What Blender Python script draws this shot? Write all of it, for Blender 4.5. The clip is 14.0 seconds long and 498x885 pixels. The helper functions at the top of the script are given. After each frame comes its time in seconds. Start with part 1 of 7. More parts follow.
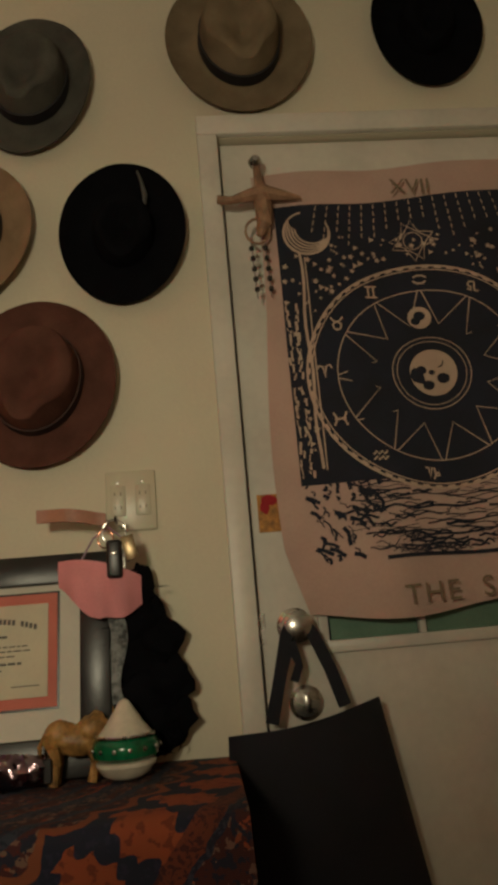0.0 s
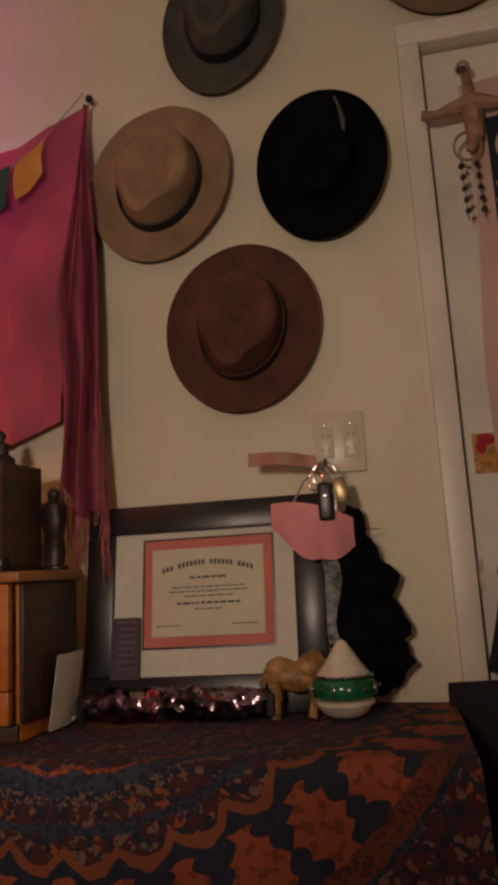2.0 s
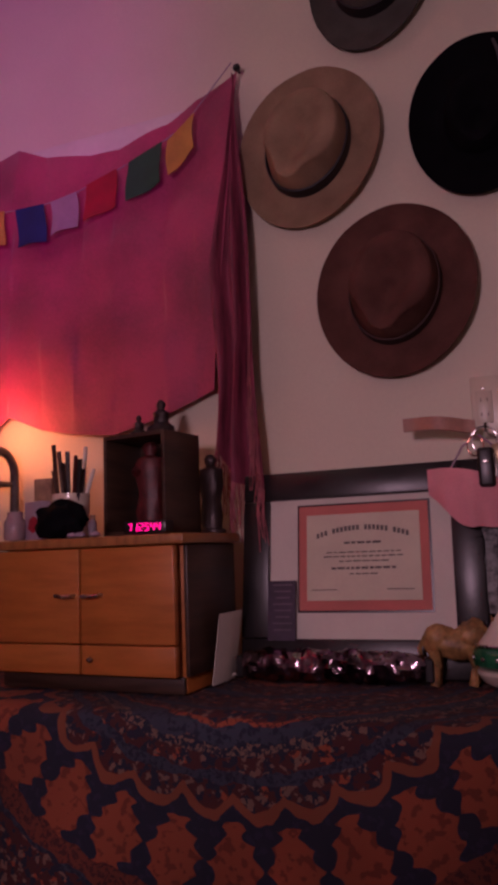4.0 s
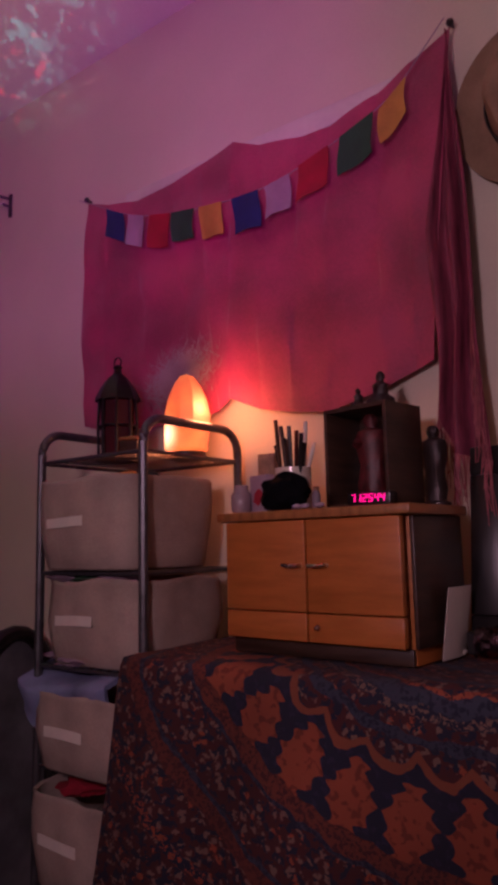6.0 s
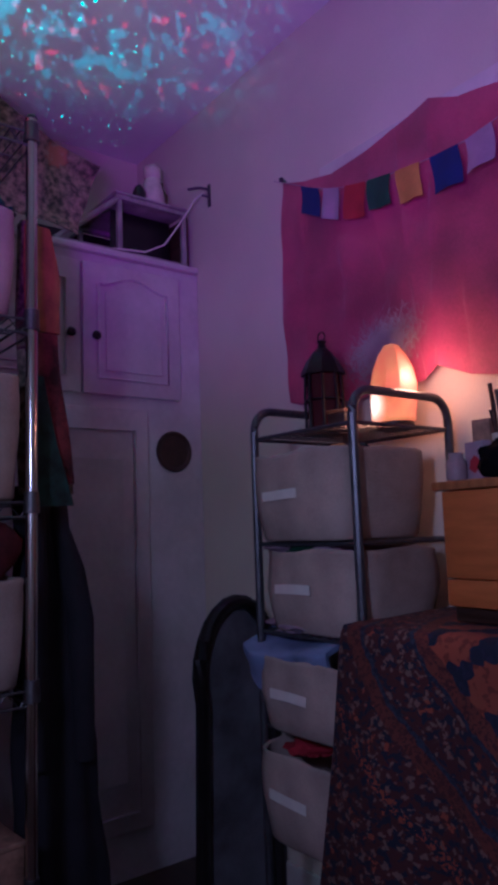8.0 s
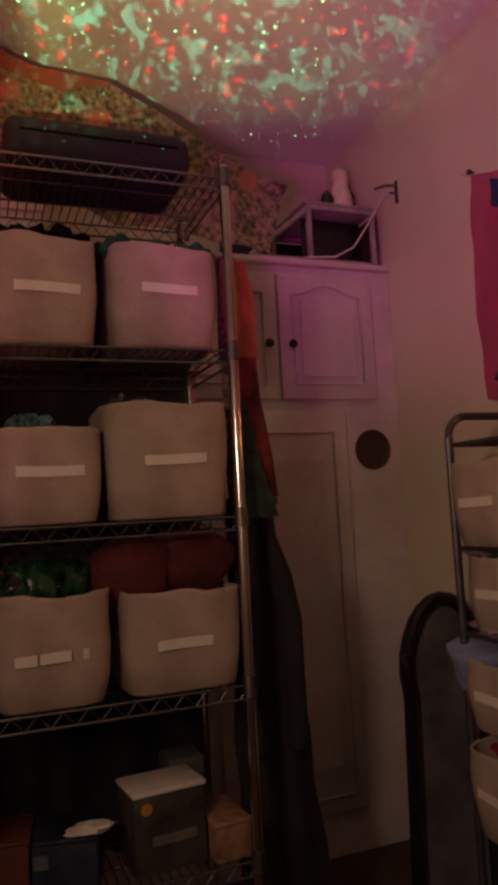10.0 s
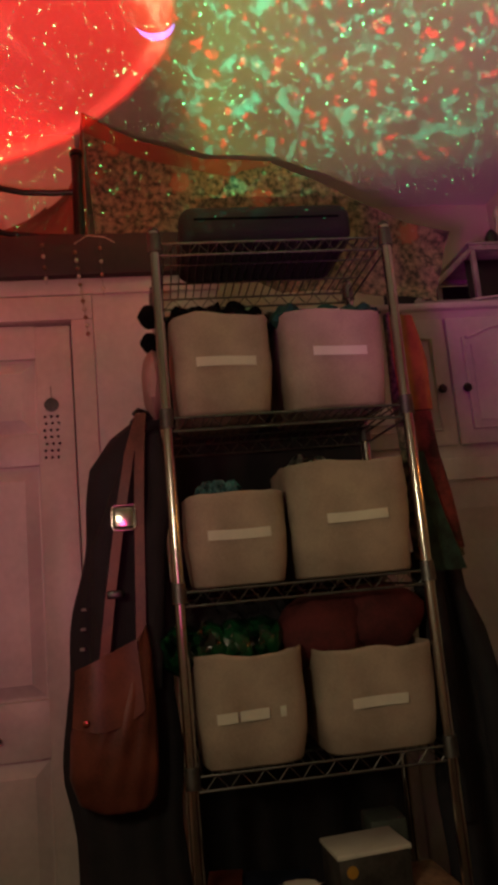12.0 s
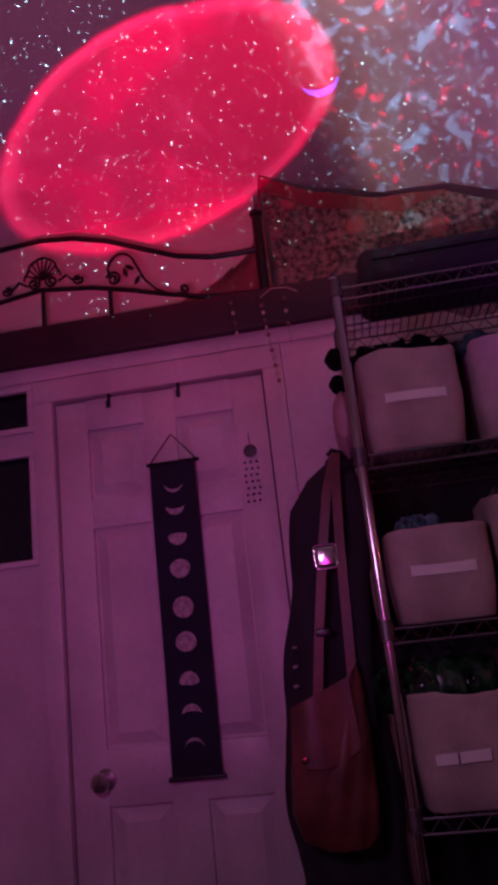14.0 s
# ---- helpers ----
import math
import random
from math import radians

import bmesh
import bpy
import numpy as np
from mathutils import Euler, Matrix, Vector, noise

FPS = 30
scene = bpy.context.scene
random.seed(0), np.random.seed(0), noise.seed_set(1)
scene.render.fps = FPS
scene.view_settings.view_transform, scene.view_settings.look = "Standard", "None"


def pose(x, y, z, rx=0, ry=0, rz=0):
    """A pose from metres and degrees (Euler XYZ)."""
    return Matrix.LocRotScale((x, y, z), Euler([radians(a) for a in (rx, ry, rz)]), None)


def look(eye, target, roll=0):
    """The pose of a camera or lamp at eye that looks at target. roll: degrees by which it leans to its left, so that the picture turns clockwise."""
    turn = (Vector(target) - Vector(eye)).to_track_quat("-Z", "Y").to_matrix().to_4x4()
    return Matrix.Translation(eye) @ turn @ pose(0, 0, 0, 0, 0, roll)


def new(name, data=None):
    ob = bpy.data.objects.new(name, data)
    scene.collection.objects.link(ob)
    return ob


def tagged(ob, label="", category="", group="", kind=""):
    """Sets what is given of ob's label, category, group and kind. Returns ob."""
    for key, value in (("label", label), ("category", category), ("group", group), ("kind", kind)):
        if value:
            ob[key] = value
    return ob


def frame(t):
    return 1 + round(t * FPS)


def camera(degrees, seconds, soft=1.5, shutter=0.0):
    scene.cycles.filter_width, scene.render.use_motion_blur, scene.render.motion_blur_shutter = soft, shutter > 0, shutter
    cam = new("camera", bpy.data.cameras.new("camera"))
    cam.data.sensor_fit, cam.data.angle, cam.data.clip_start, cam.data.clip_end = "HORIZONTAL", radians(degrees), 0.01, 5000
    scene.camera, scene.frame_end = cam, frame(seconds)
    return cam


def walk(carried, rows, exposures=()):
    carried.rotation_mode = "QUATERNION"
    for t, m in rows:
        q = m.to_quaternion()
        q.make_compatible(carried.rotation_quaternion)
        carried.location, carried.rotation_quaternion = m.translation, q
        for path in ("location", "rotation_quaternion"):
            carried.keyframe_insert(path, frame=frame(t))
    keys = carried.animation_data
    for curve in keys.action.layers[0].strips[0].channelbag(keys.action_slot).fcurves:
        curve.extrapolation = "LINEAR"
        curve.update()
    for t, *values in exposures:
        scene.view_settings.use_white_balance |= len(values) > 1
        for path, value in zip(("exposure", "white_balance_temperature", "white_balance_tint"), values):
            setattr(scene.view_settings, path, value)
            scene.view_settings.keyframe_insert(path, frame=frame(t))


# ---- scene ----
cam = camera(37.6, 14.0, soft=4.4)
PATH = [
    (0, (-0.087, -0.054, 0.944), (0.077, 1.881, 1.422), -5.0),
    (0.5, (-0.076, -0.041, 0.95), (-0.087, 1.909, 1.394), -4.6),
    (1, (-0.114, -0.025, 0.957), (-0.237, 1.931, 1.358), -4.1),
    (1.5, (-0.116, -0.019, 0.953), (-0.364, 1.928, 1.334), -3.7),
    (2, (-0.124, -0.024, 0.959), (-0.484, 1.911, 1.309), -3.4),
    (2.5, (-0.128, -0.026, 0.956), (-0.592, 1.891, 1.289), -3.1),
    (2.7, (-0.151, -0.028, 0.959), (-0.623, 1.889, 1.28), -3.0),
    (4.8, (-0.166, -0.038, 0.94), (-1.091, 1.713, 1.216), -1.8),
    (5, (-0.174, -0.035, 0.936), (-1.143, 1.693, 1.213), -1.7),
    (5.5, (-0.186, -0.037, 0.929), (-1.262, 1.626, 1.205), -1.5),
    (6, (-0.195, -0.045, 0.918), (-1.392, 1.532, 1.198), -1.3),
    (6.5, (-0.199, -0.051, 0.918), (-1.508, 1.439, 1.179), -1.5),
    (7, (-0.207, -0.06, 0.913), (-1.609, 1.344, 1.162), -1.6),
    (7.5, (-0.207, -0.067, 0.914), (-1.697, 1.247, 1.147), -1.9),
    (8, (-0.21, -0.071, 0.908), (-1.789, 1.135, 1.138), -2.0),
    (8.5, (-0.215, -0.071, 0.902), (-1.884, 1.005, 1.136), -2.1),
    (8.7, (-0.198, -0.085, 0.912), (-1.9, 0.94, 1.136), -2.5),
    (10.8, (-0.093, -0.103, 1.008), (-2.006, 0.436, 1.228), -3.4),
    (11, (-0.095, -0.107, 1.006), (-2.018, 0.386, 1.247), -3.7),
    (11.5, (-0.079, -0.113, 1.013), (-2.022, 0.263, 1.301), -4.5),
    (12, (-0.065, -0.117, 1.013), (-2.017, 0.152, 1.354), -5.2),
    (12.5, (-0.048, -0.114, 1.014), (-2.002, 0.044, 1.41), -6.0),
    (13, (-0.043, -0.117, 1.015), (-1.992, -0.075, 1.461), -6.3),
    (13.5, (-0.036, -0.118, 1.016), (-1.976, -0.206, 1.492), -6.5),
    (14, (-0.025, -0.113, 1.018), (-1.95, -0.361, 1.501), -6.5),
]
EXPOSURES = [(0.0, 0.5, 6000, 0), (0.5, 0.4, 6100, 20), (2.0, 0.35, 6200, 24), (2.5, 0.2, 5900, 50), (5.0, -0.1, 5700, 92), (6.0, -0.1, 5700, 90), (6.5, -0.15, 4800, 74), (7.0, -0.25, 4100, 58), (7.5, -0.2, 3850, 40), (8.0, -0.3, 3800, 46), (8.5, -0.3, 4600, 80),
             (11.0, 0.1, 7500, 14), (11.5, 0.05, 7100, 6), (12.5, -0.3, 6700, 28), (13.0, -0.45, 6500, 58), (13.5, -0.6, 6300, 78), (14.0, -0.95, 5800, 175)]
walk(cam, [(t, look(eye, target, roll)) for t, eye, target, roll in PATH], EXPOSURES)

# room planes: hat wall, corner, door wall, floor, ceiling
WY, CX, DX, FZ, CZ = 1.42, -2.45, -2.20, -0.20, 2.50
EX, SY = 1.50, -2.20

# ---- light ----
world = bpy.data.worlds.new("night")
scene.world = world
world.use_nodes = True
world.node_tree.nodes["Background"].inputs[0].default_value = (0.010, 0.012, 0.022, 1)
world.node_tree.nodes["Background"].inputs[1].default_value = 0.3


def lamp(name, kind, energy, color, m, **kw):
    d = bpy.data.lights.new(name, kind)
    d.energy, d.color = energy, color
    for key, value in kw.items():
        if key == "radius":
            d.shadow_soft_size = value
        elif key == "cone":
            d.spot_size = radians(value)
        elif key == "blend":
            d.spot_blend = value
        elif key == "size":
            d.shape, d.size = "DISK", value
    ob = new(name, d)
    ob.matrix_world = m
    return ob


# added warm fill light behind the camera; no lamp is seen there
room = lamp("unseen_fill_light", "POINT", 27.0, (1.0, 0.81, 0.55), pose(-0.45, -0.50, 1.22), radius=0.09)
# a direction mask turned to the hat wall dims what lies behind and well below the light
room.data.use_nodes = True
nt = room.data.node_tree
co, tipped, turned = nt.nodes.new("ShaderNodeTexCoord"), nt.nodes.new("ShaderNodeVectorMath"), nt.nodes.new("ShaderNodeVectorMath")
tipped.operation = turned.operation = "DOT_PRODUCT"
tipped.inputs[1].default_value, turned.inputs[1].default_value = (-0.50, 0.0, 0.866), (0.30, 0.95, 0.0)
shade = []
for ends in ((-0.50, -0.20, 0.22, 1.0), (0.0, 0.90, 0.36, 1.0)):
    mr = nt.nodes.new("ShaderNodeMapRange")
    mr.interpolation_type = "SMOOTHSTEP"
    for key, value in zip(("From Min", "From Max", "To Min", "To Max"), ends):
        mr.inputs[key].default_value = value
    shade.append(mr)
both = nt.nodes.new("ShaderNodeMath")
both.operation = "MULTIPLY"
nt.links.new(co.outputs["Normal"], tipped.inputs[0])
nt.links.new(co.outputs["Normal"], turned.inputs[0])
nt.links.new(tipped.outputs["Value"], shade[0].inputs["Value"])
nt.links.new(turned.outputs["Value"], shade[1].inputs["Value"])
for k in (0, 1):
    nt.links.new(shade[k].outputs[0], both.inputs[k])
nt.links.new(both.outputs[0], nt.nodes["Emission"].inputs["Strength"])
# salt lamp
lamp("salt_lamp_light", "POINT", 1.5, (1.0, 0.36, 0.06), pose(-1.318, 1.290, 1.262), radius=0.030)
# the unseen star projector throws colour on ceiling and walls; its place near the camera fits the view
PROJ = (-0.15, -0.30, 0.95)


def projector(name, energy, target, cone, blend, base, layers, stars=None, ellipse=None, floor=None, side=None, radius=0.003):
    """layers: (noise scale, from, to, colour, distortion), each adding its colour where its noise is high.
    stars: (scale, dot size, colour). ellipse: (x, y, half axes, turn), the outline that holds the picture, with a
    bright rim.
    floor: how far below its middle an added mask ends the beam; side: the same to one side."""
    ob = lamp(name, "SPOT", energy, (1, 1, 1), look(PROJ, target), radius=radius, cone=cone, blend=blend)
    d = ob.data
    d.use_nodes = True
    nt = d.node_tree
    em = nt.nodes["Emission"]
    co = nt.nodes.new("ShaderNodeTexCoord")
    rgb = nt.nodes.new("ShaderNodeRGB")
    rgb.outputs[0].default_value = (*base, 1)
    out = rgb.outputs[0]

    def add(fac, color, kind="ADD"):
        mx = nt.nodes.new("ShaderNodeMixRGB")
        mx.blend_type = kind
        mx.inputs[2].default_value = (*color, 1)
        nt.links.new(fac, mx.inputs[0])
        nt.links.new(out, mx.inputs[1])
        return mx.outputs[0]

    def ramp(value, lo, hi):
        mr = nt.nodes.new("ShaderNodeMapRange")
        mr.interpolation_type = "SMOOTHSTEP"
        mr.inputs["From Min"].default_value, mr.inputs["From Max"].default_value = lo, hi
        nt.links.new(value, mr.inputs["Value"])
        return mr.outputs[0]

    def math_node(kind, a, b):
        k = nt.nodes.new("ShaderNodeMath")
        k.operation = kind
        for i, v in enumerate((a, b)):
            if isinstance(v, float):
                k.inputs[i].default_value = v
            else:
                nt.links.new(v, k.inputs[i])
        return k.outputs[0]

    def clouds(scale, dist, detail=3.0):
        nz = nt.nodes.new("ShaderNodeTexNoise")
        nz.inputs["Scale"].default_value, nz.inputs["Detail"].default_value = scale, detail
        nz.inputs["Roughness"].default_value, nz.inputs["Distortion"].default_value = 0.55, dist
        nt.links.new(co.outputs["Normal"], nz.inputs["Vector"])
        return nz.outputs["Fac"]

    for scale, lo, hi, color, dist in layers:
        out = add(ramp(clouds(scale, dist), lo, hi), color)
    if ellipse:
        cx, cy, ra, rb, turn = ellipse
        shift, flat = nt.nodes.new("ShaderNodeMapping"), nt.nodes.new("ShaderNodeMapping")
        shift.inputs["Location"].default_value, shift.inputs["Scale"].default_value = (-cx, -cy, 0), (1, 1, 0)
        flat.vector_type = "TEXTURE"
        flat.inputs["Rotation"].default_value, flat.inputs["Scale"].default_value = (0, 0, radians(turn)), (ra, rb, 1)
        ln = nt.nodes.new("ShaderNodeVectorMath")
        ln.operation = "LENGTH"
        nt.links.new(co.outputs["Normal"], shift.inputs["Vector"])
        nt.links.new(shift.outputs[0], flat.inputs["Vector"])
        nt.links.new(flat.outputs[0], ln.inputs[0])
        r = math_node("ADD", ln.outputs["Value"], math_node("MULTIPLY", math_node("SUBTRACT", clouds(7.0, 0.2), 0.5), 0.16))
        rim = math_node("MULTIPLY", ramp(r, 0.84, 0.95), ramp(r, 1.0, 0.96))
        out = add(rim, (0.55, 0.05, 0.035))
        out = add(ramp(r, 0.97, 1.03), (0.030, 0.0006, 0.0006), "MIX")
    if stars:
        scale, size, color = stars
        for k, (mul, dot) in enumerate(((1.0, size), (1.73, size * 0.95))):
            vo = nt.nodes.new("ShaderNodeTexVoronoi")
            vo.inputs["Scale"].default_value = scale * mul
            nt.links.new(co.outputs["Normal"], vo.inputs["Vector"])
            sx = nt.nodes.new("ShaderNodeSeparateXYZ")
            nt.links.new(vo.outputs["Color"], sx.inputs[0])
            spot = ramp(vo.outputs["Distance"], dot, dot * 0.45)
            out = add(math_node("MULTIPLY", spot, math_node("POWER", sx.outputs[0], 1.3)), tuple(c * (1.0 - 0.4 * k) for c in color))
    if floor is not None:
        sy = nt.nodes.new("ShaderNodeSeparateXYZ")
        nt.links.new(co.outputs["Normal"], sy.inputs[0])
        out = add(ramp(sy.outputs[1], floor + 0.06, floor), (0, 0, 0), "MIX")
    if side is not None:
        sd = nt.nodes.new("ShaderNodeSeparateXYZ")
        nt.links.new(co.outputs["Normal"], sd.inputs[0])
        out = add(ramp(sd.outputs[0], side + 0.08, side), (0, 0, 0), "MIX")
    nt.links.new(out, em.inputs["Color"])
    return ob


projector("projector_nebula_beam", 330, (-1.76, 0.28, 2.55), 50, 0.9, (0.19, 0.19, 0.045),
          [(8.0, 0.46, 0.68, (0.04, 0.16, 0.05), 0.3), (40.0, 0.53, 0.70, (0.0, 0.80, 0.42), 0.15), (84.0, 0.55, 0.70, (0.0, 0.85, 0.46), 0.15), (62.0, 0.585, 0.70, (1.8, 0.02, 0.02), 0.15), (6.0, 0.45, 0.7, (0.10, 0.06, 0.012), 0.2)], floor=-0.26, side=-0.18)
projector("projector_red_beam", 450, (-1.95, -0.51, 2.58), 48, 0.25, (0.74, 0.004, 0.008),
          [(6.0, 0.45, 0.62, (0.30, 0.002, 0.004), 0.5), (13.0, 0.52, 0.74, (0.22, 0.04, 0.03), 0.5)], ellipse=(-0.004, -0.016, 0.238, 0.131, 22.3))
projector("projector_star_beam", 330, (-1.90, -0.12, 2.50), 56, 0.5, (0, 0, 0), [], stars=(82.0, 0.155, (0.9, 8.0, 2.8)), floor=-0.24, radius=0.0005)
projector("projector_violet_beam", 92, (-2.05, 1.42, 2.42), 54, 0.95, (0.48, 0.016, 0.38),
          [(3.0, 0.4, 0.65, (0.16, 0.0, 0.05), 0.2)], radius=0.10)
projector("projector_rose_beam", 40, (-2.20, -1.05, 1.55), 75, 1.0, (0.60, 0.05, 0.20),
          [(3.0, 0.4, 0.65, (0.10, 0.0, 0.03), 0.2)], radius=0.10)

# the small blue crescent that the projector throws
moon = lamp("projector_moon_beam", "SPOT", 900, (1, 1, 1), look(PROJ, (-1.82, -0.03, 2.5)), radius=0.001, cone=5, blend=0.0)
moon.data.use_nodes = True
nt = moon.data.node_tree
co, mp1, mp2 = nt.nodes.new("ShaderNodeTexCoord"), nt.nodes.new("ShaderNodeMapping"), nt.nodes.new("ShaderNodeMapping")
mp1.inputs["Scale"].default_value = mp2.inputs["Scale"].default_value = (1, 1, 0)
mp2.inputs["Location"].default_value = (0.0, -0.0172, 0)
masks = []
for mp, kind, limit in ((mp1, "LESS_THAN", 0.0245), (mp2, "GREATER_THAN", 0.034)):
    nt.links.new(co.outputs["Normal"], mp.inputs["Vector"])
    ln = nt.nodes.new("ShaderNodeVectorMath")
    ln.operation = "LENGTH"
    nt.links.new(mp.outputs[0], ln.inputs[0])
    cm = nt.nodes.new("ShaderNodeMath")
    cm.operation = kind
    cm.inputs[1].default_value = limit
    nt.links.new(ln.outputs["Value"], cm.inputs[0])
    masks.append(cm)
both = nt.nodes.new("ShaderNodeMath")
both.operation = "MULTIPLY"
nt.links.new(masks[0].outputs[0], both.inputs[0])
nt.links.new(masks[1].outputs[0], both.inputs[1])
tone = nt.nodes.new("ShaderNodeMixRGB")
tone.inputs[1].default_value, tone.inputs[2].default_value = (0, 0, 0, 1), (0.12, 0.22, 1.0, 1)
nt.links.new(both.outputs[0], tone.inputs[0])
nt.links.new(tone.outputs[0], nt.nodes["Emission"].inputs["Color"])


# ---- mesh helpers ----
def finish(name, bm, material, smooth=35):
    bmesh.ops.recalc_face_normals(bm, faces=bm.faces)
    me = bpy.data.meshes.new(name)
    bm.to_mesh(me)
    bm.free()
    if material:
        me.materials.append(material)
    if smooth:
        me.polygons.foreach_set("use_smooth", [True] * len(me.polygons))
        me.set_sharp_from_angle(angle=radians(smooth))
    return me


def part(name, bm, material, parent, label="", smooth=35):
    ob = new(name, finish(name, bm, material, smooth))
    if parent:
        ob.parent = parent
    if label:
        tagged(ob, label)
    return ob


def thing(name, label, category, m=Matrix(), group="", kind=""):
    ob = new(name)
    ob.empty_display_size = 0.05
    ob.matrix_world = m
    return tagged(ob, label, category, group, kind)


def solo(name, bm, material, label, category, m=Matrix(), kind="", group="", smooth=35):
    ob = new(name, finish(name, bm, material, smooth))
    ob.matrix_world = m
    return tagged(ob, label, category, group, kind)


def merge(bm, other, m=Matrix()):
    vs = [bm.verts.new(m @ v.co) for v in other.verts]
    other.verts.index_update()
    for f in other.faces:
        try:
            bm.faces.new([vs[v.index] for v in f.verts])
        except ValueError:
            pass
    other.free()
    return bm


def box(c, s, bevel=0.0, m=Matrix(), bm=None, seg=2):
    b = bmesh.new()
    bmesh.ops.create_cube(b, size=1)
    for v in b.verts:
        v.co = Vector((v.co.x * s[0], v.co.y * s[1], v.co.z * s[2]))
    if bevel:
        bmesh.ops.bevel(b, geom=b.edges[:], offset=bevel, segments=seg, profile=0.5, affect="EDGES")
    return merge(bm or bmesh.new(), b, m @ Matrix.Translation(c))


def lathe(profile, seg=24, bm=None, m=Matrix(), sx=1.0, sy=1.0, wob=0.0):
    b = bmesh.new()
    rings = []
    for k, (r, z) in enumerate(profile):
        if r < 1e-5:
            rings.append([b.verts.new((0, 0, z))])
        else:
            rings.append([b.verts.new((sx * r * (1 + wob * noise.noise((3 * math.cos(a), 3 * math.sin(a), 9 * z))) * math.cos(a),
                                       sy * r * (1 + wob * noise.noise((3 * math.cos(a), 3 * math.sin(a), 9 * z))) * math.sin(a), z))
                          for a in [2 * math.pi * i / seg for i in range(seg)]])
    for p, q in zip(rings, rings[1:]):
        for i in range(seg):
            j = (i + 1) % seg
            f = [p[i % len(p)], p[j % len(p)], q[j % len(q)], q[i % len(q)]]
            f = list(dict.fromkeys(f))
            if len(f) > 2:
                b.faces.new(f)
    return merge(bm or bmesh.new(), b, m)


def tube(points, r, seg=8, bm=None, closed=False, taper=None):
    b = bm or bmesh.new()
    pts = [Vector(p) for p in points]
    n = len(pts)
    rings = []
    up = Vector((0.13, 0.21, 0.97))
    for i, p in enumerate(pts):
        a, c = (pts[i - 1] if i or closed else pts[0]), (pts[(i + 1) % n] if i < n - 1 or closed else pts[-1])
        d = (c - a).normalized()
        u = d.cross(up)
        if u.length < 0.05:
            u = d.cross(Vector((1, 0, 0)))
        u.normalize()
        w = d.cross(u)
        rr = r * (taper[i] if taper else 1)
        rings.append([b.verts.new(p + rr * (math.cos(2 * math.pi * k / seg) * u + math.sin(2 * math.pi * k / seg) * w)) for k in range(seg)])
    last = n if closed else n - 1
    for i in range(last):
        p, q = rings[i], rings[(i + 1) % n]
        for k in range(seg):
            b.faces.new((p[k], p[(k + 1) % seg], q[(k + 1) % seg], q[k]))
    if not closed:
        b.faces.new(rings[0])
        b.faces.new(rings[-1])
    return b


def sheet(f, nu, nv, thick=0.0, bm=None, uv=None):
    """A surface f(u, v) over the unit square, given thickness along its normals."""
    b = bm or bmesh.new()
    grid = [[b.verts.new(f(i / nu, j / nv)) for j in range(nv + 1)] for i in range(nu + 1)]
    lay = b.loops.layers.uv.new("UVMap") if uv else None
    faces = []
    for i in range(nu):
        for j in range(nv):
            fc = b.faces.new((grid[i][j], grid[i + 1][j], grid[i + 1][j + 1], grid[i][j + 1]))
            faces.append(fc)
            if lay:
                for lp, (a, c) in zip(fc.loops, ((i, j), (i + 1, j), (i + 1, j + 1), (i, j + 1))):
                    lp[lay].uv = uv(a / nu, c / nv)
    if thick:
        bmesh.ops.recalc_face_normals(b, faces=faces)
        bmesh.ops.solidify(b, geom=faces, thickness=thick)
    return b


def ribbon(f, pts, width, bm=None, closed=False):
    """A flat line of the given width drawn along pts on the surface f."""
    b = bm or bmesh.new()
    n = len(pts)
    lr = []
    for i, p in enumerate(pts):
        a, c = (pts[i - 1] if i or closed else pts[0]), (pts[(i + 1) % n] if i < n - 1 or closed else pts[-1])
        d = Vector((c[0] - a[0], c[1] - a[1], 0))
        d = d.normalized() if d.length else Vector((1, 0, 0))
        w = width / 2
        lr.append((b.verts.new(f(p[0] - d.y * w, p[1] + d.x * w)), b.verts.new(f(p[0] + d.y * w, p[1] - d.x * w))))
    for i in range(n if closed else n - 1):
        p, q = lr[i], lr[(i + 1) % n]
        b.faces.new((p[0], p[1], q[1], q[0]))
    return b


def blot(f, c, r, seg=14, bm=None, sx=1.0, sy=1.0, hole=0.0, spikes=0):
    """A flat disc, ring or star on the surface f."""
    b = bm or bmesh.new()
    out, inn = [], []
    for i in range(seg):
        a = 2 * math.pi * i / seg
        q = r * (0.42 if spikes and i % 2 else 1)
        out.append(b.verts.new(f(c[0] + sx * q * math.cos(a), c[1] + sy * q * math.sin(a))))
        if hole:
            inn.append(b.verts.new(f(c[0] + sx * hole * math.cos(a), c[1] + sy * hole * math.sin(a))))
    if hole:
        for i in range(seg):
            j = (i + 1) % seg
            b.faces.new((out[i], out[j], inn[j], inn[i]))
    else:
        b.faces.new(out)
    return b


def lump(c, s, seed=0, rough=0.25, sub=3, bm=None, m=Matrix()):
    b = bmesh.new()
    bmesh.ops.create_icosphere(b, subdivisions=sub, radius=1)
    for v in b.verts:
        k = 1 + rough * noise.noise(v.co * 1.6 + Vector((seed * 3.1, seed, 0))) + rough * 0.5 * noise.noise(v.co * 4 + Vector((0, seed * 2.3, 0)))
        v.co = Vector((v.co.x * s[0] * k, v.co.y * s[1] * k, v.co.z * s[2] * k)) + Vector(c)
    return merge(bm or bmesh.new(), b, m)


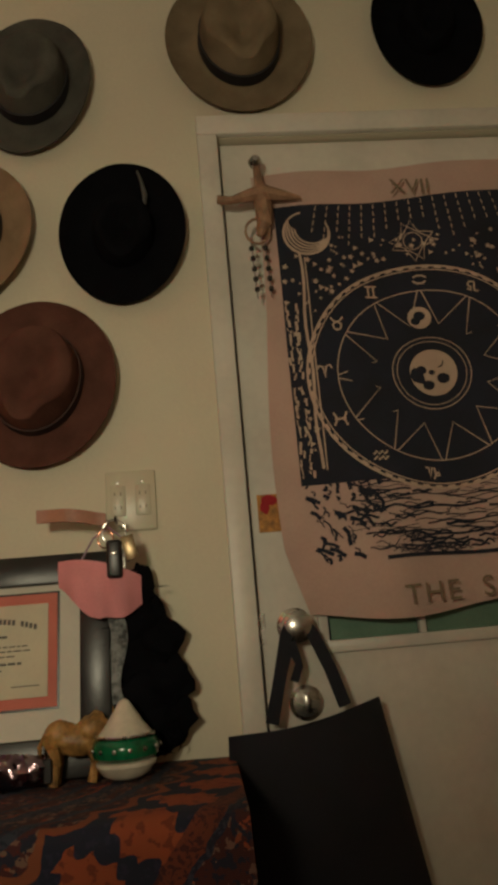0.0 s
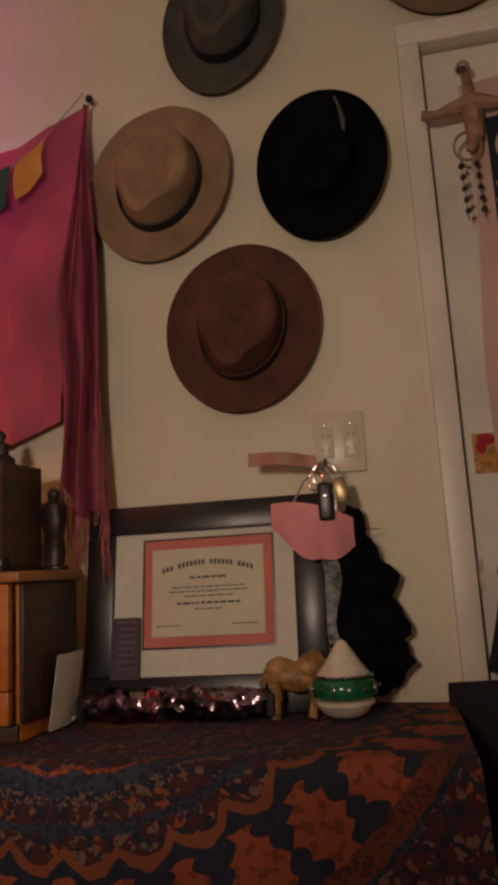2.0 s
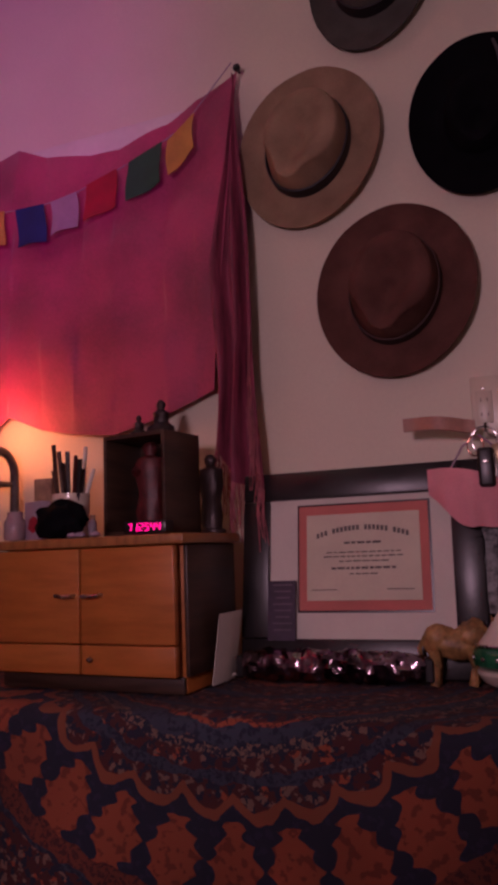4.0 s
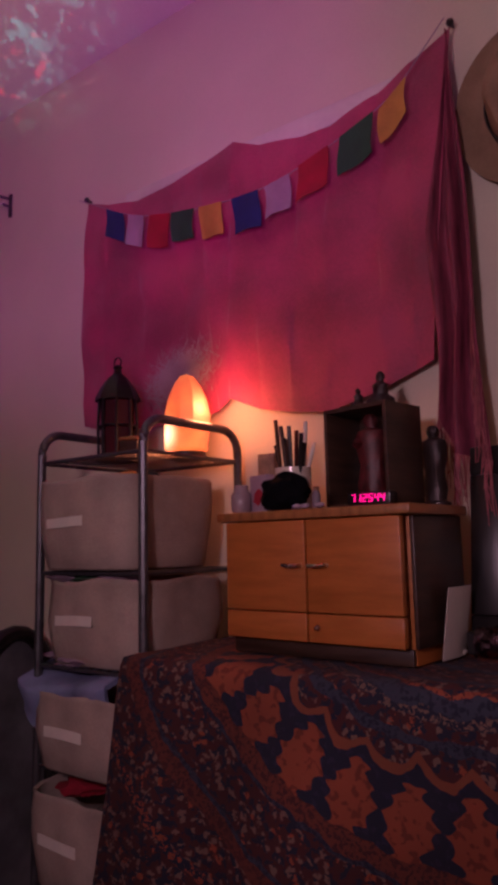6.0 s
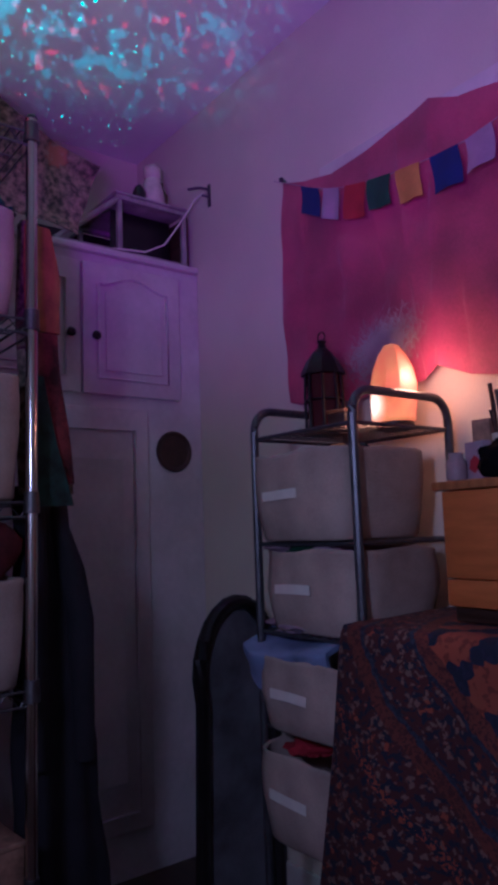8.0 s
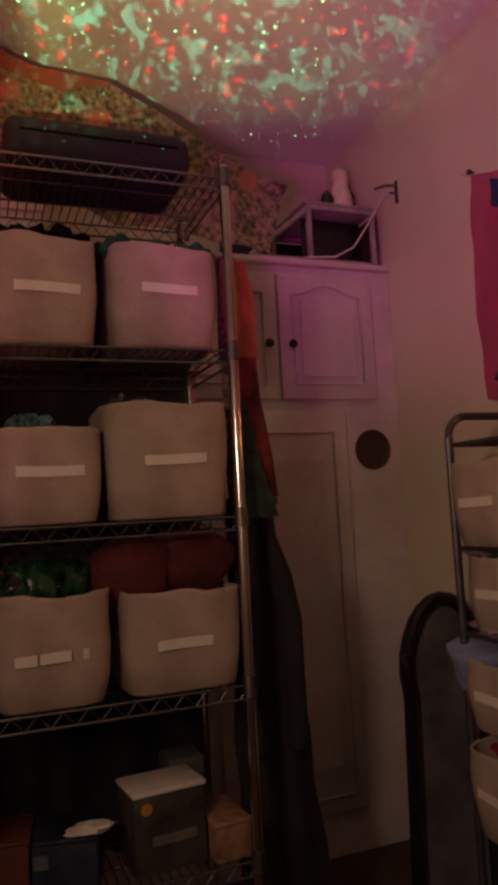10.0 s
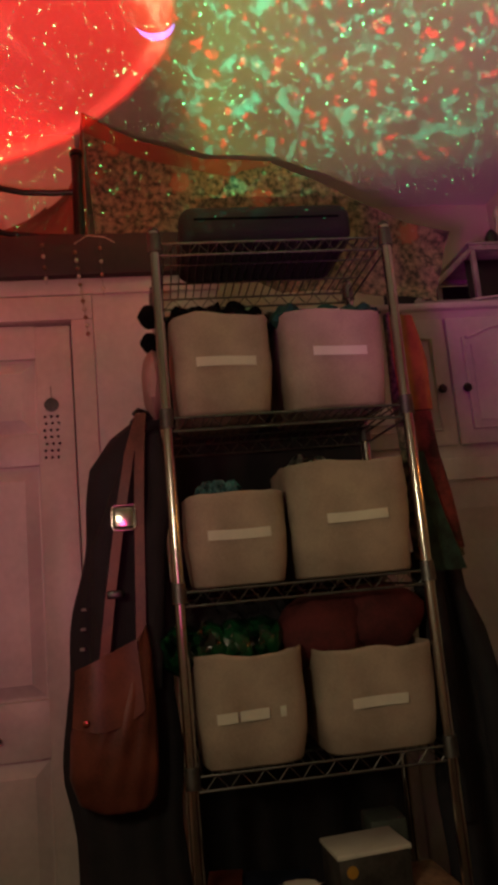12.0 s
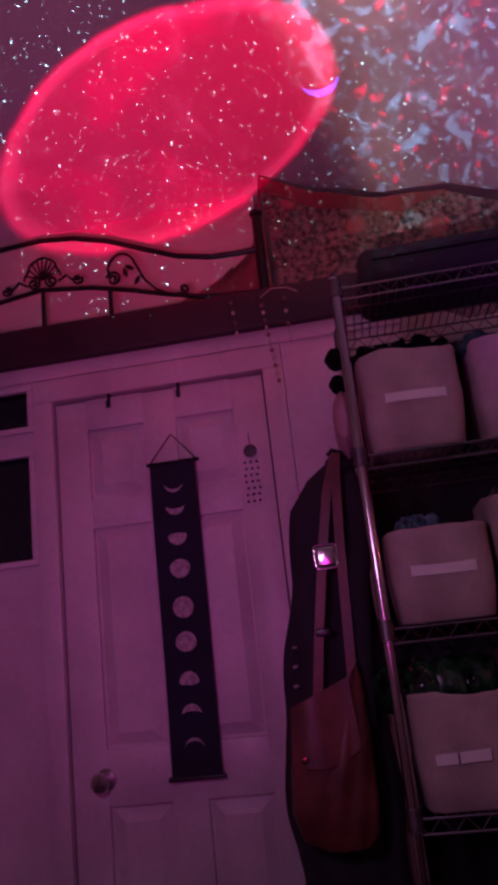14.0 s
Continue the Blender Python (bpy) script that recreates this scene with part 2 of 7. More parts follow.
def letters(text, size, m, material, parent=None, name="lettering", depth=0.0008, spacing=1.0):
    cu = bpy.data.curves.new(name, "FONT")
    cu.body, cu.size, cu.extrude, cu.align_x, cu.align_y, cu.space_character = text, size, depth, "CENTER", "CENTER", spacing
    tmp = new(name, cu)
    me = bpy.data.meshes.new_from_object(tmp.evaluated_get(bpy.context.evaluated_depsgraph_get()))
    bpy.data.objects.remove(tmp)
    me.materials.clear()
    me.materials.append(material)
    ob = new(name, me)
    if parent:
        ob.parent = parent
    ob.matrix_local = m
    return ob


# ---- materials ----
def mat(name, color, rough=0.6, metal=0.0, var=0.18, scale=8.0, bump=0.15, fine=120.0, tint=None, stretch=(1, 1, 1), sheen=0.0, trans=0.0, stain=0.0):
    m = bpy.data.materials.new(name)
    m.use_nodes = True
    nt = m.node_tree
    n, l = nt.nodes, nt.links
    bs = n["Principled BSDF"]
    bs.inputs["Roughness"].default_value, bs.inputs["Metallic"].default_value = rough, metal
    if sheen:
        bs.inputs["Sheen Weight"].default_value = sheen
    if trans:
        bs.inputs["Transmission Weight"].default_value = trans
    co, mp = n.new("ShaderNodeTexCoord"), n.new("ShaderNodeMapping")
    mp.inputs["Scale"].default_value = stretch
    l.new(co.outputs["Object"], mp.inputs["Vector"])
    big, small = n.new("ShaderNodeTexNoise"), n.new("ShaderNodeTexNoise")
    big.inputs["Scale"].default_value, big.inputs["Detail"].default_value = scale, 5
    small.inputs["Scale"].default_value, small.inputs["Detail"].default_value = fine, 3
    for t in (big, small):
        l.new(mp.outputs["Vector"], t.inputs["Vector"])
    rp = n.new("ShaderNodeValToRGB")
    dark = [c * (1 - var * 1.6) for c in color]
    light = [min(1, c * (1 + var)) for c in (tint or color)]
    rp.color_ramp.elements[0].position, rp.color_ramp.elements[0].color = 0.32, (*dark, 1)
    rp.color_ramp.elements[1].position, rp.color_ramp.elements[1].color = 0.66, (*light, 1)
    ad = n.new("ShaderNodeMath")
    ad.operation = "MULTIPLY_ADD"
    ad.inputs[1].default_value = 0.3
    sub = n.new("ShaderNodeMath")
    sub.operation = "SUBTRACT"
    sub.inputs[1].default_value = 0.15
    l.new(small.outputs["Fac"], ad.inputs[0])
    l.new(big.outputs["Fac"], sub.inputs[0])
    l.new(sub.outputs[0], ad.inputs[2])
    l.new(ad.outputs[0], rp.inputs["Fac"])
    l.new(rp.outputs["Color"], bs.inputs["Base Color"])
    rr = n.new("ShaderNodeMapRange")
    rr.inputs["To Min"].default_value, rr.inputs["To Max"].default_value = max(0.03, rough - 0.12), min(1, rough + 0.1)
    l.new(big.outputs["Fac"], rr.inputs["Value"])
    l.new(rr.outputs[0], bs.inputs["Roughness"])
    if bump:
        bp = n.new("ShaderNodeBump")
        bp.inputs["Strength"].default_value, bp.inputs["Distance"].default_value = bump, 0.004
        l.new(ad.outputs[0], bp.inputs["Height"])
        l.new(bp.outputs["Normal"], bs.inputs["Normal"])
    return m


def weave(m, scale=900.0, strength=0.25):
    """Adds a woven thread relief to a cloth material."""
    nt = m.node_tree
    n, l = nt.nodes, nt.links
    bs = n["Principled BSDF"]
    co = n.new("ShaderNodeTexCoord")
    wx, wy = n.new("ShaderNodeTexWave"), n.new("ShaderNodeTexWave")
    wx.bands_direction, wy.bands_direction = "X", "Z"
    mxn = n.new("ShaderNodeMath")
    mxn.operation = "ADD"
    for w in (wx, wy):
        w.inputs["Scale"].default_value, w.inputs["Distortion"].default_value = scale / 6.28, 1.5
        l.new(co.outputs["Object"], w.inputs["Vector"])
    l.new(wx.outputs["Fac"], mxn.inputs[0])
    l.new(wy.outputs["Fac"], mxn.inputs[1])
    bp = n.new("ShaderNodeBump")
    bp.inputs["Strength"].default_value, bp.inputs["Distance"].default_value = strength, 0.001
    l.new(mxn.outputs[0], bp.inputs["Height"])
    old = bs.inputs["Normal"].links
    if old:
        l.new(old[0].from_socket, bp.inputs["Normal"])
    l.new(bp.outputs["Normal"], bs.inputs["Normal"])
    return m


def glow(name, color, strength):
    m = bpy.data.materials.new(name)
    m.use_nodes = True
    bs = m.node_tree.nodes["Principled BSDF"]
    bs.inputs["Base Color"].default_value = (*color, 1)
    bs.inputs["Emission Color"].default_value = (*color, 1)
    bs.inputs["Emission Strength"].default_value = strength
    return m


M_WALL = mat("cream_wall_paint", (0.66, 0.60, 0.46), 0.75, var=0.05, scale=2.2, bump=0.12, fine=160)
M_CEIL = mat("white_ceiling_paint", (0.74, 0.72, 0.68), 0.85, var=0.05, scale=2.0, bump=0.25, fine=90)
M_TRIM = mat("white_gloss_paint", (0.66, 0.62, 0.54), 0.42, var=0.07, scale=5, bump=0.08, fine=60)
M_DOOR2 = mat("aged_white_door_paint", (0.62, 0.56, 0.54), 0.45, var=0.10, scale=4, bump=0.10, fine=50)
M_FLOOR = mat("dark_wood_floor", (0.06, 0.035, 0.022), 0.45, var=0.4, scale=3, stretch=(1, 9, 1), fine=40)
M_BLACK = mat("black_felt", (0.0042, 0.0042, 0.0056), 0.95, var=0.2, scale=20, fine=300, bump=0.3)
M_GREY = mat("grey_felt", (0.085, 0.080, 0.068), 0.95, var=0.15, scale=16, fine=320, bump=0.35)
M_TAN = mat("tan_felt", (0.30, 0.195, 0.118), 0.95, var=0.14, scale=14, fine=320, bump=0.35)
M_TAUPE = mat("taupe_felt", (0.20, 0.15, 0.095), 0.95, var=0.14, scale=14, fine=320, bump=0.35)
M_BROWN = mat("chestnut_felt", (0.115, 0.050, 0.037), 0.95, var=0.16, scale=14, fine=320, bump=0.35)
for m in (M_BLACK, M_GREY, M_TAN, M_TAUPE, M_BROWN):
    m.node_tree.nodes["Principled BSDF"].inputs["Specular IOR Level"].default_value = 0.06
M_BROWNBAND = mat("brown_ribbon", (0.050, 0.022, 0.017), 0.85, var=0.15, scale=40, fine=400)
M_BAND = mat("black_ribbon", (0.012, 0.010, 0.012), 0.6, var=0.2, scale=60, fine=500)
M_BKFRAME = mat("black_frame_lacquer", (0.012, 0.010, 0.010), 0.35, var=0.3, scale=10, fine=90)
M_MATBD = mat("white_mat_board", (0.62, 0.58, 0.50), 0.9, var=0.04, scale=10, fine=200)
M_PINKMAT = mat("salmon_mat_board", (0.55, 0.17, 0.13), 0.9, var=0.08, scale=10, fine=200)
M_PAPER = mat("cream_paper", (0.58, 0.53, 0.40), 0.85, var=0.05, scale=12, fine=200)
M_INK = mat("grey_ink", (0.12, 0.11, 0.10), 0.8, var=0.1, scale=30)
M_SATIN = weave(mat("magenta_satin", (0.40, 0.045, 0.105), 0.62, var=0.22, scale=5, fine=140, sheen=0.4), 700, 0.2)
M_SATINBACK = weave(mat("dusky_rose_reverse", (0.24, 0.040, 0.070), 0.75, var=0.35, scale=14, fine=140, stretch=(5, 5, 0.6)), 700, 0.2)
M_FRINGE = mat("rose_fringe_thread", (0.36, 0.10, 0.11), 0.8, var=0.25, scale=30, fine=200)
M_OAK = mat("orange_oak_veneer", (0.44, 0.135, 0.016), 0.42, var=0.11, scale=7, stretch=(1.2, 1.2, 9), fine=70)
M_OAKTOP = mat("oak_edge", (0.33, 0.13, 0.03), 0.4, var=0.2, scale=7, stretch=(9, 1.2, 1.2), fine=70)
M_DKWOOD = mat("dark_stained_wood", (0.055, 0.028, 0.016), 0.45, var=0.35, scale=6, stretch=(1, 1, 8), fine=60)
M_CHROME = mat("chrome_wire", (0.16, 0.155, 0.15), 0.5, 1.0, var=0.12, scale=30, bump=0.02)
M_STEEL = mat("brushed_steel", (0.55, 0.52, 0.48), 0.28, 1.0, var=0.12, scale=30, bump=0.03)
M_POST = mat("polished_steel_post", (0.60, 0.58, 0.54), 0.20, 1.0, var=0.04, scale=6, bump=0.0)
M_GUNMETAL = mat("grey_enamel_tube", (0.10, 0.10, 0.105), 0.38, 0.6, var=0.15, scale=30, bump=0.04)
M_CANVAS = weave(mat("beige_canvas", (0.42, 0.335, 0.265), 0.92, var=0.14, scale=9, fine=200, bump=0.3), 1100, 0.3)
M_LABEL = mat("white_label_tape", (0.72, 0.68, 0.58), 0.6, var=0.05, scale=20)
M_IRON = mat("black_wrought_iron", (0.008, 0.007, 0.007), 0.42, 0.4, var=0.3, scale=40, bump=0.2)
M_BEAM = mat("dark_painted_beam", (0.035, 0.018, 0.020), 0.55, var=0.25, scale=5, stretch=(1, 1, 1), fine=60)
M_LEATHER = mat("brown_leather", (0.14, 0.038, 0.023), 0.48, var=0.28, scale=12, fine=160, bump=0.3)
M_NAVY = weave(mat("navy_cloth", (0.012, 0.014, 0.030), 0.92, var=0.25, scale=10, fine=180, bump=0.3), 900, 0.25)
M_TAPESTRY = weave(mat("pale_pink_cotton", (0.52, 0.36, 0.30), 0.9, var=0.07, scale=5, fine=180, bump=0.25), 900, 0.25)
M_PRINT = mat("midnight_print", (0.012, 0.014, 0.026), 0.9, var=0.25, scale=12, fine=220)
M_LINE = mat("cream_print_line", (0.52, 0.38, 0.29), 0.9, var=0.08, scale=12, fine=220)
M_GOLDINK = mat("dull_gold_print", (0.20, 0.14, 0.09), 0.85, var=0.1, scale=20)
M_PINK = mat("pink_mask_cloth", (0.72, 0.28, 0.30), 0.85, var=0.08, scale=12, fine=250)
M_GLASSGREEN = mat("green_glazed_ceramic", (0.006, 0.11, 0.045), 0.12, var=0.3, scale=30, bump=0.02)
M_CERAMIC = mat("white_glazed_ceramic", (0.62, 0.56, 0.45), 0.2, var=0.1, scale=20, bump=0.03)
M_GOLDFIG = mat("ochre_carved_wood", (0.32, 0.17, 0.05), 0.5, var=0.4, scale=40, fine=150, bump=0.4)
M_RED = mat("red_flag_cotton", (0.36, 0.016, 0.024), 0.85, var=0.12, scale=20, fine=250)
M_BLUEF = mat("blue_flag_cotton", (0.012, 0.026, 0.12), 0.85, var=0.12, scale=20, fine=250)
M_GREENF = mat("green_flag_cotton", (0.016, 0.075, 0.035), 0.85, var=0.12, scale=20, fine=250)
M_YELF = mat("yellow_flag_cotton", (0.50, 0.26, 0.035), 0.85, var=0.12, scale=20, fine=250)
M_WHITEF = mat("white_flag_cotton", (0.34, 0.24, 0.30), 0.85, var=0.08, scale=20, fine=250)


def mandala():
    """Printed cotton: rings of flowers, a dotted band, a scalloped ring of lotus petals and a speckled border."""
    m = mat("mandala_print_cotton", (0.05, 0.02, 0.02), 0.92, fine=220)
    nt = m.node_tree
    n, l = nt.nodes, nt.links

    def op(kind, a, b=None, c=None):
        k = n.new("ShaderNodeMath")
        k.operation = kind
        for i, v in enumerate((a, b, c)):
            if v is None:
                continue
            if isinstance(v, (int, float)):
                k.inputs[i].default_value = v
            else:
                l.new(v, k.inputs[i])
        return k.outputs[0]

    def mix(fac, a, b):
        k = n.new("ShaderNodeMixRGB")
        l.new(fac, k.inputs[0])
        for i, v in ((1, a), (2, b)):
            if isinstance(v, tuple):
                k.inputs[i].default_value = (*v, 1)
            else:
                l.new(v, k.inputs[i])
        return k.outputs[0]

    co = n.new("ShaderNodeTexCoord")
    wob = n.new("ShaderNodeTexNoise")
    wob.inputs["Scale"].default_value = 22
    l.new(co.outputs["UV"], wob.inputs["Vector"])
    sp = n.new("ShaderNodeSeparateXYZ")
    l.new(co.outputs["UV"], sp.inputs[0])
    x, y = sp.outputs[0], sp.outputs[1]
    r0 = op("SQRT", op("ADD", op("MULTIPLY", x, x), op("MULTIPLY", y, y)))
    r = op("MULTIPLY_ADD", op("SUBTRACT", wob.outputs["Fac"], 0.5), 0.03, r0)
    th = op("ARCTAN2", y, x)
    vo = n.new("ShaderNodeTexVoronoi")
    vo.inputs["Scale"].default_value = 62
    warp = n.new("ShaderNodeMixRGB")
    warp.blend_type = "LINEAR_LIGHT"
    warp.inputs[0].default_value = 0.012
    wn = n.new("ShaderNodeTexNoise")
    wn.inputs["Scale"].default_value = 90
    l.new(co.outputs["UV"], wn.inputs["Vector"])
    l.new(co.outputs["UV"], warp.inputs[1])
    l.new(wn.outputs["Color"], warp.inputs[2])
    l.new(warp.outputs[0], vo.inputs["Vector"])
    vs = n.new("ShaderNodeTexVoronoi")
    vs.inputs["Scale"].default_value = 30
    l.new(co.outputs["UV"], vs.inputs["Vector"])
    nz = n.new("ShaderNodeTexNoise")
    nz.inputs["Scale"].default_value, nz.inputs["Detail"].default_value = 60, 4
    l.new(co.outputs["UV"], nz.inputs["Vector"])

    def band(lo, hi):
        return op("MULTIPLY", op("GREATER_THAN", r, lo), op("LESS_THAN", r, hi))

    def petals(count, phase=0.0):
        return op("ABSOLUTE", op("SINE", op("MULTIPLY_ADD", th, count / 2, phase)))

    rust, navy, wine, blue, sand = (0.27, 0.062, 0.020), (0.010, 0.013, 0.030), (0.060, 0.013, 0.012), (0.030, 0.038, 0.062), (0.17, 0.10, 0.07)
    speck = op("LESS_THAN", vo.outputs["Distance"], 0.34)
    petal_speck = op("LESS_THAN", vs.outputs["Distance"], 0.36)
    ground = mix(op("GREATER_THAN", nz.outputs["Fac"], 0.53), wine, navy)
    ground = mix(speck, ground, mix(petal_speck, sand, rust))
    # inner flowers, dotted blue bands
    small = []
    for scale, size in ((85, 0.42), (130, 0.46)):
        vd = n.new("ShaderNodeTexVoronoi")
        vd.inputs["Scale"].default_value = scale
        l.new(warp.outputs[0], vd.inputs["Vector"])
        small.append(op("LESS_THAN", vd.outputs["Distance"], size))
    dots, fine_dots = small
    col = ground
    for lo, hi, a, c in ((0.10, 0.13, rust, navy), (0.20, 0.225, blue, navy), (0.315, 0.33, blue, navy), (0.355, 0.362, rust, wine), (0.362, 0.385, blue, navy), (0.385, 0.40, navy, sand), (0.425, 0.44, blue, navy)):
        col = mix(band(lo, hi), col, mix(dots if hi - lo > 0.02 else fine_dots, a, c))
    # scalloped rust line
    COUNT = 36
    sc = op("MULTIPLY_ADD", petals(COUNT), 0.026, 0.452)
    col = mix(op("MULTIPLY", op("GREATER_THAN", r, 0.44), op("LESS_THAN", r, op("ADD", sc, 0.014))), col, (0.21, 0.060, 0.022))
    col = mix(op("MULTIPLY", op("GREATER_THAN", r, 0.44), op("LESS_THAN", r, op("SUBTRACT", sc, 0.002))), col, ground)
    # lotus ring: orange petals on navy
    field = band(0.466, 0.600)
    col = mix(op("MULTIPLY", field, op("GREATER_THAN", r, op("ADD", sc, 0.014))), col, mix(speck, navy, (0.018, 0.018, 0.045)))
    edge = op("ABSOLUTE", op("SUBTRACT", r, 0.552))
    wide = op("SUBTRACT", 0.86, op("MULTIPLY", edge, 13.0))
    jag = op("MULTIPLY_ADD", op("ABSOLUTE", op("SINE", op("MULTIPLY", r, 120.0))), 0.30, op("SUBTRACT", 0.92, wide))
    lotus = op("MULTIPLY", field, op("GREATER_THAN", petals(COUNT, 1.5708), jag))
    col = mix(lotus, col, mix(op("GREATER_THAN", nz.outputs["Fac"], 0.56), rust, (0.16, 0.034, 0.013)))
    # outer border bands
    for lo, hi, a, c in ((0.600, 0.632, (0.14, 0.034, 0.015), wine), (0.632, 0.640, navy, blue), (0.735, 0.745, blue, navy), (0.745, 0.775, (0.12, 0.03, 0.015), wine), (0.85, 0.87, navy, rust)):
        col = mix(band(lo, hi), col, mix(fine_dots, a, c))
    fade = n.new("ShaderNodeTexNoise")
    fade.inputs["Scale"].default_value = 5
    l.new(co.outputs["UV"], fade.inputs["Vector"])
    hs = n.new("ShaderNodeHueSaturation")
    l.new(col, hs.inputs["Color"])
    l.new(op("MULTIPLY_ADD", fade.outputs["Fac"], 0.9, 0.42), hs.inputs["Value"])
    l.new(hs.outputs["Color"], n["Principled BSDF"].inputs["Base Color"])
    return weave(m, 800, 0.3)


M_MANDALA = mandala()


def structure(name, bm, material, label, category, smooth=0):
    return solo(name, bm, material, label, category, kind="structure", smooth=smooth)


# ---- the room ----
structure("floor", box(((EX - 3.2) / 2, (SY + WY) / 2, FZ - 0.05), (EX + 3.2, WY - SY + 0.4, 0.1)), M_FLOOR, "dark worn wooden floor in the shade", "floor")
structure("ceiling", box(((EX - 3.2) / 2, (SY + WY) / 2, CZ + 0.05), (EX + 3.4, WY - SY + 0.6, 0.1)), M_CEIL, "white painted ceiling lit by a star projector", "ceiling")

DL, DR, DT = 0.024, 0.86, 2.038      # entrance door opening
WL, WR, WB, WT = -1.66, -0.88, 1.36, 1.925   # window opening
TH = 0.14
bm = bmesh.new()
for x0, x1, z0, z1 in ((-3.2, WL, FZ, CZ), (WL, WR, FZ, WB), (WL, WR, WT, CZ), (WR, DL, FZ, CZ), (DL, DR, DT, CZ), (DR, EX + 0.14, FZ, CZ)):
    box(((x0 + x1) / 2, WY + TH / 2, (z0 + z1) / 2), (x1 - x0, TH, z1 - z0), bm=bm)
structure("wall_north", bm, M_WALL, "cream painted wall with hats hanging on it", "wall")
structure("wall_east", box((EX + TH / 2, (SY + WY) / 2, (FZ + CZ) / 2), (TH, WY - SY, CZ - FZ)), M_WALL, "plain cream painted side wall", "wall")
structure("wall_south", box(((EX - 3.2) / 2, SY - TH / 2, (FZ + CZ) / 2), (EX + 3.2, TH, CZ - FZ)), M_WALL, "plain cream painted back wall", "wall")

# left side: door wall, loft ledge above it, recess with built-in wardrobe
D2L, D2R, D2T = -1.02, -0.325, 1.79
JY = 0.12                            # where the door wall ends behind the rack
bm = bmesh.new()
for y0, y1, z0, z1 in ((SY, -1.55, FZ, 1.92), (-1.55, -1.085, FZ, 1.27), (-1.55, -1.085, 1.64, 1.70), (-1.55, -1.085, 1.86, 1.92), (-1.085, D2L, FZ, 1.92), (D2L, D2R, D2T, 1.92), (D2R, JY, FZ, 1.92)):
    box((DX - 0.05, (y0 + y1) / 2, (z0 + z1) / 2), (0.10, y1 - y0, z1 - z0), bm=bm)
box((DX - 0.25, JY - 0.05, (FZ + 1.92) / 2), (0.30, 0.10, 1.92 - FZ), bm=bm)
structure("wall_west", bm, M_DOOR2, "white painted partition wall round a panel door", "wall")
LY = -0.30
bm = box((DX - 0.20, (SY + LY) / 2, (1.92 + CZ) / 2), (0.10, LY - SY, CZ - 1.92))
box((DX - 0.475, LY - 0.05, (1.92 + CZ) / 2), (0.45, 0.10, CZ - 1.92), bm=bm)
box((DX - 0.40, (LY + JY) / 2, 1.91), (0.60, JY - LY, 0.018), bm=bm)
structure("wall_west_upper", bm, M_WALL, "cream wall above the ledge, lit red", "wall")
structure("wall_west_alcove", box((-2.95, (LY - 0.1 + WY) / 2, (FZ + CZ) / 2), (0.10, WY - LY + 0.1, CZ - FZ)), M_WALL, "cream wall behind the wardrobe", "wall")
structure("beam_1", box((DX - 0.04, (SY + 0.13) / 2, 1.985), (0.16, 0.13 - SY, 0.13), 0.006), M_BEAM, "dark painted timber ledge above the panel door", "beam", smooth=35)

# entrance door
door = tagged(new("door_1"), "white half-glazed door with a printed cloth hung over it", "door", kind="structure")
fy = WY + 0.02
bm = bmesh.new()
gx0, gx1, gz0, gz1 = 0.165, 0.74, 0.895, 1.86
for x0, x1, z0, z1 in ((DL + 0.006, gx0, FZ + 0.01, DT - 0.006), (gx1, DR - 0.006, FZ + 0.01, DT - 0.006), (gx0, gx1, FZ + 0.01, gz0), (gx0, gx1, gz1, DT - 0.006)):
    box(((x0 + x1) / 2, fy + 0.02, (z0 + z1) / 2), (x1 - x0, 0.04, z1 - z0), bm=bm)
part("door_leaf", bm, M_TRIM, door, smooth=0)
bm = bmesh.new()
for x0, x1, z0, z1 in ((gx0 - 0.02, gx1 + 0.02, gz0 - 0.022, gz0 + 0.002), (gx0 - 0.02, gx1 + 0.02, gz1, gz1 + 0.02), (gx0 - 0.02, gx0, gz0, gz1), (gx1, gx1 + 0.02, gz0, gz1)):
    box(((x0 + x1) / 2, fy - 0.004, (z0 + z1) / 2), (x1 - x0, 0.014, z1 - z0), 0.003, bm=bm)
part("glazing_bead", bm, M_TRIM, door)
M_PANE = mat("greenish_glass", (0.16, 0.26, 0.19), 0.12, var=0.1, scale=10, bump=0.02)
for k in range(3):
    x0 = gx0 + k * (gx1 - gx0) / 3
    part("pane", box((x0 + (gx1 - gx0) / 6, fy + 0.02, (gz0 + gz1) / 2), ((gx1 - gx0) / 3 - 0.012, 0.006, gz1 - gz0)), M_PANE, door, "dim greenish glass pane", smooth=0)
    if k:
        part("glazing_bar", box((x0, fy + 0.004, (gz0 + gz1) / 2), (0.014, 0.02, gz1 - gz0), 0.003), M_TRIM, door)
knob = part("door_knob", lathe([(0, 0), (0.034, 0.0), (0.036, 0.006), (0.03, 0.010), (0.014, 0.014), (0.014, 0.030), (0.026, 0.036), (0.031, 0.048), (0.030, 0.060), (0.020, 0.066), (0, 0.068)], 28, m=pose(0.098, fy - 0.001, 0.930, 90, 0, 0)), M_STEEL, door, "brushed steel round door knob")
lock = part("deadbolt", lathe([(0, 0), (0.032, 0.0), (0.033, 0.008), (0.026, 0.014), (0, 0.016)], 28, m=pose(0.106, fy - 0.001, 0.786, 90, 0, 0)), M_STEEL, door, "round steel deadbolt plate")
part("thumb_turn", box((0.106, fy - 0.024, 0.786), (0.012, 0.018, 0.034), 0.003, pose(0, 0, 0)), M_STEEL, lock)
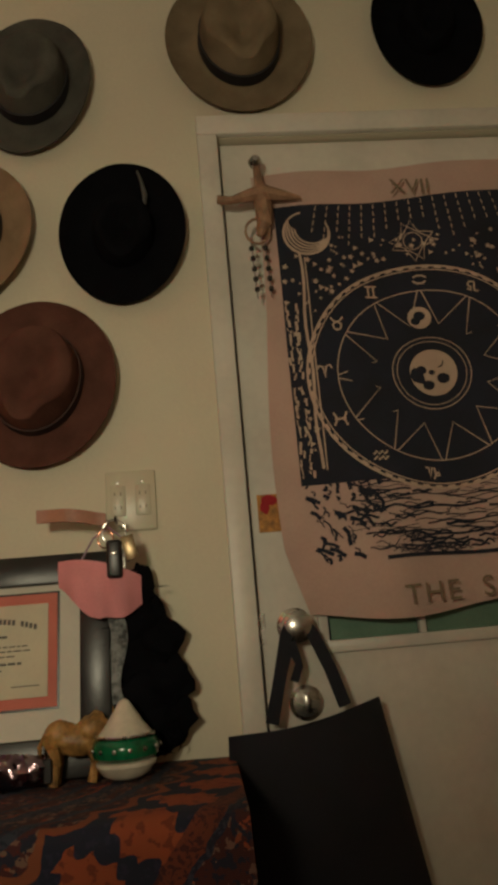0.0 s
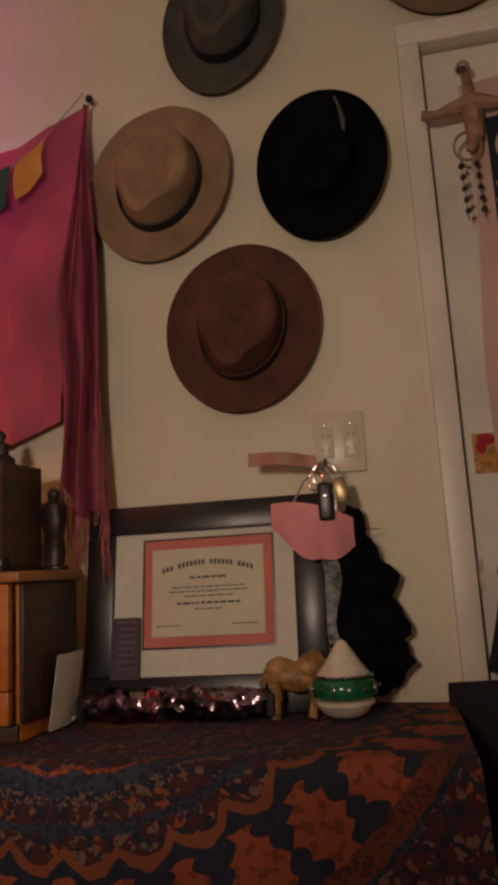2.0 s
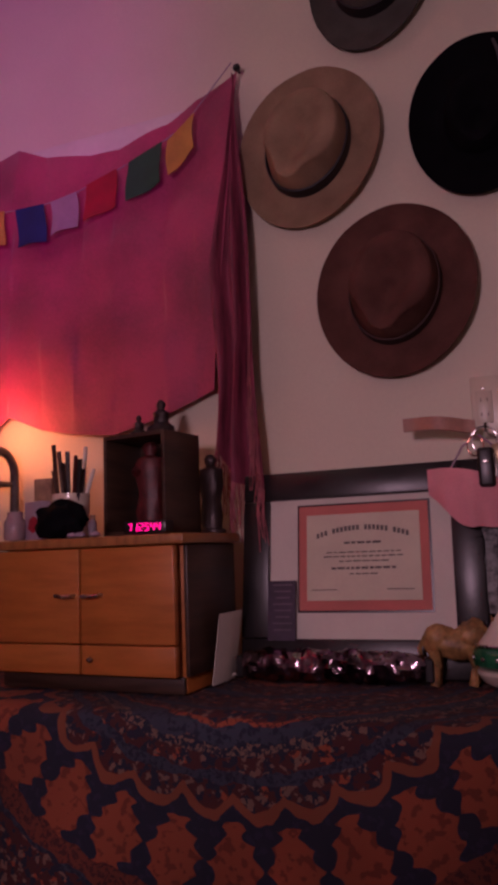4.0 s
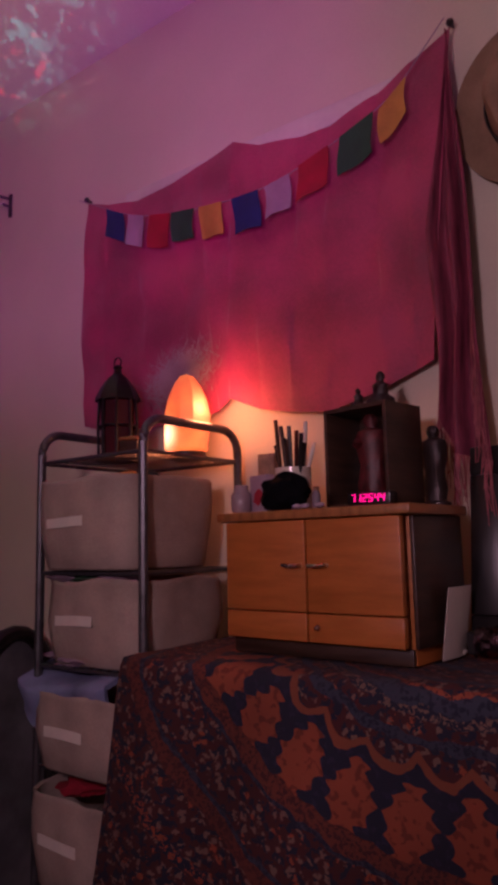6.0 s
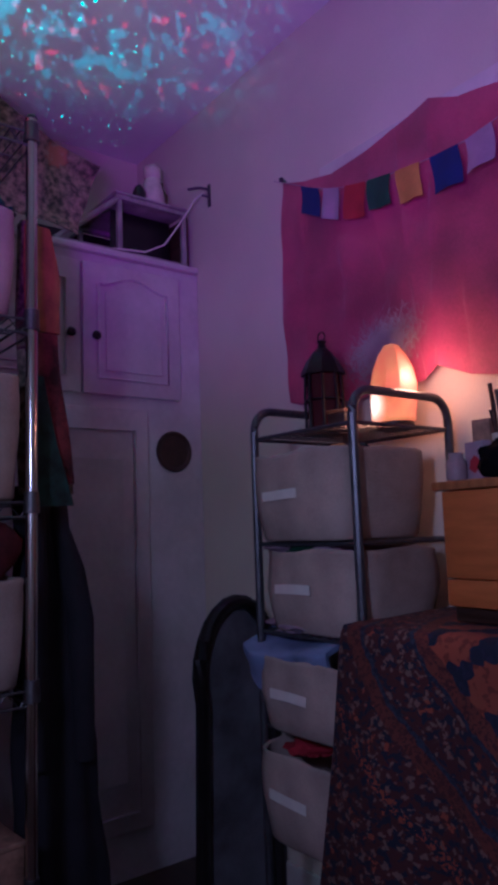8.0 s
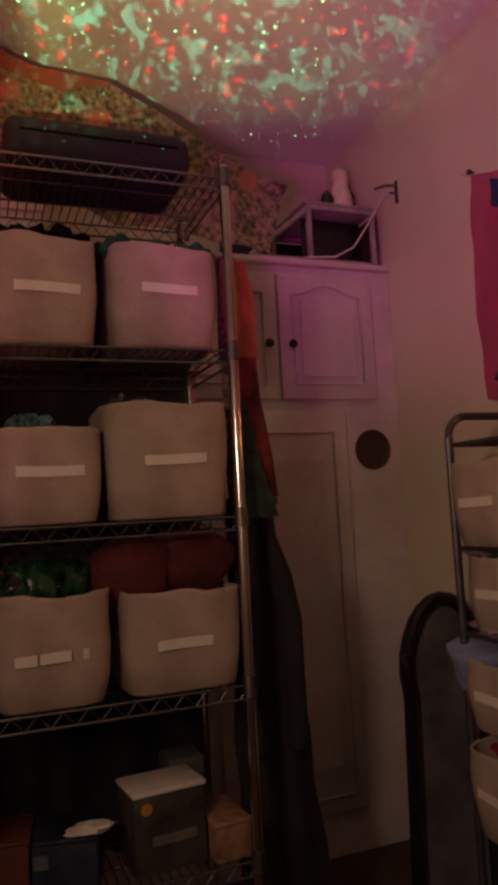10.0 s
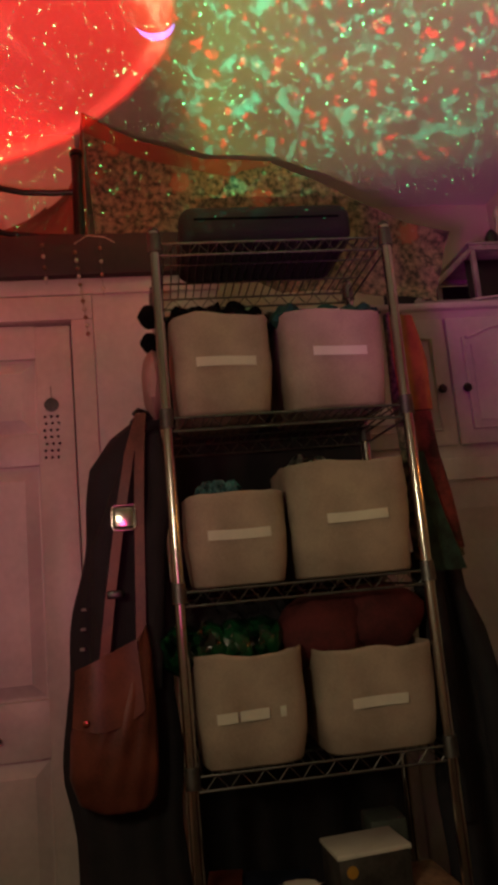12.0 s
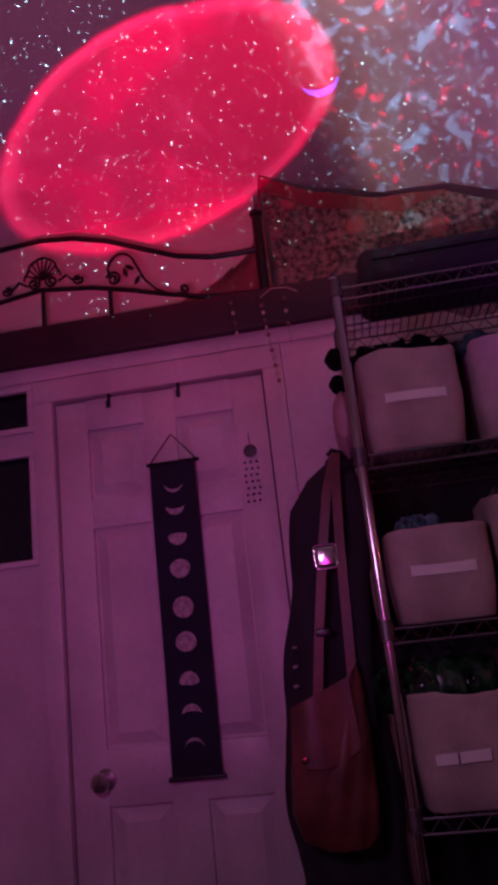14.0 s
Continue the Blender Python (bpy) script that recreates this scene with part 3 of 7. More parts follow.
part("strike_edge", box((DL + 0.010, fy - 0.001, 0.93), (0.012, 0.004, 0.06)), M_STEEL, door)

bm = bmesh.new()
for x0, x1, z0, z1 in ((DL - 0.046, DL, FZ, DT), (DR, DR + 0.046, FZ, DT), (DL - 0.046, DR + 0.046, DT, DT + 0.050)):
    box(((x0 + x1) / 2, WY - 0.009, (z0 + z1) / 2), (x1 - x0, 0.018, z1 - z0), 0.004, bm=bm)
structure("trim_1", bm, M_TRIM, "white painted casing round the entrance door", "door casing", smooth=35)
bm = bmesh.new()
for x0, x1, z0, z1 in ((WL - 0.06, WL, WB - 0.06, WT), (WR, WR + 0.06, WB - 0.06, WT), (WL - 0.08, WR + 0.08, WT, WT + 0.055), (WL, WR, WB - 0.06, WB)):
    box(((x0 + x1) / 2, WY - 0.010, (z0 + z1) / 2), (x1 - x0, 0.020, z1 - z0), 0.004, bm=bm)
window = tagged(new("window_1"), "white cased window behind a magenta cloth", "window", kind="structure")
part("window_frame", bm, M_TRIM, window)
bm = bmesh.new()
for x0, x1, z0, z1 in ((WL, WR, WB, WB + 0.04), (WL, WR, WT - 0.04, WT), (WL, WL + 0.04, WB + 0.04, WT - 0.04), (WR - 0.04, WR, WB + 0.04, WT - 0.04)):
    box(((x0 + x1) / 2, WY + 0.06, (z0 + z1) / 2), (x1 - x0, 0.04, z1 - z0), bm=bm)
part("sash", bm, M_TRIM, window, smooth=0)
M_NIGHT = mat("dark_window_glass", (0.01, 0.012, 0.02), 0.08, var=0.1)
part("pane", box(((WL + WR) / 2, WY + 0.06, (WB + WT) / 2), (WR - WL - 0.08, 0.006, WT - WB - 0.08)), M_NIGHT, window, smooth=0)

# panel door
door2 = tagged(new("door_2"), "white painted panel door with a moon banner on it", "door", kind="structure")
bm = bmesh.new()
st, ys = 0.105, [D2L + 0.005, (D2L + D2R) / 2, D2R - 0.005]
zs = [(FZ + 0.20, 0.56), (0.715, 1.36), (1.455, 1.68)]
box((DX - 0.032, (D2L + D2R) / 2, (FZ + D2T) / 2), (0.02, D2R - D2L - 0.01, D2T - FZ - 0.02), bm=bm)
for y0, y1 in ((ys[0], ys[0] + st), (ys[1] - st / 2, ys[1] + st / 2), (ys[2] - st, ys[2])):
    box((DX - 0.015, (y0 + y1) / 2, (FZ + D2T) / 2), (0.022, y1 - y0, D2T - FZ - 0.02), 0.005, bm=bm)
edges = [FZ + 0.012] + [z for p in zs for z in p] + [D2T - 0.006]
for z0, z1 in zip(edges[::2], edges[1::2]):
    for y0, y1 in ((ys[0] + st, ys[1] - st / 2), (ys[1] + st / 2, ys[2] - st)):
        box((DX - 0.0155, (y0 + y1) / 2, (z0 + z1) / 2), (0.021, y1 - y0 + 0.006, z1 - z0), 0.005, bm=bm)
part("door_leaf", bm, M_DOOR2, door2)
for z0, z1 in zs:
    for y0, y1 in ((ys[0] + st, ys[1] - st / 2), (ys[1] + st / 2, ys[2] - st)):
        # a raised field with wide sloping margins
        bm = box((0, 0, 0), (0.016, y1 - y0 - 0.012, z1 - z0 - 0.012))
        for v in bm.verts:
            if v.co.x > 0:
                v.co.y -= math.copysign(0.036, v.co.y)
                v.co.z -= math.copysign(0.036, v.co.z)
        bmesh.ops.translate(bm, verts=bm.verts, vec=(DX - 0.0145, (y0 + y1) / 2, (z0 + z1) / 2))
        part("panel", bm, M_DOOR2, door2, smooth=0)
k2 = part("door_knob", lathe([(0, 0), (0.030, 0), (0.030, 0.006), (0.012, 0.010), (0.012, 0.03), (0.024, 0.036), (0.029, 0.05), (0.024, 0.062), (0, 0.066)], 24, m=pose(DX - 0.003, -0.915, 0.636, 0, 90, 0)), M_STEEL, door2, "round glassy door knob")
for y in (-0.83, -0.60):
    part("over_door_hook", tube([(DX - 0.02, y, D2T + 0.002), (DX + 0.006, y, D2T + 0.002), (DX + 0.006, y, D2T - 0.045), (DX + 0.022, y, D2T - 0.05), (DX + 0.026, y, D2T - 0.03)], 0.005, 6), M_IRON, door2)
bm = bmesh.new()
for y0, y1, z0, z1 in ((D2R, D2R + 0.065, FZ, D2T), (D2L - 0.065, D2L, FZ, D2T), (D2L - 0.065, D2R + 0.065, D2T, D2T + 0.075)):
    box((DX + 0.008, (y0 + y1) / 2, (z0 + z1) / 2), (0.016, y1 - y0, z1 - z0), 0.004, bm=bm)
structure("trim_2", bm, M_DOOR2, "white painted casing round the panel door", "door casing", smooth=35)
structure("trim_3", box((DX + 0.006, (SY + 0.13) / 2, 1.895), (0.012, 0.13 - SY, 0.05), 0.003), M_DOOR2, "white moulding under the dark ledge", "moulding", smooth=35)

# interior window beside the panel door
win2 = tagged(new("window_2"), "dark small-paned interior window in white framing", "window", kind="structure")
for z0, z1 in ((1.27, 1.64), (1.70, 1.86)):
    bm = bmesh.new()
    for a, b, c, d in ((-1.55, -1.085, z0 - 0.0, z0 + 0.02), (-1.55, -1.085, z1 - 0.02, z1), (-1.105, -1.085, z0 + 0.02, z1 - 0.02), (-1.55, -1.53, z0 + 0.02, z1 - 0.02)):
        box((DX + 0.004, (a + b) / 2, (c + d) / 2), (0.024, b - a, d - c), 0.004, bm=bm)
    part("window_frame", bm, M_DOOR2, win2)
    part("pane", box((DX - 0.03, -1.317, (z0 + z1) / 2), (0.006, 0.45, z1 - z0)), M_NIGHT, win2, "dark dusty pane", smooth=0)

# built-in wardrobe in the corner
ward = thing("wardrobe", "white painted built-in wardrobe with arched panel doors", "wardrobe")
WTOP = 1.86
part("body", box(((CX - 2.90) / 2, (JY + 0.02 + WY - 0.004) / 2, (FZ + WTOP) / 2), (2.90 + CX, WY - JY - 0.018, WTOP - FZ), 0.0), M_DOOR2, ward)
part("cornice", box((CX - 0.20, (JY + WY) / 2 + 0.01, WTOP + 0.014), (0.44, WY - JY - 0.03, 0.024), 0.006), M_DOOR2, ward)


def arched_door(y0, y1, z0, z1, arch, knob_y, knob_z):
    bm = box((CX + 0.009, (y0 + y1) / 2, (z0 + z1) / 2), (0.018, y1 - y0, z1 - z0), 0.004)
    d = part("door", bm, M_DOOR2, ward)
    # raised panel outline with an arched head
    a0, a1, b0, b1 = y0 + 0.055, y1 - 0.055, z0 + 0.055, z1 - 0.075
    pts = [(a1, b1), (a1, b0), (a0, b0), (a0, b1)]
    if arch:
        for i in range(1, 16):
            u = i / 16
            pts.append((a0 + u * (a1 - a0), b1 + 0.038 * (0.5 - 0.5 * math.cos(2 * math.pi * u)) ** 1.0))
    part("moulding", tube([(CX + 0.019, y, z) for y, z in pts], 0.007, 6, closed=True), M_DOOR2, d)
    bm = bmesh.new()
    f = bm.faces.new([bm.verts.new((CX + 0.019, (y - (a0 + a1) / 2) * 0.80 + (a0 + a1) / 2, (z - (b0 + b1) / 2) * 0.84 + (b0 + b1) / 2)) for y, z in pts])
    ex = bmesh.ops.extrude_face_region(bm, geom=[f])
    for v in [e for e in ex["geom"] if isinstance(e, bmesh.types.BMVert)]:
        v.co.x += 0.006
    part("panel", bm, M_DOOR2, d)
    part("knob", lathe([(0, 0), (0.007, 0), (0.007, 0.012), (0.015, 0.017), (0.016, 0.024), (0.010, 0.030), (0, 0.031)], 16, m=pose(CX + 0.018, knob_y, knob_z, 0, 90, 0)), M_BKFRAME, d, "small dark round knob")
    return d


arched_door(0.945, 1.325, 1.37, 1.825, True, 0.985, 1.565)
arched_door(0.555, 0.935, 1.37, 1.825, True, 0.895, 1.565)
arched_door(0.60, 1.185, -0.05, 1.325, False, 0.66, 0.70)
structure("baseboard", box((-1.2, WY - 0.007, FZ + 0.05), (2.3, 0.014, 0.10), 0.003), M_TRIM, "white painted skirting board", "skirting", smooth=35)

# ---- dresser under a printed cloth ----
TX0, TX1, TY0, TY1, TZ = -1.27, -0.065, 1.0, 1.405, 0.706
dresser = thing("dresser", "low dark wooden dresser hidden under a printed cloth", "dresser")
part("body", box(((TX0 + TX1) / 2, (TY0 + TY1) / 2 + 0.005, (FZ + TZ) / 2 - 0.006), (TX1 - TX0 - 0.01, TY1 - TY0 - 0.02, TZ - FZ - 0.020), 0.008), M_DKWOOD, dresser)
LEN_TOP, LEN_DROP = TY1 - TY0, TZ + 0.10


def cloth_pt(u, v):
    """u along the dresser, v from the wall over the top and down the front."""
    s = v * (LEN_TOP + LEN_DROP)
    drop = max(0.0, s - LEN_TOP)
    x = TX0 - 0.03 + u * (TX1 - TX0 + 0.055)
    x += -0.16 * drop * max(0, 1 - u * 5) + 0.04 * drop * max(0, u * 6 - 5)
    if s < LEN_TOP - 0.012:
        return Vector((x, TY1 - s, TZ + 0.003 + 0.0025 * noise.noise((x * 9, s * 9, 0))))
    fold = 0.012 * math.sin(x * 17 + 1.3 * math.sin(x * 5)) * min(1, drop * 4) + 0.006 * noise.noise((x * 7, drop * 3, 2))
    k = min(1, max(0, (s - LEN_TOP + 0.012) / 0.024))
    return Vector((x, TY0 - 0.012 - 0.012 * k - 0.045 * drop + fold, TZ + 0.003 - 0.010 * k - max(0, drop - 0.0)))


MC = -0.60
bm = sheet(cloth_pt, 90, 76, 0.0, uv=lambda u, v: (TX0 - 0.03 + u * (TX1 - TX0 + 0.055) - MC, v * (LEN_TOP + LEN_DROP) - 0.045))
solo("dresser_cloth", bm, M_MANDALA, "dark mandala-printed cotton cloth draped over the dresser", "tablecloth", smooth=80)

# ---- the small oak cabinet on the dresser ----
CABM = pose(-0.938, 1.108, TZ + 0.006, 0, 0, -3)
cab = thing("cabinet", "small orange oak cabinet with doors on the draped dresser", "cabinet", CABM)
cw, cd, ch = 0.40, 0.205, 0.254
part("body", box((0, cd / 2 + 0.012, ch / 2), (cw, cd - 0.02, ch), 0.003), M_OAK, cab)
# the right side's shade is put into a darker wood colour
part("side_panel", box((cw / 2 + 0.003, cd / 2 + 0.010, ch / 2 + 0.014), (0.008, cd - 0.016, ch - 0.030), 0.002), M_DKWOOD, cab, "side panel in dark wood colour that stands for its shade")
part("top", box((0, cd / 2 - 0.002, ch + 0.009), (cw + 0.036, cd + 0.024, 0.018), 0.004), M_OAKTOP, cab)
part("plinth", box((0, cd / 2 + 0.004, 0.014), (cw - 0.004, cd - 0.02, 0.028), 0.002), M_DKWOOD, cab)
for sx in (-1, 1):
    dr = part("door", box((sx * (cw / 4 - 0.001), -0.002, 0.168), (cw / 2 - 0.006, 0.016, 0.168), 0.003), M_OAK, cab)
    part("handle", tube([(sx * 0.012, -0.008, 0.168), (sx * 0.013, -0.022, 0.168), (sx * 0.030, -0.024, 0.167), (sx * 0.046, -0.021, 0.169), (sx * 0.047, -0.008, 0.169)], 0.0036, 8), M_STEEL, dr, "bent metal handle")
    dw = part("drawer_front", box((sx * (cw / 4 - 0.001), -0.002, 0.0565), (cw / 2 - 0.006, 0.016, 0.051), 0.003), M_OAK, cab)
    if sx > 0:
        part("knob", lathe([(0, 0), (0.003, 0), (0.006, 0.006), (0.004, 0.011), (0, 0.012)], 12, m=pose(0.025, -0.009, 0.058, 90, 0, 0)), M_STEEL, dw)
CABTOP = TZ + 0.006 + ch + 0.018


# ---- fabric bins ----
def bin_mesh(w, d, h, seed, sag=0.01):
    """An open soft box with rounded corners, bulging sides and an uneven rim."""
    n = 40

    def ring(z, k, inset=0.0):
        out = []
        for i in range(n):
            a = 2 * math.pi * i / n
            c, s = math.cos(a), math.sin(a)
            q = 1 / (abs(c) ** 7 + abs(s) ** 7) ** (1 / 7)
            bulge = 1 + 0.035 * math.sin(math.pi * min(1, z / h)) + 0.045 * noise.noise((c * 2.2 + seed, s * 2.2, z * 11)) + 0.018 * noise.noise((c * 7 + seed, s * 7, z * 16))
            zz = z + ((1.1 * sag * noise.noise((c * 1.6 + seed * 2.7, s * 1.6, 5.0)) + 0.4 * sag * noise.noise((c * 6 + seed, s * 6, 2.0))) * min(1, max(0, (z / h - 0.6) / 0.4)))
            out.append(Vector(((w / 2 * k * bulge - inset) * c * q, (d / 2 * k * bulge - inset) * s * q, zz)))
        return out

    bm = bmesh.new()
    prof = [(0.0, 0.90, 0), (0.006, 0.93, 0), (h * 0.25, 0.955, 0), (h * 0.5, 0.975, 0), (h * 0.75, 0.99, 0), (h - 0.012, 1.0, 0), (h - 0.006, 1.012, 0), (h, 1.0, 0), (h - 0.004, 1.0, 0.006), (h * 0.5, 0.97, 0.006)]
    rings = [[bm.verts.new(p) for p in ring(*q)] for q in prof]
    bm.faces.new(rings[0][::-1])
    for p, q in zip(rings, rings[1:]):
        for i in range(n):
            bm.faces.new((p[i], p[(i + 1) % n], q[(i + 1) % n], q[i]))
    bm.faces.new(rings[-1])
    return bm


def fabric_bin(m, w, d, h, seed, label, lab=(0.0, 0.5, 0.5), group="beige fabric bins"):
    """Front is -y. lab: middle, height and width of the label strip as fractions."""
    b = thing("storage_bin", label, "storage bin", m, group)
    part("body", bin_mesh(w, d, h, seed), M_CANVAS, b, smooth=60)
    lw, lz, lx = w * lab[2], h * lab[1], w * lab[0]
    f = lambda u, v: Vector((lx + u * lw - lw / 2, -d / 2 * (1.018) - 0.004 + 0.010 * (abs(lx + u * lw - lw / 2) / (w / 2)) ** 3, lz - 0.011 + v * 0.022 + 0.002 * math.sin(3 * u + seed)))
    # a torn label is left in three pieces
    for u0, u1 in (((0.0, 0.34), (0.38, 0.86), (1.04, 1.14)) if "torn" in label else ((0.0, 1.0),)):
        part("label_strip", sheet(lambda u, v: f(u0 + u * (u1 - u0), v), 8, 1, 0.0012), M_LABEL, b, "blank white label strip")
    return b


# ---- chrome wire rack ----
RX, RY0, RY1, RD = -1.70, -0.075, 0.492, 0.36
LEV = [1.790, 1.365, 0.975, 0.595, 0.215]
rack = thing("wire_rack", "tall chrome wire shelving rack full of fabric bins", "shelving rack", pose(RX, RY0, FZ))
for y in (0, RY1 - RY0):
    for x in (0, -RD):
        p = part("post", tube([(x, y, 0.0), (x, y, 2.02)], 0.0125, 12), M_POST, rack)
        for z in LEV:
            part("collar", lathe([(0.0127, -0.022), (0.0175, -0.022), (0.0155, 0.022), (0.0127, 0.022)], 14, m=pose(x, y, z - FZ)), M_CHROME, p)
        part("cap", lathe([(0.0127, 2.02), (0.014, 2.022), (0.010, 2.03), (0, 2.031)], 12, m=pose(x, y, 0)), M_BKFRAME, p)
W = RY1 - RY0
for z in LEV:
    zl = z - FZ
    loop = [(0, 0), (0, W), (-RD, W), (-RD, 0)]
    shelf = part("wire_shelf", tube([(x, y, zl) for x, y in loop], 0.0032, 6, closed=True), M_CHROME, rack)
    part("lower_rim", tube([(x, y, zl - 0.030) for x, y in loop], 0.0032, 6, closed=True), M_CHROME, shelf)
    for x in (0, -RD):
        part("truss", tube([(x, W * i / 22, zl - (0.030 if i % 2 else 0.0)) for i in range(23)], 0.0022, 5), M_CHROME, shelf)
    for x in (-RD / 3, -2 * RD / 3):
        part("cross_rod", tube([(x, 0, zl - 0.003), (x, W, zl - 0.003)], 0.003, 5), M_CHROME, shelf)
    for i in range(1, 26):
        w = part("wire", tube([(0, 0, 0), (-RD, 0, 0)], 0.0018, 5), M_CHROME, shelf) if z == LEV[0] and i == 1 else new("wire", wire_mesh)
        wire_mesh = w.data
        w.parent, w.location = shelf, (0, W * i / 26, zl + 0.002)

FX = pose(0, 0, 0, 0, 0, 90)          # front of a bin turned to +x


def rack_bin(y0, y1, z, h, seed, lab, label):
    return fabric_bin(pose(RX - 0.135, (y0 + y1) / 2, z + 0.006, 0, 0, 90), y1 - y0, 0.30, h, seed, label, lab)


rack_bin(-0.050, 0.182, LEV[1], 0.235, 1, (0.02, 0.50, 0.60), "beige canvas bin with a blank label, topped with dark clothes")
rack_bin(0.212, 0.462, LEV[1], 0.232, 2, (0.02, 0.56, 0.52), "beige canvas bin with a blank label, topped with teal cloth")
rack_bin(-0.047, 0.180, LEV[2], 0.205, 3, (0.0, 0.55, 0.62), "short beige canvas bin with a blank label")
rack_bin(0.190, 0.476, LEV[2], 0.262, 4, (0.02, 0.50, 0.50), "large beige canvas bin with a blank label")
rack_bin(-0.056, 0.186, LEV[3], 0.235, 5, (-0.06, 0.46, 0.54), "beige canvas bin with a torn blank label")
rack_bin(0.212, 0.484, LEV[3], 0.222, 6, (-0.02, 0.48, 0.46), "slumped beige canvas bin with a blank label")

# ---- tubular rack with bins in the corner ----
QX0, QX1, QY0, QY1, QT = -1.655, -1.310, 1.050, 1.375, 1.20
stand = thing("tube_rack", "grey tubular rack with wire shelves and fabric bins", "shelving rack", pose(QX0, QY0, FZ))
qw, qd, qh = QX1 - QX0, QY1 - QY0, QT - FZ
for x in (0, qw):
    pts = [(x, 0, 0), (x, 0, qh - 0.055)]
    pts += [(x, 0.055 - 0.055 * math.cos(a), qh - 0.055 + 0.055 * math.sin(a)) for a in [math.pi / 12 * i for i in range(1, 7)]]
    pts += [(x, qd - 0.055 + 0.055 * math.sin(a), qh - 0.055 + 0.055 * math.cos(a)) for a in [math.pi / 12 * i for i in range(0, 7)]]
    pts += [(x, qd, 0)]
    part("side_hoop", tube(pts, 0.0105, 10), M_GUNMETAL, stand)
SH = [1.125, 0.865, 0.655, 0.435, 0.19]
for z in SH:
    zl = z - FZ
    shelf = part("wire_shelf", tube([(0, 0, zl), (qw, 0, zl), (qw, qd, zl), (0, qd, zl)], 0.005, 6, closed=True), M_GUNMETAL, stand)
    for i in range(1, 12):
        w = part("wire", tube([(0, 0, 0), (0, qd, 0)], 0.002, 5), M_GUNMETAL, shelf) if z == SH[0] and i == 1 else new("wire", rod_mesh)
        rod_mesh = w.data
        w.parent, w.location = shelf, (qw * i / 12, 0, zl + 0.004)
for i, (z, h) in enumerate(((SH[1], 0.205), (SH[2], 0.190), (SH[3], 0.165), (SH[4], 0.205))):
    fabric_bin(pose((QX0 + QX1) / 2 + (0.0, 0.01, 0.015, 0.0)[i], QY0 + 0.135 - (0.02, 0.0, 0.03, 0.03)[i], z + 0.008, 0, 0, 0), 0.315, 0.30, h, 11 + i,
               "beige canvas bin with a blank label on the tubular rack", (-0.12, 0.52, 0.40), "bins on the tubular rack")


# ---- hats ----
def hat(name, m, wide, tall, material, label, ribbon=None, brim=0.012, ch=0.088, cr=None, band=True, pinch=0.015):
    """Crown points along +z away from the wall; +y is the front of the hat."""
    h = thing(name, label, "hat", m, "felt hats on the wall")
    n = 48
    R = (wide + tall) / 2
    cr = cr or R * 0.58

    def crown(a, k):
        # k from 0 at the foot to 1 at the middle of the top
        ex, ey = cr * 0.90, cr * 1.10
        c, s = math.cos(a), math.sin(a)
        if k < 0.62:
            t = k / 0.62
            rr, z = 1 - 0.14 * t ** 1.5, 0.006 + (ch - 0.006) * (1 - (1 - t) ** 1.8)
        else:
            t = (k - 0.62) / 0.38
            rr, z = 0.86 * (1 - t) ** 0.8, ch + 0.012 * math.sin(math.pi * min(1, t * 1.3)) * (1 - t)
        x, y = rr * ex * c, rr * ey * s
        # crease along the top and a pinch on each side of the front
        dip = 0.026 * math.exp(-(x / 0.030) ** 2) * max(0, (k - 0.45) / 0.55) ** 0.7 * (0.75 + 0.25 * s)
        side = pinch * math.exp(-((abs(a - math.pi / 2) - 0.70) / 0.42) ** 2) * max(0, math.sin(math.pi * min(1, k * 1.15))) ** 1.5
        sc = 1 - side / cr
        return Vector((x * sc, y * sc, z - dip))

    def body(u, v):
        return crown(2 * math.pi * u, v)

    bm = bmesh.new()
    rows = [[bm.verts.new(crown(2 * math.pi * i / n, k)) for i in range(n)] for k in [0.995 * j / 20 for j in range(21)]]
    for p, q in zip(rows, rows[1:]):
        for i in range(n):
            bm.faces.new((p[i], p[(i + 1) % n], q[(i + 1) % n], q[i]))
    bm.faces.new(rows[-1])
    part("crown", bm, material, h, smooth=75)
    bm = bmesh.new()
    rings = []
    prof = [(0.0, 0.010), (0.04, 0.006), (0.3, 0.002), (0.6, 0.004), (0.85, 0.009), (0.97, 0.014), (1.0, 0.0155), (1.005, 0.0135), (0.99, 0.010), (0.85, 0.0045), (0.5, -0.001), (0.1, 0.001), (0.0, 0.004)]
    for t, z in prof:
        ring = []
        for i in range(n):
            a = 2 * math.pi * i / n
            c, s = math.cos(a), math.sin(a)
            x0, y0 = cr * 0.90 * c * 0.985, cr * 1.10 * s * 0.985
            wave = brim * t * t * (0.9 * c * c - 0.35 * s) + 0.003 * t * noise.noise((2 * c, 2 * s, R * 40))
            ring.append(bm.verts.new((x0 + t * (wide * c - x0), y0 + t * (tall * s - y0), z + wave)))
        rings.append(ring)
    for p, q in zip(rings, rings[1:]):
        for i in range(n):
            bm.faces.new((p[i], p[(i + 1) % n], q[(i + 1) % n], q[i]))
    part("brim", bm, material, h, smooth=75)
    if band:
        bm = bmesh.new()
        rows = [[bm.verts.new((cr * 0.90 * f * math.cos(a), cr * 1.10 * f * math.sin(a), z)) for a in [2 * math.pi * i / n for i in range(n)]]
                for f, z in ((1.0, 0.006), (1.035, 0.008), (1.022, 0.036), (0.985, 0.037))]
        for p, q in zip(rows, rows[1:]):
            for i in range(n):
                bm.faces.new((p[i], p[(i + 1) % n], q[(i + 1) % n], q[i]))
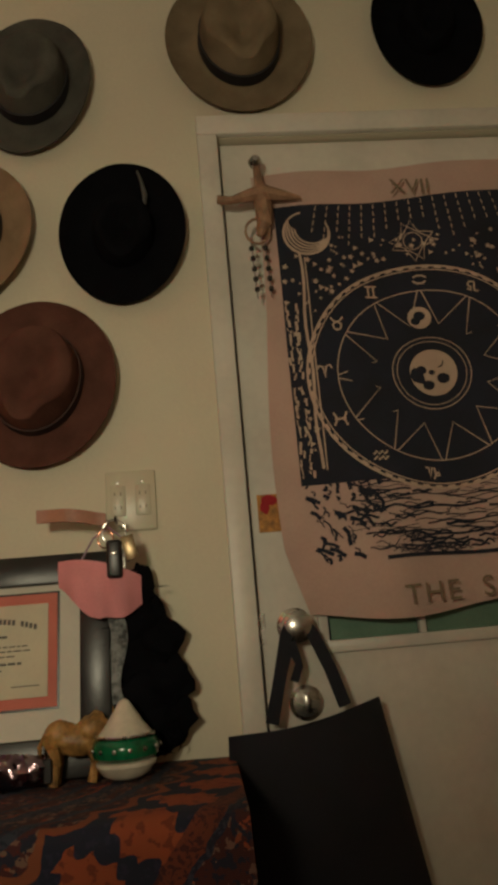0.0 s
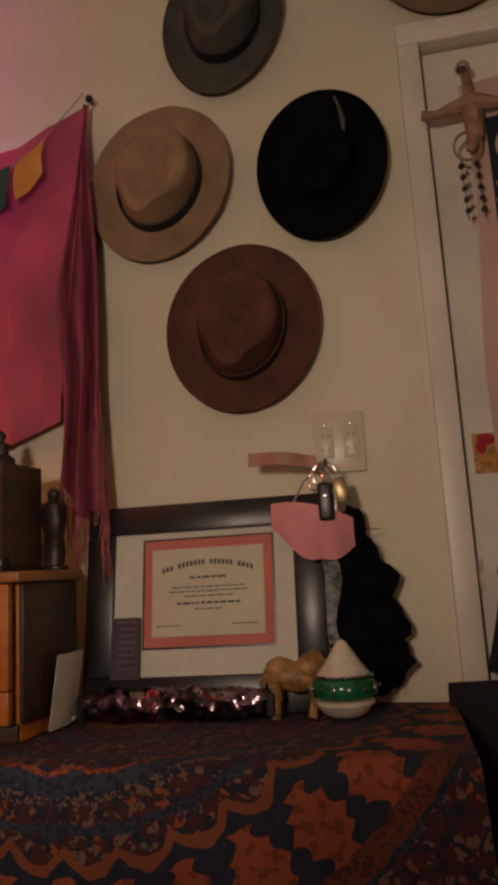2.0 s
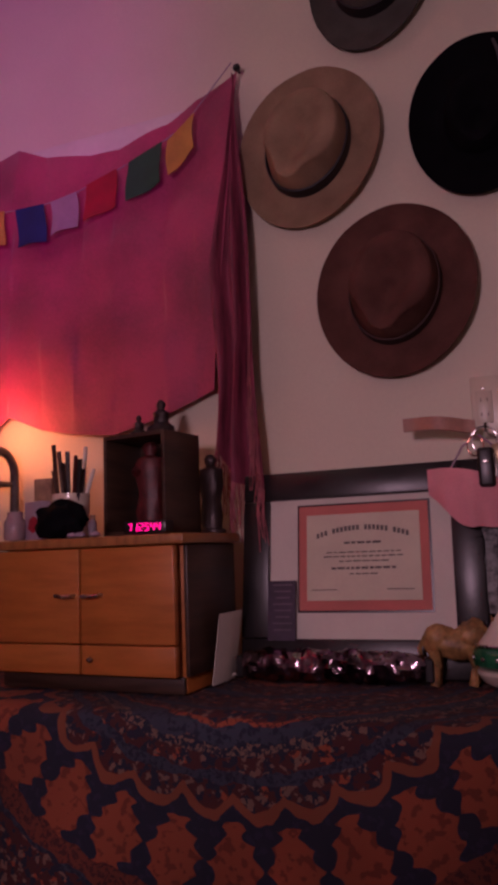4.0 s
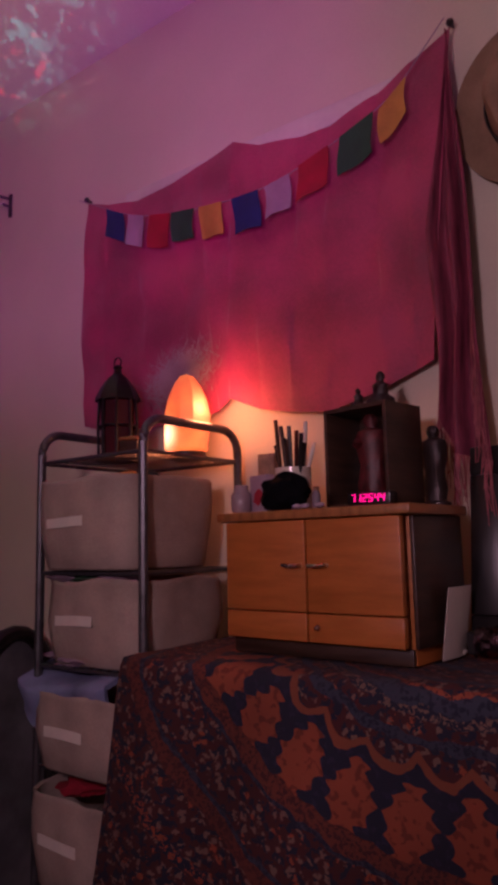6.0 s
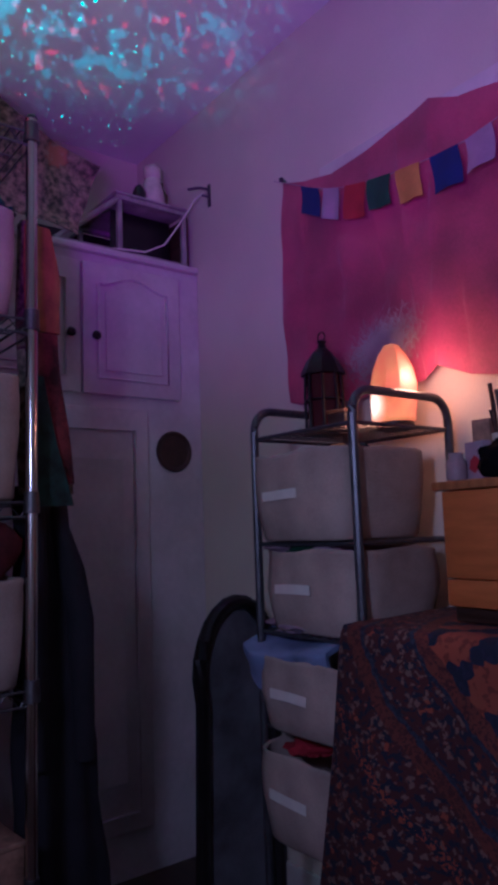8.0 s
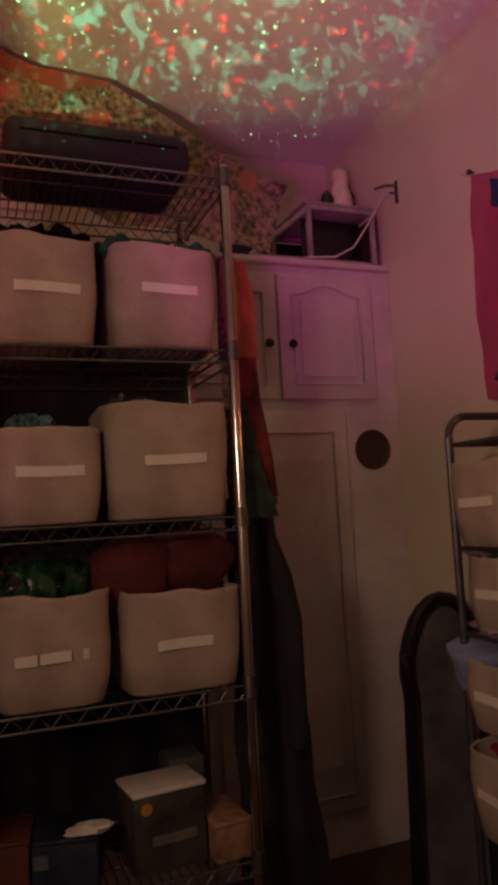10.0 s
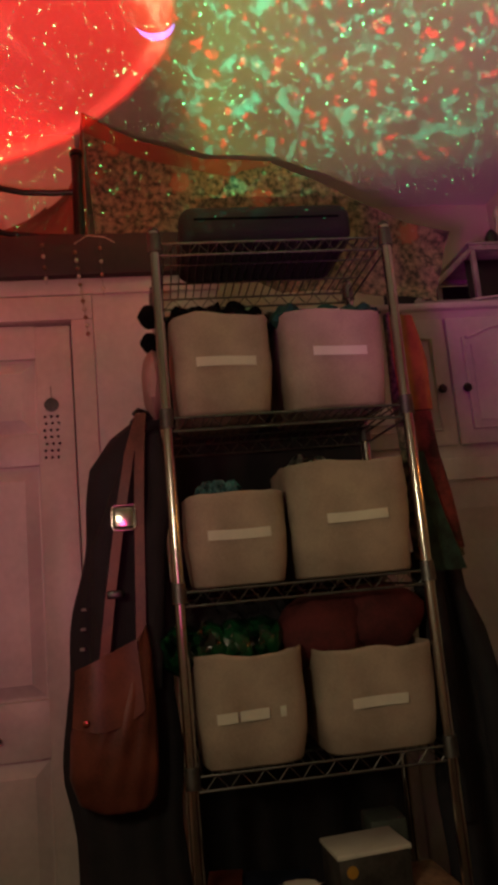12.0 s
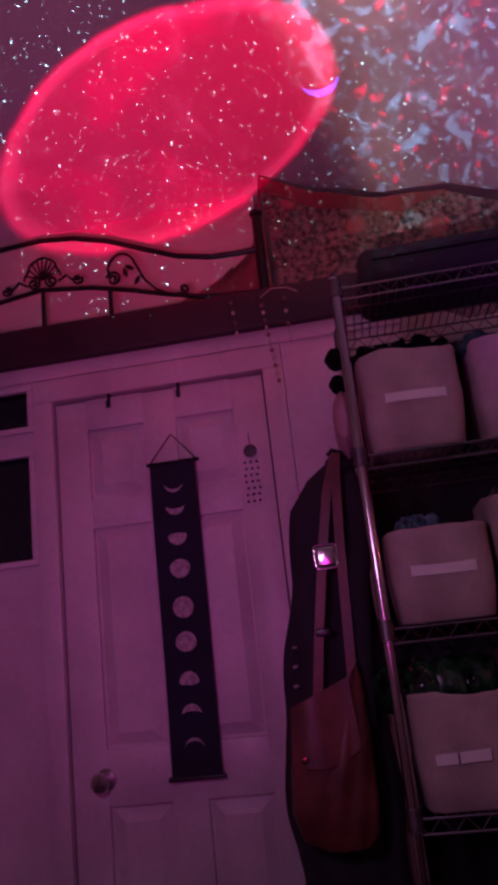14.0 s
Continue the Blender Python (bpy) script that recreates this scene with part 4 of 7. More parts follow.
        part("hat_band", bm, ribbon or M_BAND, h, "narrow ribbon band")
    return h


def on_wall(x, z, turn, off=0.016, tip=0.0, lean=0.0):
    return pose(x + 0.008, WY - off, z - 0.004, 90 + tip, 0, lean) @ pose(0, 0, 0, 0, 0, turn)


hat("fedora", on_wall(-0.398, 2.176, 165), 0.134, 0.177, M_GREY, "dark grey felt fedora with a black band")
hat("fedora", on_wall(-0.558, 1.8075, 156), 0.155, 0.180, M_TAN, "tan felt fedora with a thin black band")
bh = hat("fedora", on_wall(-0.206, 1.794, 172), 0.136, 0.166, M_BLACK, "flat black felt hat with a thin strip for its highlight streak", pinch=0.010, ch=0.050, cr=0.075, band=False)
# grey strip modelled for the highlight streak on the black felt
part("highlight_strip", tube([Matrix(on_wall(-0.206, 1.794, 172)).inverted() @ Vector(p) for p in ((-0.160, WY - 0.050, 1.925), (-0.152, WY - 0.056, 1.895), (-0.146, WY - 0.058, 1.860), (-0.148, WY - 0.056, 1.835))], 0.005, 6, taper=[0.5, 0.8, 1.2, 0.6]), mat("dull_grey_streak", (0.07, 0.07, 0.065), 0.6), bh, "thin grey strip that stands for a highlight streak")
hat("fedora", on_wall(-0.394, 1.4595, 165), 0.159, 0.178, M_BROWN, "chestnut brown wide-brimmed felt fedora", M_BROWNBAND)
hat("fedora", on_wall(0.086, 2.280, 185), 0.173, 0.186, M_TAUPE, "taupe felt fedora with a black band")
hat("fedora", on_wall(0.545, 2.318, 180), 0.137, 0.167, M_BLACK, "black felt hat above the door", pinch=0.010, ch=0.050, cr=0.075, band=False)


# ---- on the entrance door ----
def tap(k):
    def f(x, z):
        rip = 0.006 * math.sin(x * 19 + z * 2.0) + 0.010 * noise.noise((x * 5, z * 4, 1.0)) + 0.018 * max(0, 1.12 - z) * math.sin(x * 26)
        return Vector((x, WY - 0.020 - rip - k, z))
    return f


def tap_edge(u, v):
    z = 1.925 - v * 0.985
    left = 0.092 + 0.010 * math.sin(v * 7) + 0.030 * max(0, v - 0.86) / 0.14 * (1 if v > 0.86 else 0)
    x = left + u * (0.80 - left)
    if v > 0.9:
        z += 0.012 * (v - 0.9) / 0.1 * math.sin(u * 9 + 2.2)
    z += 0.028 * (u - 0.2) * (1 - v)
    return tap(0)(x, z)


cloth = thing("door_tapestry", "pale pink tarot-style tapestry printed with a dark zodiac wheel", "tapestry")
part("cloth", sheet(tap_edge, 40, 60, 0.0018), M_TAPESTRY, cloth, smooth=80)
rng = random.Random(4)
f1, f2, f3 = tap(0.0026), tap(0.0038), tap(0.0048)
PX0, PX1, PZ0, PZ1 = 0.136, 0.752, 1.205, 1.836
part("printed_ground", sheet(lambda u, v: f1(PX0 + u * (PX1 - PX0), PZ1 - v * (PZ1 - PZ0) + 0.03 * u * (1 - v)), 30, 30), M_PRINT, cloth, smooth=80)
CXT, CZT = 0.440, 1.430
wheel = bmesh.new()
N = 64
cv = wheel.verts.new(f2(CXT, CZT))
rings = [[wheel.verts.new(f2(CXT + 0.268 * k * math.cos(2 * math.pi * i / N), CZT + 0.250 * k * math.sin(2 * math.pi * i / N))) for i in range(N)] for k in (0.25, 0.5, 0.75, 1.0)]
for i in range(N):
    wheel.faces.new((cv, rings[0][i], rings[0][(i + 1) % N]))
for p, q in zip(rings, rings[1:]):
    for i in range(N):
        wheel.faces.new((p[i], p[(i + 1) % N], q[(i + 1) % N], q[i]))
part("zodiac_wheel", wheel, M_PRINT, cloth, smooth=80)


def circ(r, n=72, a0=0.0, a1=360.0, ky=0.935):
    return [(CXT + r * math.cos(radians(a0 + (a1 - a0) * i / n)), CZT + ky * r * math.sin(radians(a0 + (a1 - a0) * i / n))) for i in range(n + 1)]


line = bmesh.new()
for r, w in ((0.268, 0.0045), (0.258, 0.0025), (0.205, 0.0022), (0.086, 0.0020), (0.076, 0.0016)):
    ribbon(f3, circ(r), w, line)
for i in range(60):
    ribbon(f3, circ(0.2635, 2, i * 6, i * 6 + 3.4), 0.004, line)
for i in range(12):
    a = radians(15 + 30 * i)
    tooth = [circ(0.205, 1, 30 * i + 1, 30 * i + 1)[0], circ(0.122, 1, 30 * i + 15, 30 * i + 15)[0], circ(0.205, 1, 30 * i + 29, 30 * i + 29)[0]]
    ribbon(f3, tooth, 0.0024, line)
part("wheel_outline", line, M_LINE, cloth, smooth=0)
GL = {
    "cancer": [[(-.8, .3), (-.3, .6), (.4, .55), (.9, .2)], [(.8, -.3), (.3, -.6), (-.4, -.55), (-.9, -.2)]],
    "leo": [[(-.7, -.2), (-.3, -.5), (-.2, 0), (-.6, .3), (-.3, .8), (.3, .7), (.2, 0), (.2, -.6), (.7, -.7)]],
    "gemini": [[(-.8, .8), (.8, .8)], [(-.8, -.8), (.8, -.8)], [(-.35, .8), (-.35, -.8)], [(.35, .8), (.35, -.8)]],
    "taurus": [[(-.8, .9), (-.3, .3), (.3, .3), (.8, .9)], [(0, .3), (.55, -.1), (.4, -.7), (0, -.9), (-.4, -.7), (-.55, -.1), (0, .3)]],
    "aries": [[(-.9, .3), (-.7, .8), (-.2, .6), (0, -.9), (.2, .6), (.7, .8), (.9, .3)]],
    "pisces": [[(-.8, .9), (-.4, 0), (-.8, -.9)], [(.8, .9), (.4, 0), (.8, -.9)], [(-.7, 0), (.7, 0)]],
    "aquarius": [[(-.9, .2), (-.5, .6), (-.2, .2), (.2, .6), (.5, .2), (.9, .6)], [(-.9, -.5), (-.5, -.1), (-.2, -.5), (.2, -.1), (.5, -.5), (.9, -.1)]],
    "capricorn": [[(-.9, .7), (-.5, .6), (-.4, -.6), (-.1, .6), (.2, .5), (.3, -.4), (.0, -.9)], [(.3, -.2), (.7, .0), (.8, -.5), (.3, -.4)]],
}
bm = bmesh.new()
for k, g in enumerate(("leo", "cancer", "gemini", "taurus", "aries", "pisces", "aquarius", "capricorn")):
    a = radians(60 + 29 * k)
    gx, gz = CXT + 0.232 * math.cos(a), CZT + 0.218 * math.sin(a)
    for stroke in GL[g]:
        ribbon(f3, [(gx + 0.017 * p, gz + 0.016 * q) for p, q in stroke], 0.0042, bm)
part("zodiac_sign", bm, M_LINE, cloth, smooth=0)
bm = bmesh.new()
blot(f3, (CXT + 0.004, CZT), 0.052, 26, bm)
blot(f3, (CXT - 0.008, CZT + 0.128), 0.026, 18, bm)
part("moon_print", bm, M_LINE, cloth, smooth=0)
bm = bmesh.new()
f4 = tap(0.0056)
for x, z, r in ((0.012, 0.022, 0.014), (-0.022, 0.006, 0.010), (0.024, -0.014, 0.012), (-0.010, -0.028, 0.011), (0.0, 0.0, 0.006), (-0.008, 0.132, 0.011), (-0.018, 0.120, 0.009)):
    blot(f4, (CXT + x, CZT + z), r, 9, bm, sx=1.2)
part("moon_shade", bm, M_PRINT, cloth, smooth=0)
bm = bmesh.new()
# crescent, burst, rays, scattered stars, left border strokes
ribbon(f3, [(0.203 + 0.052 * math.cos(radians(a)), 1.768 + 0.052 * math.sin(radians(a))) for a in range(100, 400, 12)], 0.004, bm)
for j in range(5):
    rr = 0.050 - 0.003 * j
    ribbon(f3, [(0.203 + 0.003 * j + rr * math.cos(radians(a)), 1.768 + 0.003 * j + rr * math.sin(radians(a))) for a in range(140 + 10 * j, 370 - 12 * j, 12)], 0.004, bm)
for w in (0, 22.5):
    star = [(0.442 + (0.052 if i % 2 == 0 else 0.026) * math.cos(radians(45 * i / 1 + w)), 1.742 + (0.050 if i % 2 == 0 else 0.026) * math.sin(radians(45 * i + w))) for i in range(9)]
    ribbon(f3, star, 0.0022, bm)
ribbon(f3, [(0.442 + 0.021 * math.cos(radians(a)), 1.742 + 0.021 * math.sin(radians(a))) for a in range(0, 361, 20)], 0.002, bm)
for i in range(20):
    x = 0.23 + i * 0.027
    n = rng.randint(4, 6)
    for j in range(n):
        z = 1.836 + 0.03 * (x - PX0) / 0.6 - 0.006 - j * 0.018
        d = (x - 0.442) * 0.10
        if (x - 0.442) ** 2 + (z - 1.742) ** 2 > 0.0036:
            ribbon(f3, [(x + d * j * 0.2, z), (x + d * (j + 0.6) * 0.2, z - 0.011)], 0.0022, bm)
for i in range(620):
    x, z = rng.uniform(0.142, 0.74), rng.uniform(1.25, 1.76)
    q = math.hypot((x - CXT) / 0.285, (z - CZT) / 0.267)
    if 1.0 < q < 1.45 and (z > 1.55 or x < 0.19) and math.hypot(x - 0.203, z - 1.768) > 0.06:
        blot(f3, (x, z), rng.uniform(0.003, 0.009), 10 if rng.random() < 0.6 else 6, bm, spikes=1)
for i in range(46):
    z = 1.22 + i * 0.0085
    for x0 in (0.143, 0.160):
        if rng.random() < 0.75:
            x = x0 + rng.uniform(-0.003, 0.005)
            ribbon(f3, [(x, z), (x + rng.uniform(-0.004, 0.004), z + rng.uniform(0.006, 0.02))], rng.uniform(0.002, 0.006), bm)
ribbon(f3, [(0.182 + 0.003 * math.sin(i), 1.72 - i * 0.0345) for i in range(15)], 0.006, bm)
ribbon(f3, [(0.192, 1.71 - i * 0.034) for i in range(15)], 0.003, bm)
tagged(part("star_print", bm, M_LINE, cloth, smooth=0), kind="stuff")
bm = bmesh.new()
for i in range(30):
    z = 1.060 + 0.148 * i / 30 + rng.uniform(-0.002, 0.002)
    x = rng.uniform(0.20, 0.33) + (0.05 if z < 1.10 else 0)
    while x < 0.75:
        ln = rng.uniform(0.03, 0.16)
        n = 9
        wv = rng.uniform(0.001, 0.004)
        pts = [(x + ln * j / n, z + wv * math.sin(j * 1.1 + i)) for j in range(n + 1)]
        if math.hypot((x + ln / 2 - CXT) / 0.272, (z - CZT) / 0.255) > 1.0:
            ribbon(f2, pts, rng.uniform(0.0012, 0.006), bm)
        x += ln + rng.uniform(0.01, 0.07)
ribbon(f2, [(0.29 + 0.0465 * i, 1.047 + 0.002 * math.sin(i)) for i in range(11)], 0.008, bm)
for i in range(120):
    x, z = rng.uniform(0.136, 0.30), rng.uniform(1.055, 1.235)
    if (x - 0.136) / 0.164 + (1.24 - z) / 0.30 < 1.15 and rng.random() < 0.85:
        a = rng.uniform(-1.4, -0.3)
        ln = rng.uniform(0.008, 0.04)
        ribbon(f2, [(x + ln * t * math.cos(a) + 0.004 * math.sin(t * 5), z + ln * t * math.sin(a)) for t in (0, .25, .5, .75, 1)], rng.uniform(0.002, 0.009), bm)
for i in range(70):
    x = rng.uniform(0.27, 0.45)
    z = 1.055 + rng.uniform(0, 0.06) * max(0.1, 1 - (x - 0.27) / 0.2)
    ribbon(f2, [(x, z), (x + 0.012, z + rng.uniform(-.008, .008)), (x + 0.025, z + rng.uniform(-.01, .01))], 0.002, bm)
tagged(part("water_print", bm, M_PRINT, cloth, smooth=0), kind="stuff")
letters("XVII", 0.052, Matrix.Translation((0.446, WY - 0.046, 1.863)) @ pose(0, 0, 0, 90, 1, 0), M_GOLDINK, cloth)
letters("THE  S", 0.056, Matrix.Translation((0.402, WY - 0.050, 0.972)) @ pose(0, 0, 0, 90, -2, 0), M_GOLDINK, cloth, spacing=1.15)

hook = thing("hanging_charm", "carved wooden charm with bead strings on a steel hook", "charm")
part("hook", lathe([(0, 0), (0.013, 0.002), (0.016, 0.010), (0.012, 0.020), (0.006, 0.026), (0, 0.027)], 16, m=pose(0.103, WY - 0.028, 1.945, 90, 0, 0)), M_STEEL, hook, "shiny round steel hook")
bm = tube([(0.012, WY - 0.045, 1.850), (0.04, WY - 0.050, 1.843), (0.08, WY - 0.052, 1.852), (0.11, WY - 0.054, 1.858), (0.15, WY - 0.052, 1.850), (0.196, WY - 0.045, 1.846)], 0.011, 8, taper=[0.9, 0.8, 1.3, 1.7, 1.2, 0.35])
M_CHARM = mat("pale_carved_wood", (0.30, 0.17, 0.10), 0.7, var=0.25, scale=40, fine=150)
part("cross_bar", bm, M_CHARM, hook)
part("body", tube([(0.104, WY - 0.045, 1.925), (0.106, WY - 0.052, 1.88), (0.110, WY - 0.054, 1.83), (0.108, WY - 0.053, 1.78), (0.095, WY - 0.050, 1.755)], 0.016, 8, taper=[0.5, 0.7, 1.3, 1.1, 0.4]), M_CHARM, hook)
part("loop", tube([(0.092 + 0.026 * math.cos(a), WY - 0.052, 1.765 + 0.030 * math.sin(a)) for a in [math.pi * i / 8 for i in range(16)]], 0.003, 6, closed=True), M_CHARM, hook)
for k, x in enumerate((0.076, 0.106)):
    part("cord", tube([(x, WY - 0.050, 1.745), (x + 0.004, WY - 0.048, 1.61)], 0.0012, 5), M_INK, hook)
    for j in range(5):
        part("bead", lathe([(0, -0.006), (0.005, -0.004), (0.006, 0), (0.005, 0.004), (0, 0.006)], 10, m=pose(x + 0.001 * j, WY - 0.050, 1.725 - 0.024 * j)), M_BKFRAME, hook)

st = thing("door_sticker", "small red and yellow printed sticker on the door", "sticker")
part("paper", box((0.068, fy - 0.0025, 1.160), (0.046, 0.002, 0.078), 0.0), mat("yellow_print", (0.45, 0.20, 0.035), 0.6, var=0.3, scale=60), st, smooth=0)
part("red_print", lump((0.070, fy - 0.004, 1.186), (0.017, 0.0015, 0.011), 3, 0.4, 2), M_RED, st)
part("red_print", lump((0.060, fy - 0.004, 1.172), (0.010, 0.0015, 0.014), 5, 0.4, 2), M_RED, st)

tote = thing("tote_bag", "black canvas tote bag hanging from the door knob", "bag")


def tote_pt(side):
    def f(u, v):
        x0, x1 = -0.050 - 0.025 * v, 0.232 + 0.10 * v
        z = 0.748 + 0.044 * u - v * 0.60 - 0.010 * math.sin(math.pi * u) * (1 - v)
        bul = 0.055 * math.sin(math.pi * min(1, max(0, u))) ** 0.6 * (0.35 + 0.65 * math.sin(math.pi * min(1, 0.15 + v * 0.8)))
        y = WY - 0.036 - 0.022 - side * bul + 0.006 * noise.noise((u * 4, v * 4, side)) - 0.02 * (1 - v) * math.sin(math.pi * u)
        return Vector((x0 + u * (x1 - x0), y - (0.0025 if side else 0), z))
    return f


M_TOTE = weave(mat("black_canvas", (0.010, 0.010, 0.016), 0.9, var=0.2, scale=14, fine=250), 1000, 0.3)
part("front", sheet(tote_pt(1), 24, 30, 0.0015), M_TOTE, tote, smooth=80)
part("back", sheet(tote_pt(0), 24, 30, 0.0015), M_TOTE, tote, smooth=80)


def strap(pts, w, name, parent, material):
    P = [Vector(p) for p in pts]

    def f(u, v):
        s = u * (len(P) - 1)
        i = min(int(s), len(P) - 2)
        p = P[i].lerp(P[i + 1], s - i)
        d = (P[i + 1] - P[i]).normalized()
        side = d.cross(Vector((0, 1, 0)))
        side = side.normalized() if side.length > 0.05 else Vector((1, 0, 0))
        return p + side * w * (v - 0.5)
    return part(name, sheet(f, 4 * (len(P) - 1), 2, 0.002), material, parent, smooth=60)


strap([(0.030, WY - 0.060, 0.762), (0.052, WY - 0.056, 0.84), (0.072, WY - 0.046, 0.915), (0.092, WY - 0.032, 0.952), (0.122, WY - 0.044, 0.918), (0.148, WY - 0.056, 0.85), (0.168, WY - 0.060, 0.782)], 0.024, "strap", tote, M_TOTE)
strap([(0.034, WY - 0.066, 0.762), (0.058, WY - 0.062, 0.85), (0.080, WY - 0.056, 0.905), (0.090, WY - 0.058, 0.86), (0.078, WY - 0.060, 0.832)], 0.016, "strap", tote, M_TOTE)

# ---- the wall above the dresser ----
M_CHARM2 = mat("shaded_plastic_slot", (0.22, 0.18, 0.13), 0.6)
plate = thing("switch_plate", "cream double switch and socket plate on the wall", "switch plate")
part("plate", box((-0.210, WY - 0.004, 1.203), (0.100, 0.007, 0.122), 0.003), mat("cream_plastic", (0.62, 0.56, 0.42), 0.35, var=0.03), plate)
for x in (-0.236, -0.186):
    part("socket", box((x, WY - 0.0082, 1.203), (0.030, 0.003, 0.062), 0.0012), mat("cream_plastic_insert", (0.58, 0.52, 0.39), 0.35, var=0.03), plate)
    for z in (1.189, 1.217):
        for q in (-0.006, 0.006):
            part("slot", box((x + q, WY - 0.0099, z), (0.0022, 0.001, 0.007)), M_CHARM2, plate, smooth=0)
    part("screw", lathe([(0, 0), (0.003, 0), (0.002, 0.001), (0, 0.0012)], 8, m=pose(x, WY - 0.0097, 1.240, 90, 0, 0)), M_STEEL, plate)
peg = thing("wall_hook", "small steel hook in the wall holding keys", "hook")
part("peg", tube([(-0.232, WY - 0.006, 1.150), (-0.232, WY - 0.100, 1.146), (-0.232, WY - 0.107, 1.158)], 0.003, 6), M_STEEL, peg)
keys = thing("key_bunch", "bunch of keys with a pink wrist strap and black fob", "keys")


def kstrap(u, v):
    x = -0.378 + u * 0.128
    loop = 0.008 * math.sin(math.pi * u)
    return Vector((x, WY - 0.095 - loop + 0.004 * math.sin(9 * u), 1.168 - 0.012 * u - 0.012 + 0.024 * v + 0.003 * math.sin(4 * u)))


part("wrist_strap", sheet(kstrap, 16, 3, 0.008), mat("dusty_pink_leather", (0.36, 0.17, 0.11), 0.55, var=0.12, scale=30), keys)
part("key_ring", tube([(-0.236 + 0.022 * math.cos(a), WY - 0.103, 1.128 + 0.024 * math.sin(a)) for a in [2 * math.pi * i / 16 for i in range(16)]], 0.0018, 6, closed=True), M_STEEL, keys)
part("ring", tube([(-0.252 + 0.014 * math.cos(a), WY - 0.105, 1.118 + 0.018 * math.sin(a)) for a in [2 * math.pi * i / 14 for i in range(14)]], 0.0014, 6, closed=True), mat("copper_ring", (0.5, 0.22, 0.14), 0.3, 1.0), keys)
part("fob", box((-0.236, WY - 0.117, 1.078), (0.028, 0.014, 0.070), 0.006, seg=3), M_BKFRAME, keys)
part("fob_button", box((-0.236, WY - 0.125, 1.088), (0.010, 0.002, 0.006), 0.0008), M_STEEL, keys)
part("tag", box((-0.208, WY - 0.109, 1.098), (0.024, 0.003, 0.046), 0.001, pose(-0.208, 0, 1.098) @ pose(0, 0, 0, 0, -14, 0) @ pose(0.208, 0, -1.098)), mat("dull_brass_tag", (0.30, 0.22, 0.12), 0.35, 0.8), keys)
part("key", box((-0.222, WY - 0.105, 1.070), (0.010, 0.002, 0.05), 0.0006), M_STEEL, keys)
mask = thing("face_mask", "pink cloth face mask hanging on the wall hook", "mask")


def mask_pt(u, v):
    a = (u - 0.5) * 2
    x = -0.266 + 0.074 * a
    top, bot = 1.076 - 0.012 * a * a - 0.018 * a, 0.972 + 0.020 * a * a + 0.045 * max(0, -a) + 0.004 * math.sin(14 * u)
    z = top + (bot - top) * v
    return Vector((x, WY - 0.089 - 0.024 * (1 - a * a) - 0.006 * math.sin(math.pi * v) + 0.003 * math.sin(u * 22) * v, z))


part("cloth", sheet(mask_pt, 26, 14, 0.0025), M_PINK, mask, smooth=70)
part("ear_loop", tube([(-0.30, WY - 0.100, 1.078), (-0.275, WY - 0.101, 1.12), (-0.245, WY - 0.101, 1.138), (-0.225, WY - 0.101, 1.12), (-0.212, WY - 0.101, 1.072)], 0.002, 6), M_WHITEF, mask)
fz = thing("fluffy_scarf", "fluffy black scarf hanging down the wall to the dresser", "scarf")
for i, (x, z, a, b) in enumerate(((-0.195, 1.020, 0.028, 0.05), (-0.205, 0.965, 0.055, 0.055), (-0.168, 0.925, 0.045, 0.05), (-0.205, 0.900, 0.060, 0.06), (-0.160, 0.850, 0.052, 0.055), (-0.200, 0.830, 0.065, 0.06), (-0.175, 0.785, 0.062, 0.055), (-0.215, 0.765, 0.060, 0.05))):
    part("tuft", lump((x, WY - 0.047, z), (a, 0.036, b), i, 0.30, 3), M_BLACK, fz)
bm = bmesh.new()
for i in range(420):
    x, z = rng.uniform(-0.255, -0.115), rng.uniform(0.735, 1.03)
    if x > -0.135 - 0.14 * max(0, z - 0.86) or x < -0.25 + 0.0 * z:
        continue
    a = rng.uniform(0, 6.28)
    p = Vector((x, WY - 0.070 - rng.uniform(0, 0.012), z))
    d = Vector((math.cos(a), -0.4, math.sin(a))) * rng.uniform(0.012, 0.026)
    w = Vector((-math.sin(a), 0, math.cos(a))) * 0.0015
    bm.faces.new([bm.verts.new(q) for q in (p - w, p + w, p + d)])
tagged(part("fur", bm, M_BLACK, fz, smooth=0), kind="stuff")
part("lining", sheet(lambda u, v: Vector((-0.258 + 0.030 * u + 0.008 * math.sin(6 * v), WY - 0.088 - 0.004 * math.sin(9 * v), 0.985 - 0.16 * v)), 5, 16, 0.002), mat("grey_patterned_lining", (0.16, 0.17, 0.17), 0.7, var=0.5, scale=60), fz)

# diploma in its frame, leaning on the wall
DM = Matrix.Translation((-0.484, WY - 0.105, TZ + 0.006)) @ pose(0, 0, 0, -8.5, 0, 0)
dip = thing("framed_certificate", "certificate with salmon mat in a wide black frame", "framed certificate", DM)
DW, DH = 0.464, 0.392
bm = bmesh.new()
for cx, cz, sx, sz in ((0, 0.034, DW, 0.068), (0, DH - 0.028, DW, 0.056), (-DW / 2 + 0.028, DH / 2 + 0.006, 0.056, DH - 0.124), (DW / 2 - 0.028, DH / 2 + 0.006, 0.056, DH - 0.124)):
    box((cx, 0, cz), (sx, 0.024, sz), 0.004, bm=bm)
part("frame", bm, M_BKFRAME, dip)
part("backing", box((0, 0.006, DH / 2), (DW - 0.01, 0.008, DH - 0.01)), M_DKWOOD, dip, smooth=0)
